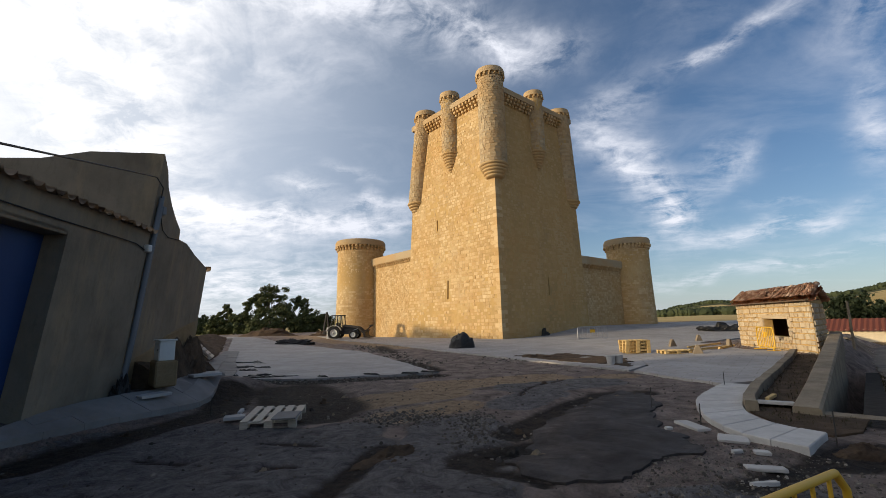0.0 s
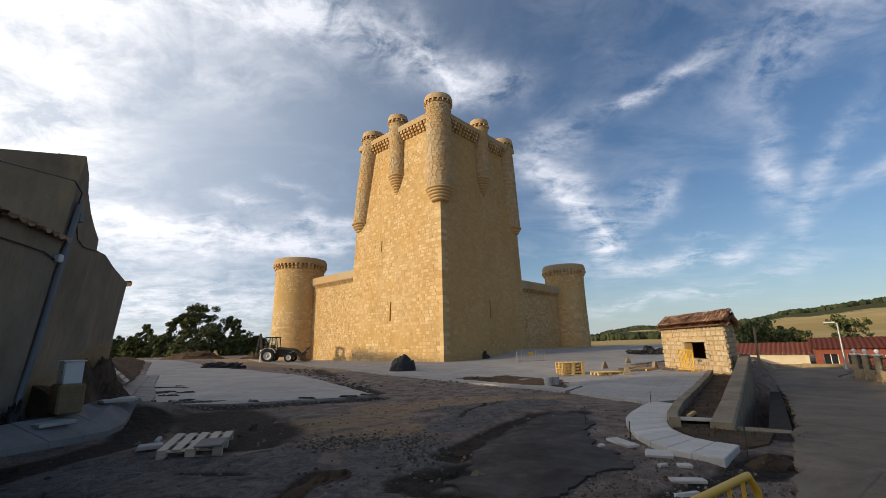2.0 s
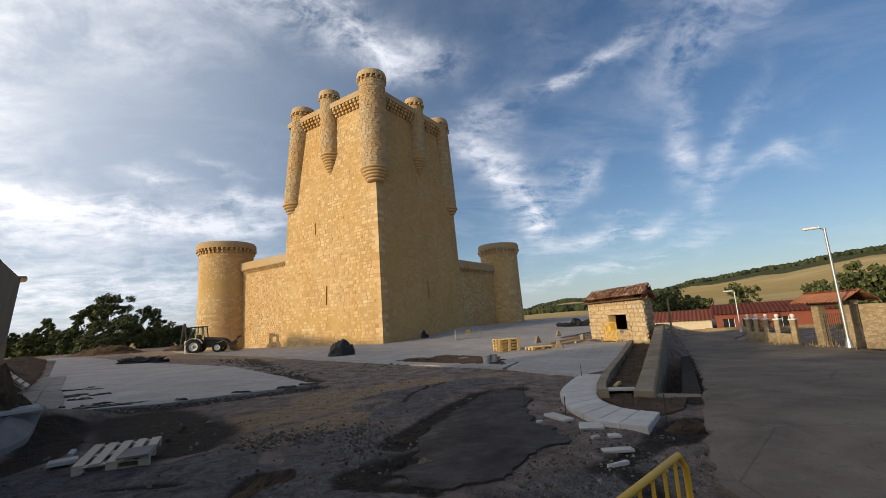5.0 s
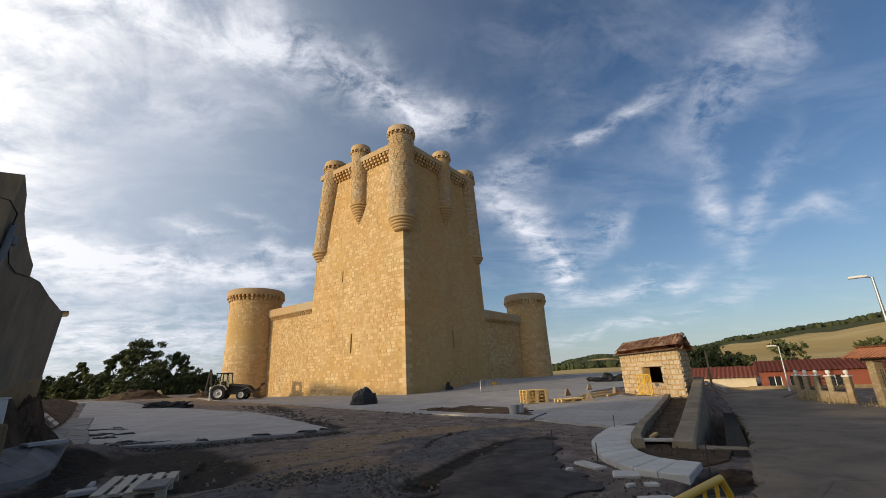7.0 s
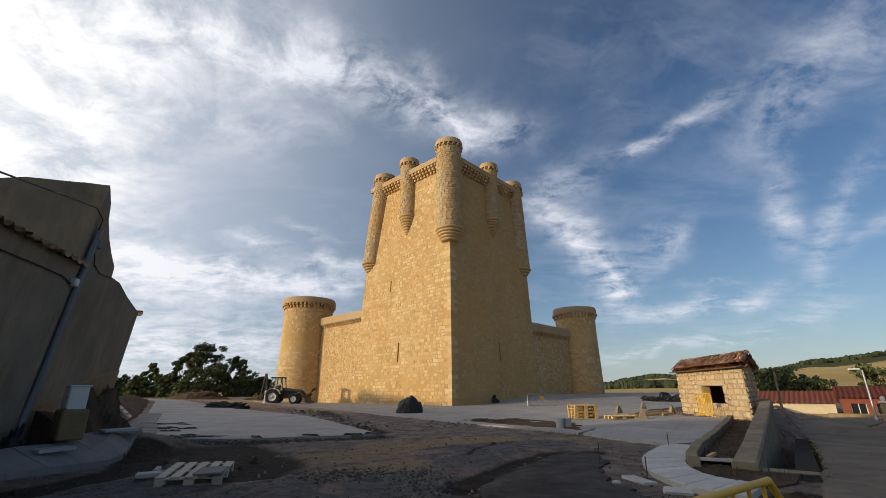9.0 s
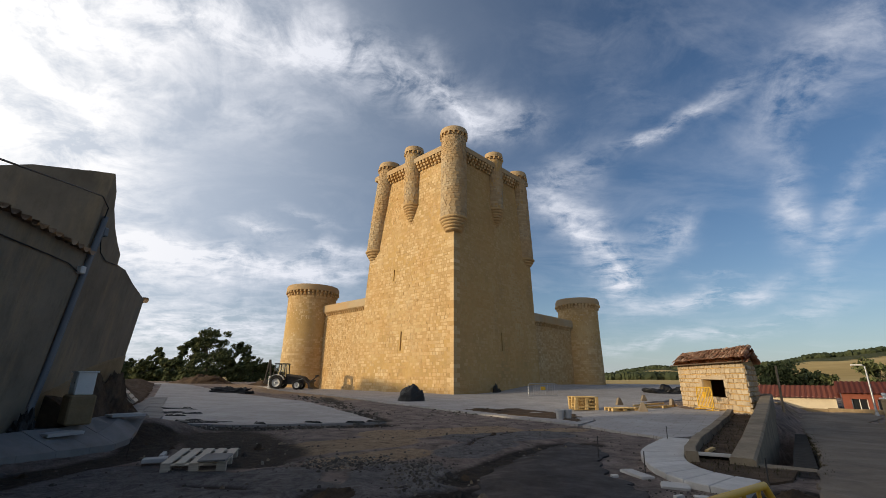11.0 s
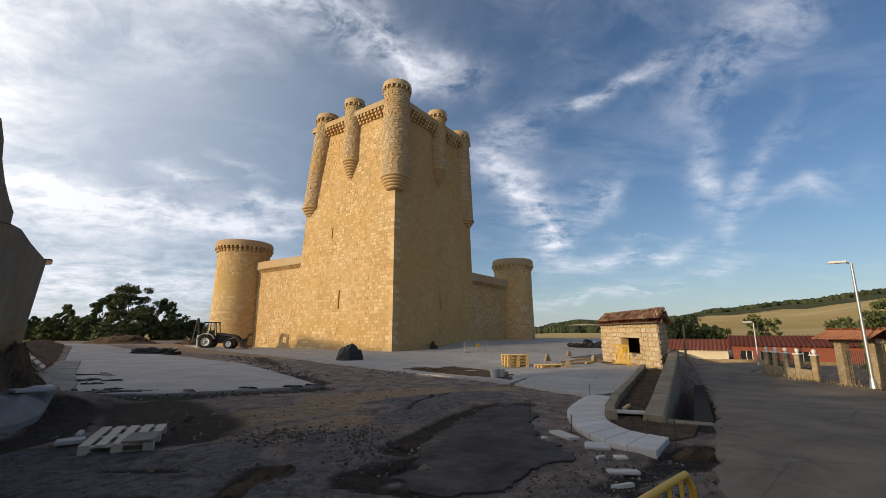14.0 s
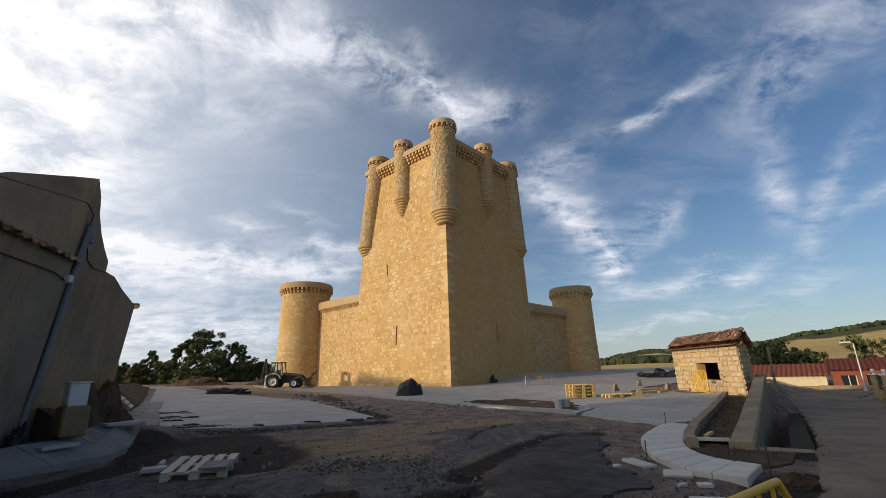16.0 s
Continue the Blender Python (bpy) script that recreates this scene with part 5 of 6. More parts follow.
def loose_slab(x, y, w, d, turn, thick=0.06, tilt=0.0, z=0.0, material=SLAB, label="loose pale paving slab lying on the gravel"):
    bm = bmesh.new()
    box(bm, w, d, thick, None, 0.008)
    for v in bm.verts:
        v.co.x += rng.uniform(-.008, .008)
        v.co.y += rng.uniform(-.008, .008)
    return solo("paving_slab", bm, material, label, "paving slab", "loose paving slabs", m=pose(x, y, height(x, y) + z, tilt, 0, turn))


for a in ((2.93, 7.58, 0.22, 0.60, 12), (3.16, 6.82, 0.36, 0.34, -22), (3.18, 6.16, 0.17, 0.12, -10), (2.92, 5.62, 0.40, 0.13, -8), (2.62, 5.08, 0.30, 0.06, 14), (2.92, 6.22, 0.15, 0.06, 20), (2.52, 7.42, 0.10, 0.07, 20)):
    loose_slab(*a, thick=0.045)
loose_slab(5.02, 9.1, 0.55, 0.42, -25, z=0.05, tilt=-6, label="pale paving slab leaning on bare soil")
loose_slab(5.3, 9.75, 0.6, 0.08, 50, z=0.06, material=YELLOW_WOOD, label="short plank lying on bare soil")
loose_slab(5.72, 8.42, 1.05, 0.34, -37, z=0.05, thick=0.1, material=CONCRETE, label="flat concrete cover at the trench's end")
for a in ((-7.15, 8.3, 0.6, 0.36, 72), (-8.6, 12.1, 0.5, 0.4, 40), (-7.6, 10.5, 0.7, 0.35, 60)):
    loose_slab(*a, z=0.12, material=SLAB, label="loose pale slab lying on the pavement")
# dark torn sheeting and offcuts on the pavement
for i in range(30):
    t = rng.random()
    x, y = -8.5 - 5.0 * t + rng.uniform(-0.5, 0.9), 13.8 + 8 * t + rng.uniform(-.6, .6)
    if rng.random() < 0.45:
        x, y = -8.4 + 6.0 * rng.random(), 13.35 + rng.uniform(-.1, .3)
        y += (x + 8.4) * 0.26
    bm = bmesh.new()
    n = 11
    ring = [bm.verts.new(((0.05 + 0.17 * rng.random()) * math.cos(k * 6.283 / n) * 2.3, (0.02 + 0.09 * rng.random()) * math.sin(k * 6.283 / n) * 1.2, 0.0)) for k in range(n)]
    hi = [bm.verts.new((v.co.x * 0.8, v.co.y * 0.8, 0.01 + rng.random() * 0.05)) for v in ring]
    bm.faces.new(hi)
    for k in range(n):
        bm.faces.new((ring[k], ring[(k + 1) % n], hi[(k + 1) % n], hi[k]))
    solo("plastic_scrap", bm, BLACK, "torn black plastic sheeting on pale paving", "plastic scrap", "scraps on the pavement", m=pose(x, y, height(x, y) + 0.06, 0, 0, rng.uniform(-35, 35)))


def heap(name, x, y, rx, ry, h, material, label, category, turn=0.0, rough=0.35, seg=36, z=0.0, scale=1.6, dome=False):
    bm = bmesh.new()
    rings = []
    for k in range(13):
        t = k / 12
        ring = []
        for i in range(seg):
            a = 2 * math.pi * i / seg
            c0, s0 = math.cos(a) * (1 - 0.8 * t) * scale, math.sin(a) * (1 - 0.8 * t) * scale
            nz = noise.noise((x + c0, y + s0, t * 3)) + 0.6 * noise.noise((x + c0 * 2.7, y + s0 * 2.7, t * 8)) + 0.35 * noise.noise((x + c0 * 6, y + s0 * 6, t * 15))
            r = (math.cos(t * math.pi / 2) if dome else 1 - t) * (1 + rough * 0.5 * nz)
            ring.append(bm.verts.new((rx * r * math.cos(a), ry * r * math.sin(a), h * (math.sin(t * math.pi / 2) * (1 + rough * nz)) - 0.06 * (1 - t))))
        rings.append(ring)
    for lo, hi in zip(rings, rings[1:]):
        for i in range(seg):
            bm.faces.new((lo[i], lo[(i + 1) % seg], hi[(i + 1) % seg], hi[i]))
    bmesh.ops.remove_doubles(bm, verts=bm.verts, dist=0.001)
    return solo(name, bm, material, label, category, m=pose(x, y, height(x, y) + z, 0, 0, turn))


# long steep bank whose foot follows the edge of the pavement
foot = resample([(-7.5, 8.95), (-8.25, 10.9), (-9.7, 12.7), (-11.7, 15.35), (-14.75, 20.4), (-19.2, 28.2), (-25.2, 37.5), (-31.5, 47.0)], 90)
bm = bmesh.new()
rows = []
for i, p in enumerate(foot):
    d = (foot[min(i + 1, 90)] - foot[max(i - 1, 0)]).normalized()
    n = Vector((-d.y, d.x))
    t = i / 90
    tall = 0.55 + 2.0 * smooth01((t - 0.02) / 0.09) - 2.1 * smooth01((t - 0.22) / 0.32)
    wide = 2.2 + 2.4 * smooth01((t - 0.05) / 0.2)
    row = []
    for k in range(11):
        f = k / 10
        q = p + n * (wide * f ** 1.25)
        up_by = tall * (smooth01(f / 0.42) if f < 0.5 else 1 - 0.9 * smooth01((f - 0.55) / 0.45))
        up_by += 0.28 * math.sin(math.pi * f) * (noise.noise((q.x * 0.8, q.y * 0.8, 2)) + 0.6 * noise.noise((q.x * 2.3, q.y * 2.3, 5)))
        q = q + n * (0.16 * noise.noise((q.x * 1.3, q.y * 1.3, 7)))
        row.append(bm.verts.new((q.x, q.y, height(q.x, q.y) + up_by + (0.0 if 0 < k < 10 else -0.15))))
    rows.append(row)
for a, b in zip(rows, rows[1:]):
    for k in range(10):
        bm.faces.new((a[k], a[k + 1], b[k + 1], b[k]))
bm.faces.new(rows[0][::-1])
bm.faces.new(rows[-1])
bmesh.ops.recalc_face_normals(bm, faces=bm.faces)
solo("earth_bank", bm, SOIL, "long dark bank of dug soil beside the pavement", "soil heap")
heap("earth_bank", -9.2, 11.9, 0.6, 1.7, 0.95, SOIL, "dark bank of soil along the house wall", "soil heap", 20, rough=0.6)
heap("earth_bank", -31.5, 56.0, 4, 2, 1.0, SOIL, "far heap of brown soil before the trees", "soil heap", rough=0.4)
heap("earth_bank", -24.5, 57.5, 2.2, 1.3, 0.6, SOIL, "low heap of sandy soil behind the loader", "soil heap", rough=0.4)
heap("tarpaulin", -18.8, 37.6, 1.6, 0.7, 0.42, BLACK, "crumpled black tarpaulin lying on the paving", "tarpaulin", 12, rough=0.9, dome=True)
heap("covered_mound", -2.65, 28.7, 0.85, 0.7, 0.95, BLACK, "rounded pile under black sheeting on pale paving", "covered pile", rough=0.22, z=0.05, dome=True)
heap("covered_mound", 20.6, 43.6, 2.2, 0.9, 0.55, BLACK, "long dark pile of materials on far paving", "covered pile", rough=0.8, dome=True)
heap("earth_bank", 1.6, 20.9, 1.6, 1.1, 0.14, SOIL, "low spill of rubble at the edge of the paving", "soil heap", rough=0.9)
heap("debris", 4.2, 45.0, 0.45, 0.35, 0.6, BLACK, "small dark pile against the keep's foot", "debris", rough=0.8, z=0.05)
# low near-black mound with a broken rim, standing for a hole in the bitumen
heap("pothole", 0.05, 6.05, 0.52, 0.30, 0.05, DARK, "dark broken pothole in the bitumen", "pothole", 30, rough=1.0, z=0.02)
heap("earth_mound", -1.5, 5.9, 0.35, 0.6, 0.07, SOIL, "small ridge of brown earth on the site road", "earth mound", -20, rough=0.8)

# gravel and rubble strewn over the site
verts, faces = [], []


def pebble(x, y, r):
    k = len(verts)
    z = height(x, y)
    a0 = rng.random() * 6.28
    for i in range(5):
        a = a0 + i * 1.2566
        verts.append((x + r * rng.uniform(.7, 1.2) * math.cos(a), y + r * rng.uniform(.7, 1.2) * math.sin(a), z - r * 0.2))
    for i in range(5):
        a = a0 + i * 1.2566
        verts.append((x + r * rng.uniform(.4, .8) * math.cos(a), y + r * rng.uniform(.4, .8) * math.sin(a), z + r * rng.uniform(.35, .8)))
    faces.append(tuple(range(k + 5, k + 10)))
    for i in range(5):
        faces.append((k + i, k + (i + 1) % 5, k + 5 + (i + 1) % 5, k + 5 + i))


for _ in range(9500):
    c, big = rng.random(), 0.024
    if c < 0.14:
        x, y = rng.gauss(-1.85, 0.45), rng.gauss(8.1, 0.35)
        big = 0.036
    elif c < 0.22:
        x, y = rng.gauss(-0.45, 0.25), rng.gauss(7.5, 0.7)
        big = 0.034
    elif c < 0.40:
        x, y = rng.uniform(1.2, 3.9), rng.uniform(4.0, 6.6)
    elif c < 0.50:
        x, y = rng.gauss(1.8, 1.2), rng.gauss(20.5, 1.0)
        big = 0.08
    elif c < 0.58:
        t = rng.random()
        x, y = -8.0 + 5.8 * t + rng.gauss(0, .2), 12.7 + 1.9 * t + rng.gauss(0, .22)
        big = 0.06
    elif c < 0.66:
        t = rng.random()
        x, y = -3.0 - 9 * t + rng.gauss(0, .5), 17.5 + 18 * t + rng.gauss(0, .5)
        big = 0.10
    else:
        x, y = rng.uniform(-7.5, 4.5), rng.uniform(3.0, 22.0)
        big = 0.03
        if x < -5.5 and y > 9:
            continue
    pebble(x, y, 0.007 + big * rng.random() ** 3.5)
me = bpy.data.meshes.new("gravel")
me.from_pydata(verts, [], faces)
mm = Mat("gravel_stone", 0.9, spec=0.2)
me.materials.append(mm.color(mm.ramp(mm.island(), (0.1, (0.05, 0.043, 0.037)), (0.7, (0.12, 0.105, 0.088)), (0.97, (0.24, 0.215, 0.185)))).m)
tagged(new("gravel", me), "loose grey and brown gravel strewn over earth", "gravel", kind="stuff")

# broken lumps of old asphalt along the torn edges
lump_rng = random.Random(12)
for k in range(34):
    x0, y0, x1, y1, w, _ = lump_rng.choice(DARK_SOIL[:16])
    t = lump_rng.random()
    x, y = x0 + (x1 - x0) * t + lump_rng.gauss(0, w * 0.6), y0 + (y1 - y0) * t + lump_rng.gauss(0, w * 0.6)
    rx = lump_rng.uniform(0.05, 0.15)
    heap("asphalt_lump", x, y, rx, rx * lump_rng.uniform(0.5, 0.9), rx * lump_rng.uniform(0.3, 0.55), lump_rng.choice((BITUMEN, SOIL, CONCRETE)), "broken lump of old asphalt on the earth", "asphalt lump", lump_rng.uniform(0, 180), rough=0.9, seg=12, dome=True)
heap("earth_mound", 4.45, 6.35, 0.5, 0.32, 0.13, SOIL, "dark heap of earth at the pavement's end", "earth mound", 30, rough=0.45)

# weeds along the trench and on the bare soil
verts, faces = [], []
for _ in range(1500):
    side_of = rng.random()
    sx = rng.uniform(-0.4, 12)
    q = rng.gauss(1.2, 0.07) if side_of < 0.5 else (rng.uniform(-1.1, -0.25) if side_of < 0.85 else rng.gauss(0.2, 0.3))
    if side_of >= 0.85:
        sx = rng.gauss(-0.4, 0.25)
    p = WALL_A + WALL_D * sx + WALL_N * q
    z = height(*p) + (0.03 if q < 0 else 0.0)
    k = len(verts)
    h, a = rng.uniform(.02, .085), rng.random() * 6.28
    verts += [(p.x, p.y, z), (p.x + .02 * math.cos(a), p.y + .02 * math.sin(a), z), (p.x + .5 * h * math.cos(a + 1), p.y + .5 * h * math.sin(a + 1), z + h)]
    faces.append((k, k + 1, k + 2))
me = bpy.data.meshes.new("weeds")
me.from_pydata(verts, [], faces)
me.materials.append(foliage("weeds", (0.022, 0.022, 0.010), (0.075, 0.062, 0.03)))
tagged(new("weeds", me), "dark low weeds along the trench edge", "weeds", kind="stuff")

# ---------------- pallets and site gear ----------------


def pallet(name, m, w, d, material, label, group=""):
    """Deck boards run along y; three bearers with blocks run along x."""
    p = thing(name, m, label, "pallet", group)
    n = 5
    bw = w / n * 0.72
    for i in range(n):
        x = -w / 2 + bw / 2 + (w - bw) * i / (n - 1)
        bm = bmesh.new()
        box(bm, bw, d * rng.uniform(0.98, 1.0), 0.022, Matrix.Translation((x, rng.uniform(-.01, .01), 0.122)), 0.004)
        part("board", bm, material, p)
    for y in (-d / 2 + 0.06, 0, d / 2 - 0.06):
        bm = bmesh.new()
        box(bm, w, 0.1, 0.02, Matrix.Translation((0, y, 0.1)), 0.003)
        part("bearer", bm, material, p)
        bm = bmesh.new()
        box(bm, w, 0.1, 0.02, Matrix.Translation((0, y, 0.0)), 0.003)
        part("runner", bm, material, p)
        for x in (-w / 2 + 0.07, 0, w / 2 - 0.07):
            bm = bmesh.new()
            box(bm, 0.14, 0.1, 0.08, Matrix.Translation((x, y, 0.02)), 0.004)
            part("block", bm, material, p)
    return p


pallet("pallet", pose(-4.15, 7.75, height(-4.15, 7.75) + 0.03, 3, 1, 17), 0.92, 1.12, PALLET_WOOD, "weathered wooden pallet lying on dark gravel")
loose_slab(-3.74, 7.38, 0.40, 0.5, 14, z=0.175, tilt=2, material=DUSTY_SHADED, label="grey slab resting on the edge of the wooden pallet", thick=0.03)
loose_slab(-4.95, 7.75, 0.36, 0.26, 30, z=0.03, label="broken pale slab beside the wooden pallet")
loose_slab(-5.3, 8.5, 0.07, 0.22, 15, z=0.02, tilt=8, label="short broken offcut of pale stone")
pallet("pallet", pose(-14.95, 20.25, 0.62, 0, 44, 31), 1.2, 1.5, PALLET_WOOD, "small pale pallet leaning on the soil heap")
for k in range(4):
    pallet("pallet", pose(6.05, 21.4, height(6.05, 21.4) + 0.07 + 0.146 * k, 0, 0, 4 + k * 1.5), 1.1, 0.9, YELLOW_WOOD, "yellow pine pallet in a low stack on paving", "stack of yellow pallets")
pallet("pallet", pose(7.3, 20.1, height(7.3, 20) + 0.075, 0, 0, 12), 1.2, 0.7, YELLOW_WOOD, "flat yellow pine pallet on pale paving")


def beam(a, b, s, label="rough timber beam lying on pale paving"):
    a, b = Vector(a), Vector(b)
    bm = bmesh.new()
    box(bm, (b - a).length, s, s, None, 0.006)
    c = (a + b) / 2
    solo("timber_beam", bm, YELLOW_WOOD, label, "timber", "timbers on the paving", m=pose(c.x, c.y, height(c.x, c.y) + 0.07, 0, 0, math.degrees(math.atan2(b.y - a.y, b.x - a.x))))


beam((7.9, 20.1), (10.4, 22.2), 0.09)
beam((8.6, 22.0), (11.2, 24.6), 0.08)
beam((9.6, 21.2), (11.1, 23.0), 0.08)


def concrete_foot(x, y, turn):
    bm = bmesh.new()
    lo = [bm.verts.new(p) for p in ((-.2, -.09, 0), (.2, -.09, 0), (.2, .09, 0), (-.2, .09, 0))]
    hi = [bm.verts.new(p) for p in ((-.06, -.07, .36), (.06, -.07, .36), (.06, .07, .36), (-.06, .07, .36))]
    bm.faces.new(hi)
    for i in range(4):
        bm.faces.new((lo[i], lo[(i + 1) % 4], hi[(i + 1) % 4], hi[i]))
    bmesh.ops.bevel(bm, geom=bm.edges[:], offset=0.015, segments=1, affect="EDGES")
    solo("concrete_foot", bm, CONCRETE, "tapered concrete fence foot on pale paving", "concrete foot", "fence feet on the paving", m=pose(x, y, height(x, y) + 0.065, 0, 0, turn))


for x, y, t in ((8.65, 24.0, 20), (8.05, 19.6, -15), (10.7, 22.6, 40), (12.0, 29.0, 10)):
    concrete_foot(x, y, t)
for x, y in ((3.85, 16.6), (4.15, 16.75)):
    b = thing("bucket", Matrix.Translation((x, y, height(x, y))), "pale plastic builder's bucket on rubble", "bucket", "buckets")
    part("body", lathe(bmesh.new(), [(0.12, 0), (0.155, 0.34), (0.17, 0.35), (0.165, 0.38), (0.15, 0.37), (0.115, 0.03)], 20), SLAB, b, smooth=True)


def barrier(m, length, tall, material, label, bars=11, r=0.018, plate=True):
    b = thing("crowd_barrier", m, label, "barrier", "site barriers")
    fr = [(-length / 2, 0, 0.14), (-length / 2, 0, tall - 0.1), (-length / 2 + 0.1, 0, tall), (length / 2 - 0.1, 0, tall), (length / 2, 0, tall - 0.1), (length / 2, 0, 0.14), (-length / 2, 0, 0.14)]
    pipe_curve("frame", fr, r, material, b)
    for i in range(bars):
        x = -length / 2 + length * (i + 1) / (bars + 1)
        part("bar", tube(bmesh.new(), (x, 0, 0.14), (x, 0, tall), r * 0.55, 6), material, b)
    for x in (-length / 2 + 0.2, length / 2 - 0.2):
        bm = bmesh.new()
        tube(bm, (x, -0.24, 0.015), (x, 0.24, 0.015), r * 0.9, 6)
        tube(bm, (x, 0, 0.015), (x, 0, 0.16), r * 0.9, 6)
        part("foot", bm, material, b)
    if plate:
        bm = bmesh.new()
        box(bm, 0.42, 0.012, 0.24, Matrix.Translation((0, -0.02, tall * 0.55)), 0.003)
        part("plate", bm, YELLOW, b, "yellow tin plate")
    return b


barrier(pose(6.7, 34.1, height(6.7, 34.1) + 0.06, 0, 0, 22), 2.5, 1.0, ZINC, "galvanised crowd barrier with a yellow plate on paving")
barrier(pose(11.1, 20.35, height(11.1, 20.4) + 0.06, 0, 0, 78), 2.0, 0.95, YELLOW, "yellow crowd barrier leaning before the hut window", 9, 0.026)
barrier(pose(1.03, 2.127, 0.0, 0, 0, 36), 1.95, 0.88, YELLOW, "yellow steel crowd barrier with bent top corners", 10, 0.021, False)
for x, y, h in ((3.05, 7.55, 0.35), (2.75, 8.9, 0.4), (4.35, 6.65, 0.45), (5.2, 11.4, 0.35), (-6.05, 8.6, 0.35)):
    bm = tube(bmesh.new(), (0, 0, -0.1), (0.02, 0.01, h), 0.009, 6)
    solo("steel_rod", bm, STEELGREY, "rusty steel setting-out rod in the ground", "rod", "setting-out rods", m=pose(x, y, height(x, y)))

# ---------------- house fittings ----------------
conduit = thing("conduit", Matrix(), "grey plastic cable conduit up the house corner", "conduit")
cp = lambda z, o=0.0: TILT @ (HC + HD * (0.1 + o) - HB * 0.07 + Vector((0, 0, z)))
pipe_curve("pipe", [cp(0.35, -0.06), cp(1.6), cp(3.2), cp(4.75, 0.05)], 0.055, GREYTUBE, conduit)
pipe_curve("pipe", [cp(0.45, 0.05), cp(1.6, 0.11), cp(3.2, 0.11), cp(4.5, 0.15)], 0.03, GREYTUBE, conduit)
bm = bmesh.new()
box(bm, 0.14, 0.14, 0.2, Matrix.Translation(cp(4.35, 0.22)), 0.02)
part("junction_box", bm, GREYTUBE, conduit)
bm = bmesh.new()
box(bm, 0.13, 0.12, 0.16, Matrix.Translation(TILT @ (GP(0.08, 3.4) - GB * 0.07)), 0.02)
part("junction_box", bm, WHITEPAINT, conduit)
pipe_curve("cable", [tuple(v) for v in (Vector((-3.2, 0.5, 3.05)), Vector((-4.86, 3.42, 3.6)), Vector((-5.85, 4.85, 4.1)), Vector((-6.9, 7.1, 4.75)), Vector((-7.5, 8.3, 5.1)), cp(4.95), cp(4.7))], 0.014, BLACK, label="black overhead cable fixed to the house corner", category="cable")
pipe_curve("cable", [tuple(TILT @ (GP(u, z) - GB * 0.03)) for u, z in ((0.06, 3.42), (0.5, 3.52), (1.2, 3.52), (2.6, 3.5), (4.5, 3.5), (8.5, 3.48))], 0.012, BLACK, label="black cable clipped along the garage wall", category="cable")
pipe_curve("cable", [tuple(TILT @ (HC + HD * u - HB * 0.03 + Vector((0, 0, z)))) for u, z in ((0.35, 4.35), (0.6, 4.05), (1.0, 3.95), (1.75, 4.02))], 0.012, BLACK, label="thin black cable sagging across the side wall", category="cable")
bm = bmesh.new()
cab = thing("meter_cabinet", pose(-7.42, 8.86, 0.50, 0, 0, -38), "white metal meter cabinet on a rough block", "cabinet")
box(bm, 0.62, 0.42, 0.55, None, 0.03)
part("pedestal", bm, ADOBE, cab, "rough earth-stained block")
bm = bmesh.new()
box(bm, 0.46, 0.3, 0.42, Matrix.Translation((0, 0, 0.55)), 0.012)
body = part("body", bm, WHITEPAINT, cab)
bm = bmesh.new()
box(bm, 0.52, 0.36, 0.03, Matrix.Translation((0, 0, 0.97)), 0.008)
part("lid", bm, WHITEPAINT, cab)
bm = bmesh.new()
box(bm, 0.40, 0.012, 0.36, Matrix.Translation((0, -0.155, 0.58)), 0.004)
dr = part("door", bm, WHITEPAINT, cab)
part("lock", tube(bmesh.new(), (0.15, -0.16, 0.78), (0.15, -0.175, 0.78), 0.014, 8), IRON, dr)
heap("debris", -7.65, 8.05, 0.22, 0.22, 0.35, BLACK, "black bagged rubbish at the house corner", "debris", rough=0.7, z=-0.05)

# ---------------- backhoe loader ----------------
bl = thing("backhoe_loader", pose(-19.1, 50.6, height(-19.1, 50.6), 0, 0, 4), "white and dark backhoe loader parked by the castle wall", "backhoe loader")


def wheel(x, y, r, w):
    wh = thing("wheel", Matrix.Translation((x, y, r)), "", "")
    wh.parent = bl
    m = Matrix.Rotation(radians(90), 4, "X") @ Matrix.Translation((0, 0, -w / 2))
    part("tyre", lathe(bmesh.new(), [(r * .62, 0), (r * .92, 0), (r, w * .18), (r, w * .82), (r * .92, w), (r * .62, w)], 28, m, caps=False), RUBBER, wh, smooth=True)
    part("rim", lathe(bmesh.new(), [(r * .62, w * .2), (r * .58, w * .1), (r * .3, w * .3), (r * .12, w * .05), (r * .12, w * .95), (r * .3, w * .7), (r * .58, w * .9), (r * .62, w * .8)], 24, m, caps=False), WHITEPAINT, wh, smooth=True)


for y in (-0.85, 0.85):
    wheel(-0.75, y, 0.74, 0.45)
    wheel(1.55, y, 0.5, 0.35)
bm = bmesh.new()
box(bm, 3.6, 0.9, 0.35, Matrix.Translation((0.4, 0, 0.55)), 0.05)
part("chassis", bm, STEELGREY, bl)
bm = bmesh.new()
prof = [(0.15, 0.9), (2.1, 0.9), (2.15, 1.35), (1.9, 1.5), (0.15, 1.7)]
lo = [bm.verts.new((x, -0.45, z)) for x, z in prof]
hi = [bm.verts.new((x, 0.45, z)) for x, z in prof]
bm.faces.new(lo)
bm.faces.new(hi[::-1])
for i in range(5):
    bm.faces.new((lo[i], hi[i], hi[(i + 1) % 5], lo[(i + 1) % 5]))
bmesh.ops.recalc_face_normals(bm, faces=bm.faces)
bmesh.ops.bevel(bm, geom=bm.edges[:], offset=0.06, segments=2, affect="EDGES")
part("bonnet", bm, STEELGREY, bl)
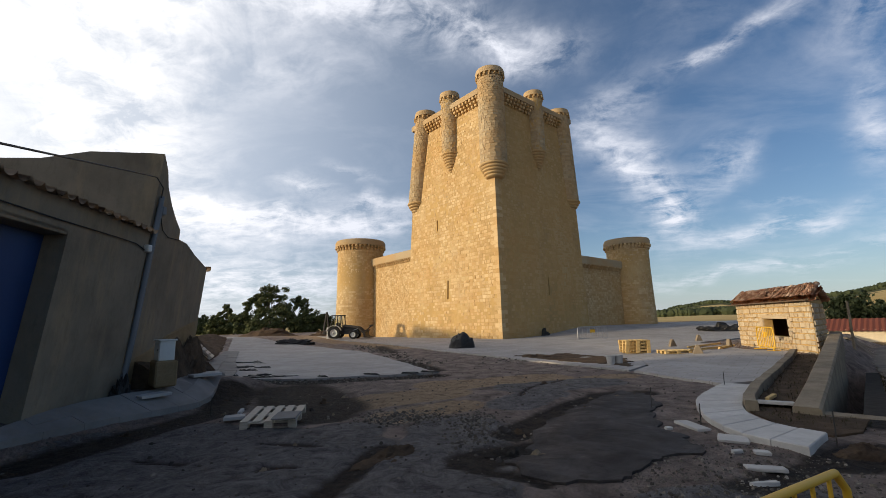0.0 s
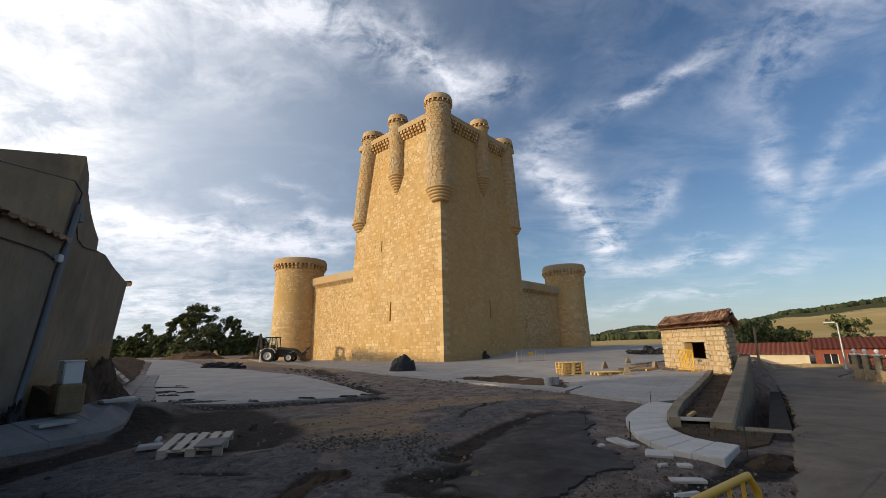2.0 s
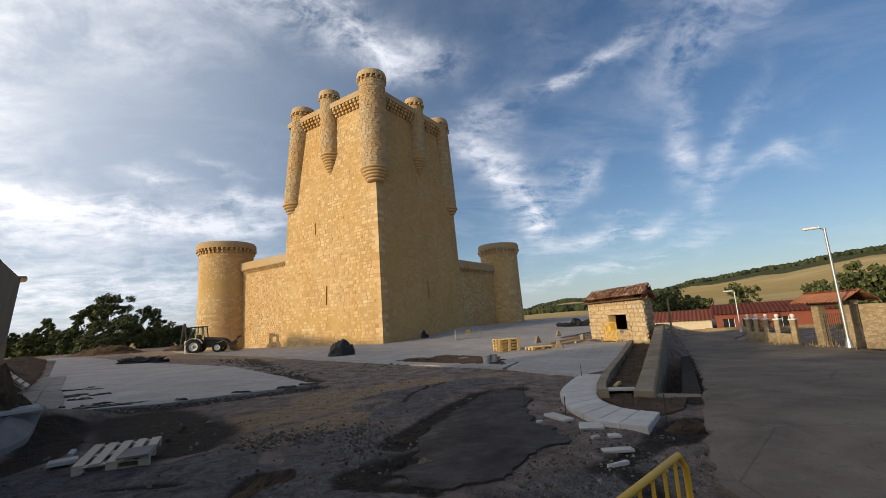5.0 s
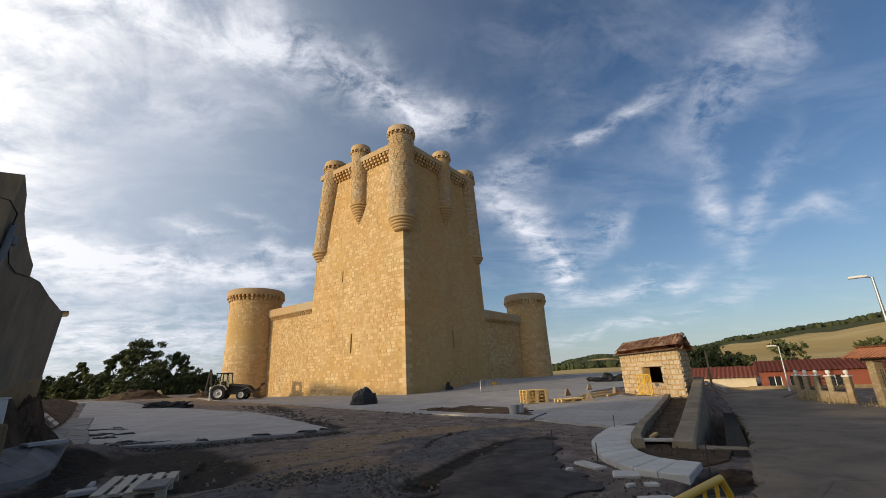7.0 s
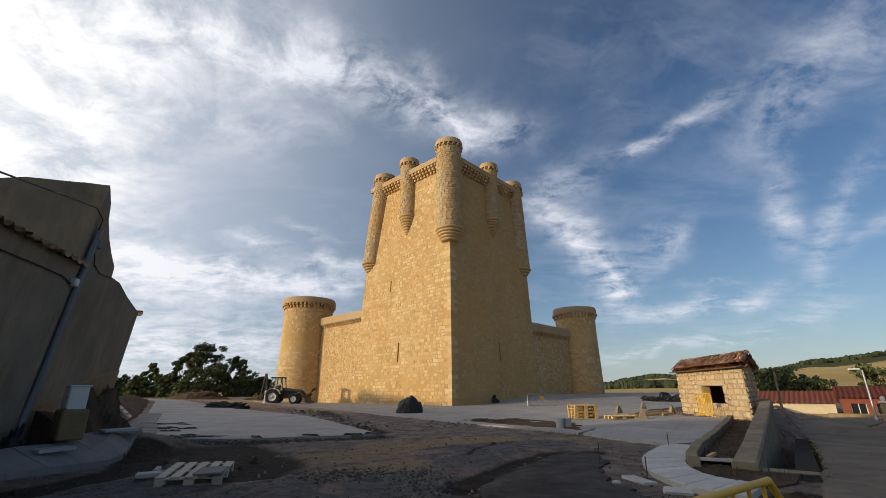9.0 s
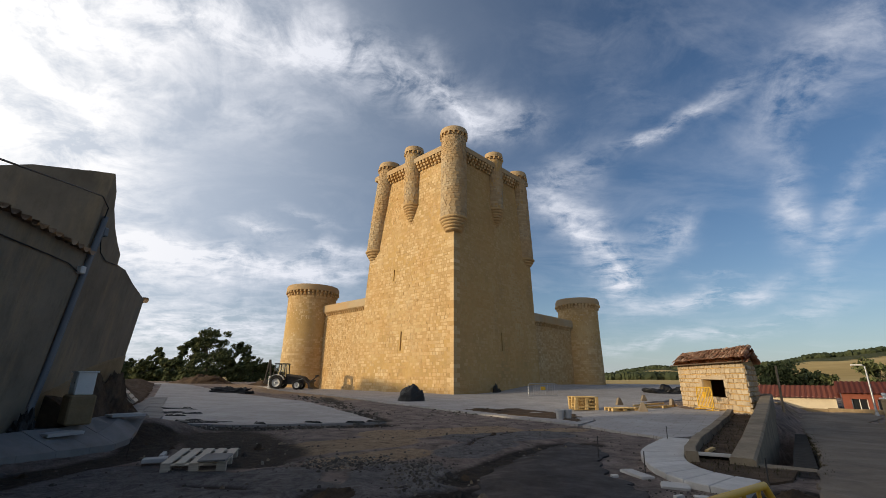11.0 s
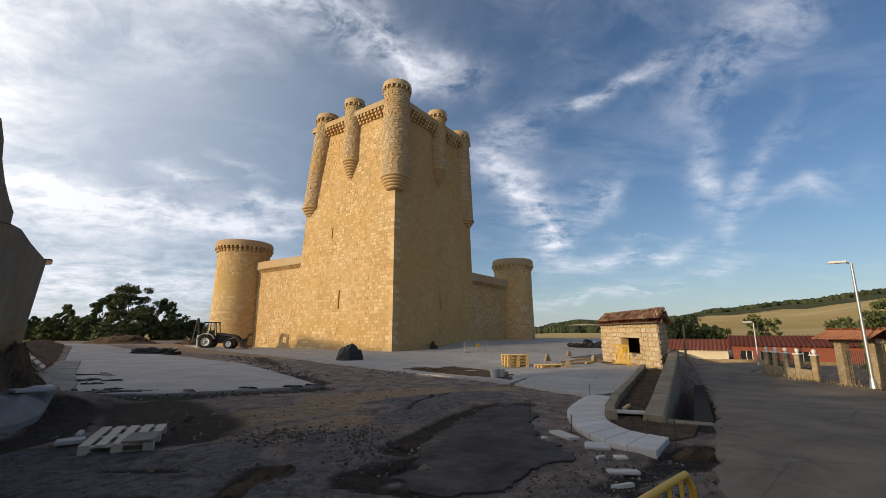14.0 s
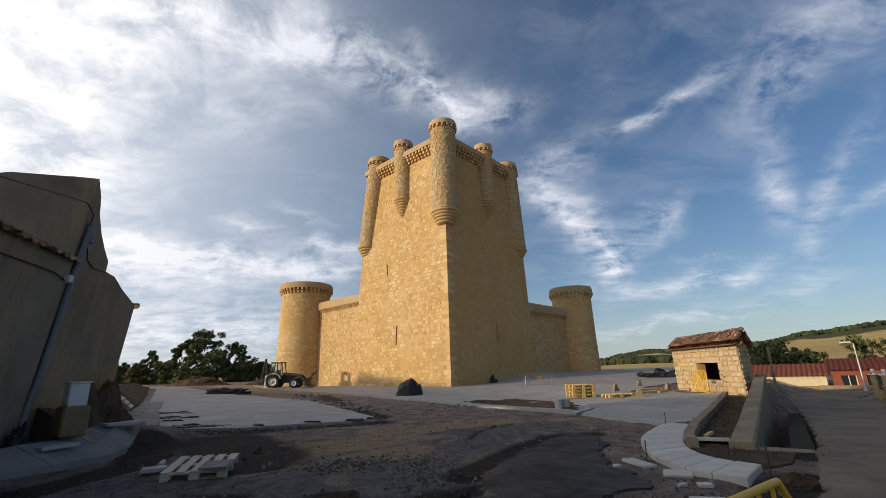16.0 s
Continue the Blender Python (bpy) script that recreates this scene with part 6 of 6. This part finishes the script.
for y in (-0.85, 0.85):
    bm = bmesh.new()
    for k in range(8):
        a0, a1 = radians(20 + k * 18), radians(38 + k * 18)
        vs = [bm.verts.new((-0.75 + 0.86 * math.cos(a), y + s * 0.24, 0.74 + 0.86 * math.sin(a))) for a, s in ((a0, -1), (a1, -1), (a1, 1), (a0, 1))]
        bm.faces.new(vs)
    bmesh.ops.remove_doubles(bm, verts=bm.verts, dist=0.002)
    bmesh.ops.solidify(bm, geom=bm.faces[:], thickness=0.04)
    part("mudguard", bm, WHITEPAINT, bl)
cabin = thing("cab", Matrix(), "", "")
cabin.parent = bl
posts = {(-1.25, -.7): (-1.05, -.62), (-1.25, .7): (-1.05, .62), (0.25, -.7): (0.05, -.62), (0.25, .7): (0.05, .62), (-0.45, -.74): (-0.42, -.64), (-0.45, .74): (-0.42, .64)}
for (x0, y0), (x1, y1) in posts.items():
    part("post", tube(bmesh.new(), (x0, y0, 1.25), (x1, y1, 2.75), 0.05, 6), BLACK, cabin)
bm = bmesh.new()
box(bm, 1.4, 1.45, 0.12, Matrix.Translation((-0.5, 0, 2.72)), 0.05)
part("roof", bm, BLACK, cabin)
bm = bmesh.new()
box(bm, 1.55, 1.4, 0.45, Matrix.Translation((-0.5, 0, 0.85)), 0.06)
part("lower_body", bm, BLACK, cabin)
for y in (-0.68, 0.68):
    bm = bmesh.new()
    box(bm, 1.3, 0.012, 1.4, Matrix.Translation((-0.5, y, 1.3)))
    part("window", bm, GLASS, cabin)
bm = bmesh.new()
box(bm, 0.45, 0.45, 0.7, Matrix.Translation((-0.55, 0, 1.25)), 0.06)
part("seat", bm, BLACK, cabin)
for y in (-0.55, 0.55):
    bm = bmesh.new()
    tube(bm, (0.3, y, 1.55), (2.1, y, 1.3), 0.13, 6)
    tube(bm, (2.1, y, 1.3), (2.9, y, 0.5), 0.13, 6)
    part("loader_arm", bm, STEELGREY, bl)
    part("ram", tube(bmesh.new(), (1.2, y, 0.9), (2.2, y, 1.25), 0.045, 6), ZINC, bl)
bm = bmesh.new()
prof = [(2.85, 0.15), (3.55, 0.08), (3.6, 0.12), (3.05, 0.35), (2.95, 0.75), (3.2, 1.0), (3.1, 1.05), (2.8, 0.8)]
lo = [bm.verts.new((x, -1.1, z)) for x, z in prof]
hi = [bm.verts.new((x, 1.1, z)) for x, z in prof]
for i in range(8):
    bm.faces.new((lo[i], hi[i], hi[(i + 1) % 8], lo[(i + 1) % 8]))
bm.faces.new(lo)
bm.faces.new(hi[::-1])
bmesh.ops.recalc_face_normals(bm, faces=bm.faces)
part("bucket", bm, STEELGREY, bl, "dusty front bucket")
bm = bmesh.new()
tube(bm, (3.0, -0.3, 0.95), (3.55, -0.3, 1.45), 0.07, 6)
box(bm, 0.35, 0.5, 0.2, pose(3.6, -0.3, 1.4, 0, -20, 0), 0.04)
part("fork", bm, STEELGREY, bl)
bm = bmesh.new()
tube(bm, (-1.6, 0, 0.7), (-1.95, 0, 3.2), 0.15, 6, 0.12)
part("boom", bm, STEELGREY, bl)
bm = bmesh.new()
tube(bm, (-1.95, 0, 3.25), (-2.3, 0, 1.0), 0.13, 6, 0.10)
box(bm, 0.4, 0.6, 0.5, pose(-2.2, 0, 0.6, 0, 15, 0), 0.05)
part("dipper", bm, STEELGREY, bl)
for y in (-0.85, 0.85):
    bm = bmesh.new()
    box(bm, 0.16, 0.16, 1.3, Matrix.Translation((-1.55, y, 0.12)), 0.02)
    box(bm, 0.36, 0.36, 0.08, Matrix.Translation((-1.55, y, 0.02)), 0.02)
    part("stabiliser", bm, WHITEPAINT, bl)

# ---------------- trees and woods ----------------


def tree(x, y, h, spreadr, seed, label, low=0.3, leaves=2600, size=0.34):
    r = random.Random(seed)
    t = thing("tree", pose(x, y, height(x, y) - 0.1), label, "tree", "trees by the castle")
    bm = bmesh.new()
    tube(bm, (0, 0, 0), (r.uniform(-.2, .2), 0, h * 0.45), 0.05 * h * 0.5, 8, 0.03 * h * 0.5)
    limbs = []
    for i in range(7):
        a, z0 = r.random() * 6.28, h * r.uniform(0.2, 0.45)
        e = Vector((math.cos(a) * spreadr * r.uniform(.4, .8), math.sin(a) * spreadr * r.uniform(.4, .8), h * r.uniform(0.5, 0.88)))
        tube(bm, (0, 0, z0), e, 0.03 * h * 0.4, 5, 0.01)
        limbs.append(e)
    part("trunk", bm, wood("bark", (0.05, 0.04, 0.03), (0.11, 0.09, 0.07)) if seed == 1 else bpy.data.materials["bark"], t)
    clumps = []
    for i in range(26):
        a, ph = r.random() * 6.28, r.uniform(-1.4 if low < 0.1 else -0.8, 1.45)
        k = r.uniform(0.4, 1.12)
        clumps.append((Vector((math.cos(a) * math.cos(ph) * spreadr * k, math.sin(a) * math.cos(ph) * spreadr * k, h * (low + (1 - low) * 0.5) + math.sin(ph) * h * (1 - low) * 0.46 * k)), r.uniform(0.35, 1.0) * spreadr * 0.32))
    clumps += [(e, spreadr * 0.3) for e in limbs]
    if low < 0.3:
        clumps += [(Vector((r.uniform(-1, 1) * spreadr, r.uniform(-.6, .6) * spreadr, r.uniform(0.05, 0.3) * min(h, 5))), spreadr * 0.36) for _ in range(9)]
    vs, fs = [], []
    for i in range(leaves):
        c, cr = r.choice(clumps)
        d = Vector((r.gauss(0, 1), r.gauss(0, 1), r.gauss(0, 1))).normalized() * cr * r.random() ** 0.4
        p = c + Vector((d.x, d.y, d.z * 0.75))
        n = Vector((r.gauss(0, 1), r.gauss(0, 1), r.gauss(0.4, 1))).normalized()
        u = n.orthogonal().normalized()
        v = n.cross(u)
        s = size * r.uniform(0.5, 1.2)
        k = len(vs)
        vs += [p - u * s, p - v * s * 0.5, p + u * s, p + v * s * 0.5]
        fs.append((k, k + 1, k + 2, k + 3))
    me = bpy.data.meshes.new("crown")
    me.from_pydata(vs, [], fs)
    me.materials.append(LEAF)
    ob = new("crown", me)
    ob.parent = t
    return t


def at(az, d):
    return d * math.sin(radians(az)), d * math.cos(radians(az))


for i, (az, d, h, s, low) in enumerate(((-29.3, 92, 9.6, 3.4, 0.2), (-31.2, 95, 8.2, 2.4, 0.25), (-26.2, 94, 7.2, 2.8, 0.15), (-34.3, 96, 6.0, 1.7, 0.25), (-32.9, 90, 4.0, 2.6, 0.0), (-27.8, 88, 5.4, 3.0, 0.0), (-24.4, 90, 4.6, 2.4, 0.0),
                                        (-36.4, 100, 4.2, 2.6, 0.0), (-30.4, 86, 4.4, 2.8, 0.0), (-38.5, 102, 4.6, 3.0, 0.0), (-41, 100, 5.0, 3.4, 0.0), (-22.8, 95, 3.8, 2.4, 0.0), (-35.3, 92, 3.2, 2.2, 0.0), (-25.6, 88, 3.8, 2.4, 0.0))):
    x, y = at(az, d)
    tree(x, y, h, s, i + 1, "dark green bushy tree behind the building site", low, 4200 if h > 7 else 3000, 0.27)
for i, (az, d, h, s) in enumerate(((34.2, 72, 3.2, 2.6), (36.0, 74, 3.6, 2.8), (38.0, 76, 3.0, 2.4), (42.6, 78, 4.2, 2.4), (49.4, 66, 4.2, 2.4), (51.2, 40, 4.0, 1.2), (52.4, 40, 4.4, 1.2), (53.6, 40, 4.0, 1.3), (55.0, 41, 4.2, 1.4))):
    x, y = at(az, d)
    tree(x, y, h, s, i + 40, "dark green tree behind the low red houses", 0.05, 1700, 0.28)
# far hedge along the fields and pine wood on the ridge
verts, faces = [], []


def lump(x, y, z, r, h):
    k = len(verts)
    a0 = rng.random() * 6.28
    for zz, rr in ((0, .8), (0.45, 1.0), (0.8, 0.62)):
        for i in range(6):
            a = a0 + i * 1.047
            f = rr * rng.uniform(0.75, 1.2)
            verts.append((x + r * f * math.cos(a), y + r * f * math.sin(a), z + h * zz * rng.uniform(.9, 1.1)))
    verts.append((x, y, z + h))
    for lvl in (0, 6):
        for i in range(6):
            j = (i + 1) % 6
            faces.append((k + lvl + i, k + lvl + j, k + lvl + 6 + j, k + lvl + 6 + i))
    for i in range(6):
        faces.append((k + 12 + i, k + 12 + (i + 1) % 6, k + 18))


for _ in range(2600):
    az = rng.uniform(19.5, 68)
    d = 1150 + rng.uniform(-130, 40) * min(1.0, (az - 18) / 14)
    x, y = at(az, d)
    lump(x, y, height(x, y) - 0.5, rng.uniform(4, 8), rng.uniform(6, 11))
for _ in range(420):
    az = rng.uniform(18.5, 27.5)
    x, y = at(az, rng.uniform(300, 340))
    lump(x, y, height(x, y) - 0.3, rng.uniform(2, 4), rng.uniform(3, 5.5))
for _ in range(500):
    az = rng.uniform(-60, -18)
    x, y = at(az, rng.uniform(380, 520))
    lump(x, y, height(x, y) - 0.3, rng.uniform(3, 6), rng.uniform(3, 6))
me = bpy.data.meshes.new("woods")
me.from_pydata(verts, [], faces)
me.materials.append(PINE)
tagged(new("woods", me), "dark pine wood and hedges on the far ridge", "woods", kind="stuff")

# ---------------- across the road: fence, gate, houses, lamp ----------------
PILLARS = [(22.0, 23.75), (21.7, 22.85), (21.4, 21.9), (21.1, 20.9), (20.7, 19.6)]
for i, (x, y) in enumerate(PILLARS):
    z = -0.62
    p = thing("gate_pillar", pose(x, y, z, 0, 0, 15), "rough stone fence pillar with a white ball finial", "pillar", "pillars of the garden fence")
    bm = bmesh.new()
    box(bm, 0.26, 0.26, 1.25, None, 0.03)
    part("shaft", bm, STONE_FENCE, p)
    bm = bmesh.new()
    box(bm, 0.33, 0.33, 0.07, Matrix.Translation((0, 0, 1.25)), 0.02)
    part("cap", bm, WHITEPAINT, p)
    part("ball", lathe(bmesh.new(), [(0.05, 1.32), (0.05, 1.36), (0.085, 1.40), (0.105, 1.47), (0.085, 1.54), (0.02, 1.57)], 16), WHITEPAINT, p, smooth=True)
for (x0, y0), (x1, y1) in zip(PILLARS, PILLARS[1:]):
    a, b = Vector((x0, y0, -0.62)), Vector((x1, y1, -0.62))
    d = b - a
    ang = math.degrees(math.atan2(d.y, d.x))
    c = (a + b) / 2
    f = thing("garden_fence", pose(c.x, c.y, c.z, 0, 0, ang), "low rubble wall with black iron railings", "fence", "fence panels")
    bm = bmesh.new()
    box(bm, d.length - 0.38, 0.28, 0.55, None, 0.02)
    part("low_wall", bm, STONE_FENCE, f)
    for zz in (0.68, 1.32):
        bm = bmesh.new()
        box(bm, d.length - 0.38, 0.03, 0.03, Matrix.Translation((0, 0, zz * 0.86)))
        part("rail", bm, IRON, f)
    n = int(d.length / 0.13)
    for i in range(n):
        x = -d.length / 2 + 0.25 + (d.length - 0.5) * i / (n - 1)
        part("bar", tube(bmesh.new(), (x, 0, 0.5), (x, 0, 1.25), 0.011, 5, 0.008), IRON, f)
gate = thing("gatehouse", pose(20.75, 17.55, -0.6, 0, 0, -96) @ Matrix.Diagonal((0.84, 0.84, 0.9, 1)), "stone gateway with a red clay tile canopy and iron gate", "gateway")
for x in (-0.9, 0.95):
    bm = bmesh.new()
    box(bm, 0.45, 0.5, 2.1, Matrix.Translation((x, 0, 0)), 0.03)
    part("post", bm, STONE_FENCE, gate)
bm = bmesh.new()
box(bm, 2.7, 0.45, 0.22, Matrix.Translation((-0.05, 0, 2.1)), 0.02)
part("beam", bm, STONE_FENCE, gate)
bm = lathe(bmesh.new(), [(0.11, 0), (0.09, 0.5)], 8, Matrix.Rotation(radians(-90), 4, "X"), 0, 180)
bmesh.ops.solidify(bm, geom=bm.faces[:], thickness=0.018)
red_tile = mesh_of(bm, "tile", TILE_RED, True)
for sgn in (1, -1):
    for i in range(2, 16):
        for k in range(3):
            piece("tile", red_tile, gate, Matrix.Translation((-1.95 + i * 0.235, -sgn * (1.05 - 0.38 * k), 2.34 + 0.17 * k)) @ Matrix.Rotation(0 if sgn == 1 else math.pi, 4, "Z") @ Matrix.Rotation(radians(22), 4, "X"))
bm = bmesh.new()
bm.faces.new([bm.verts.new(p) for p in ((-1.6, -1.05, 2.3), (1.75, -1.05, 2.3), (1.75, 0, 2.8), (-1.6, 0, 2.8))])
bm.faces.new([bm.verts.new(p) for p in ((-1.6, 0, 2.8), (1.75, 0, 2.8), (1.75, 1.05, 2.3), (-1.6, 1.05, 2.3))])
part("roof", bm, TILE_RED, gate)
for i in range(13):
    x = -0.78 + i * 0.125
    part("gate_bar", tube(bmesh.new(), (x, 0, 0.05), (x, 0, 1.7), 0.014, 5), IRON, gate)
bm = bmesh.new()
box(bm, 6.0, 0.35, 1.9, pose(20.6, 13.2, -0.6, 0, 0, -90), 0.03)
solo("garden_wall", bm, STONE_FENCE, "rough stone garden wall beyond the gateway", "garden wall")
# dry weeds along the fence foot
verts, faces = [], []
for _ in range(330):
    t = rng.random() * 4
    i = min(int(t), 3)
    p = Vector(PILLARS[i]).lerp(Vector(PILLARS[i + 1]), t - i) + Vector((-0.35 + rng.gauss(0, .18), rng.gauss(0, .2)))
    if rng.random() < 0.45:
        p = Vector((20.3, 18.3)) + Vector((rng.gauss(-.2, .3), rng.gauss(.2, 1.3)))
    z = height(*p)
    k = len(verts)
    h, a = rng.uniform(.08, .38), rng.random() * 6.28
    verts += [(p.x, p.y, z), (p.x + .03 * math.cos(a), p.y + .03 * math.sin(a), z), (p.x + .25 * h * math.cos(a + 1), p.y + .25 * h * math.sin(a + 1), z + h)]
    faces.append((k, k + 1, k + 2))
me = bpy.data.meshes.new("dry_weeds")
me.from_pydata(verts, [], faces)
me.materials.append(DRY)
tagged(new("dry_weeds", me), "dry yellow weeds along the fence foot", "weeds", kind="stuff")


def street_lamp(x, y, z0, tall, arm, turn, label):
    l = thing("street_lamp", pose(x, y, z0, 0, 0, turn), label, "street lamp", "street lamps")
    part("pole", tube(bmesh.new(), (0, 0, 0), (0, 0, tall), 0.075, 10, 0.045), ZINC, l, smooth=True)
    part("arm", tube(bmesh.new(), (0, 0, tall - 0.03), (-arm * 0.5, 0, tall + 0.06), 0.03, 8), ZINC, l)
    bm = bmesh.new()
    box(bm, 0.62, 0.22, 0.1, Matrix.Translation((-arm, 0, tall + 0.02)), 0.03)
    part("lamp_head", bm, WHITEPAINT, l)
    part("base_plate", lathe(bmesh.new(), [(0.14, 0), (0.14, 0.05), (0.09, 0.4)], 12), ZINC, l)


street_lamp(19.6, 16.2, -0.5, 5.2, 0.45, -40, "tall grey steel street lamp by the gateway")
street_lamp(27.4, 30.4, -0.8, 3.3, 0.4, -40, "grey steel street lamp beside the low houses")
bm = tube(bmesh.new(), (0, 0, -1.2), (0.05, 0, 2.2), 0.06, 8, 0.05)
solo("pole", bm, CONCRETE, "thin grey post behind the stone hut", "post", m=pose(16.0, 22.6, 0))


def low_house(a, b, depth, zb, ze, zr, wall, roof, windows, label):
    """A long one-storey house from a to b, its front to the road."""
    a, b = Vector((*a, 0)), Vector((*b, 0))
    d = (b - a).normalized()
    n = Vector((-d.y, d.x, 0))
    if n.y < 0:
        n = -n
    Lh = (b - a).length
    h = thing("house", Matrix(), label, "house", "low houses across the road")
    P = lambda u, z: a + d * u + Vector((0, 0, z))
    part("wall", holed(bmesh.new(), P, [0, Lh], [zb, ze], windows, 0.2, n), wall, h)
    for u in (0, Lh):
        bm = bmesh.new()
        bm.faces.new([bm.verts.new(a + d * u + n * o + Vector((0, 0, z))) for o, z in ((0, zb), (depth, zb), (depth, ze), (depth / 2, zr), (0, ze))])
        part("gable_wall", bm, wall, h)
    for u0, u1, z0, z1 in windows:
        w = part("window", box(bmesh.new(), u1 - u0, 0.03, z1 - z0, Matrix.Translation(P((u0 + u1) / 2, z0) + n * 0.17) @ Matrix.Rotation(math.atan2(d.y, d.x), 4, "Z")), PANE, h)
        bm = bmesh.new()
        for k in (-1, 0, 1):
            box(bm, 0.05, 0.05, z1 - z0, Matrix.Translation(P((u0 + u1) / 2 + k * (u1 - u0 - .05) / 2, z0) + n * 0.13) @ Matrix.Rotation(math.atan2(d.y, d.x), 4, "Z"))
        part("frame", bm, WHITEPAINT, w)
    bm = bmesh.new()
    o = 0.35
    ev = [a - d * .3 - n * o + Vector((0, 0, ze - 0.1)), b + d * .3 - n * o + Vector((0, 0, ze - 0.1)), b + d * .3 + n * depth / 2 + Vector((0, 0, zr)), a - d * .3 + n * depth / 2 + Vector((0, 0, zr))]
    rib = int(Lh / 0.3)
    lowr, upr = [], []
    for i in range(rib * 2 + 1):
        t = i / (rib * 2)
        bump = 0.05 if i % 2 else 0.0
        lowr.append(bm.verts.new(ev[0].lerp(ev[1], t) + Vector((0, 0, bump))))
        upr.append(bm.verts.new(ev[3].lerp(ev[2], t) + Vector((0, 0, bump))))
    for i in range(rib * 2):
        bm.faces.new((lowr[i], lowr[i + 1], upr[i + 1], upr[i]))
    part("roof", bm, roof, h)
    bm = bmesh.new()
    bm.faces.new([bm.verts.new(p) for p in (ev[3], ev[2], b + d * .3 + n * (depth + o) + Vector((0, 0, ze - .1)), a - d * .3 + n * (depth + o) + Vector((0, 0, ze - .1)))])
    part("roof", bm, roof, h)
    return h


ROOF_DARK = tile_material("dark_red_roofing", (0.10, 0.030, 0.020), (0.15, 0.042, 0.027), (0.20, 0.065, 0.042))
low_house((22.5, 41.0), (29.3, 35.6), 7, -2.2, 0.35, 1.15, CREAM, ROOF_DARK, [(1.2, 2.2, -0.75, -0.1), (4.3, 5.3, -0.75, -0.1)], "long low cream house with a dark red roof")
low_house((29.6, 35.4), (36.5, 29.6), 7, -2.2, 0.75, 1.5, REDWALL, ROOF_DARK, [(0.5, 1.4, -0.75, 0.25), (1.9, 2.8, -0.75, 0.25), (4.3, 5.2, -0.75, 0.25)], "low red-brown house with a dark red roof")
bm = bmesh.new()
for i in range(9):
    a, b = Vector((19.6, 38.6)).lerp(Vector((32.0, 28.6)), i / 9), Vector((19.6, 38.6)).lerp(Vector((32.0, 28.6)), (i + 1) / 9)
    box(bm, (b - a).length + 0.02, 0.3, 1.05 + rng.uniform(-.05, .05), Matrix.Translation((*((a + b) / 2), -1.4)) @ Matrix.Rotation(math.atan2(b.y - a.y, b.x - a.x), 4, "Z"), 0.04)
solo("boundary_wall", bm, ADOBE, "low weathered earth-coloured wall at the road's end", "low wall")
bm = bmesh.new()
box(bm, 13, 0.3, 0.5, pose(26.6, 33.0, -1.3, 0, 0, -30), 0.03)
solo("garden_wall", bm, STONE_FENCE, "low rubble garden wall before the low houses", "garden wall")
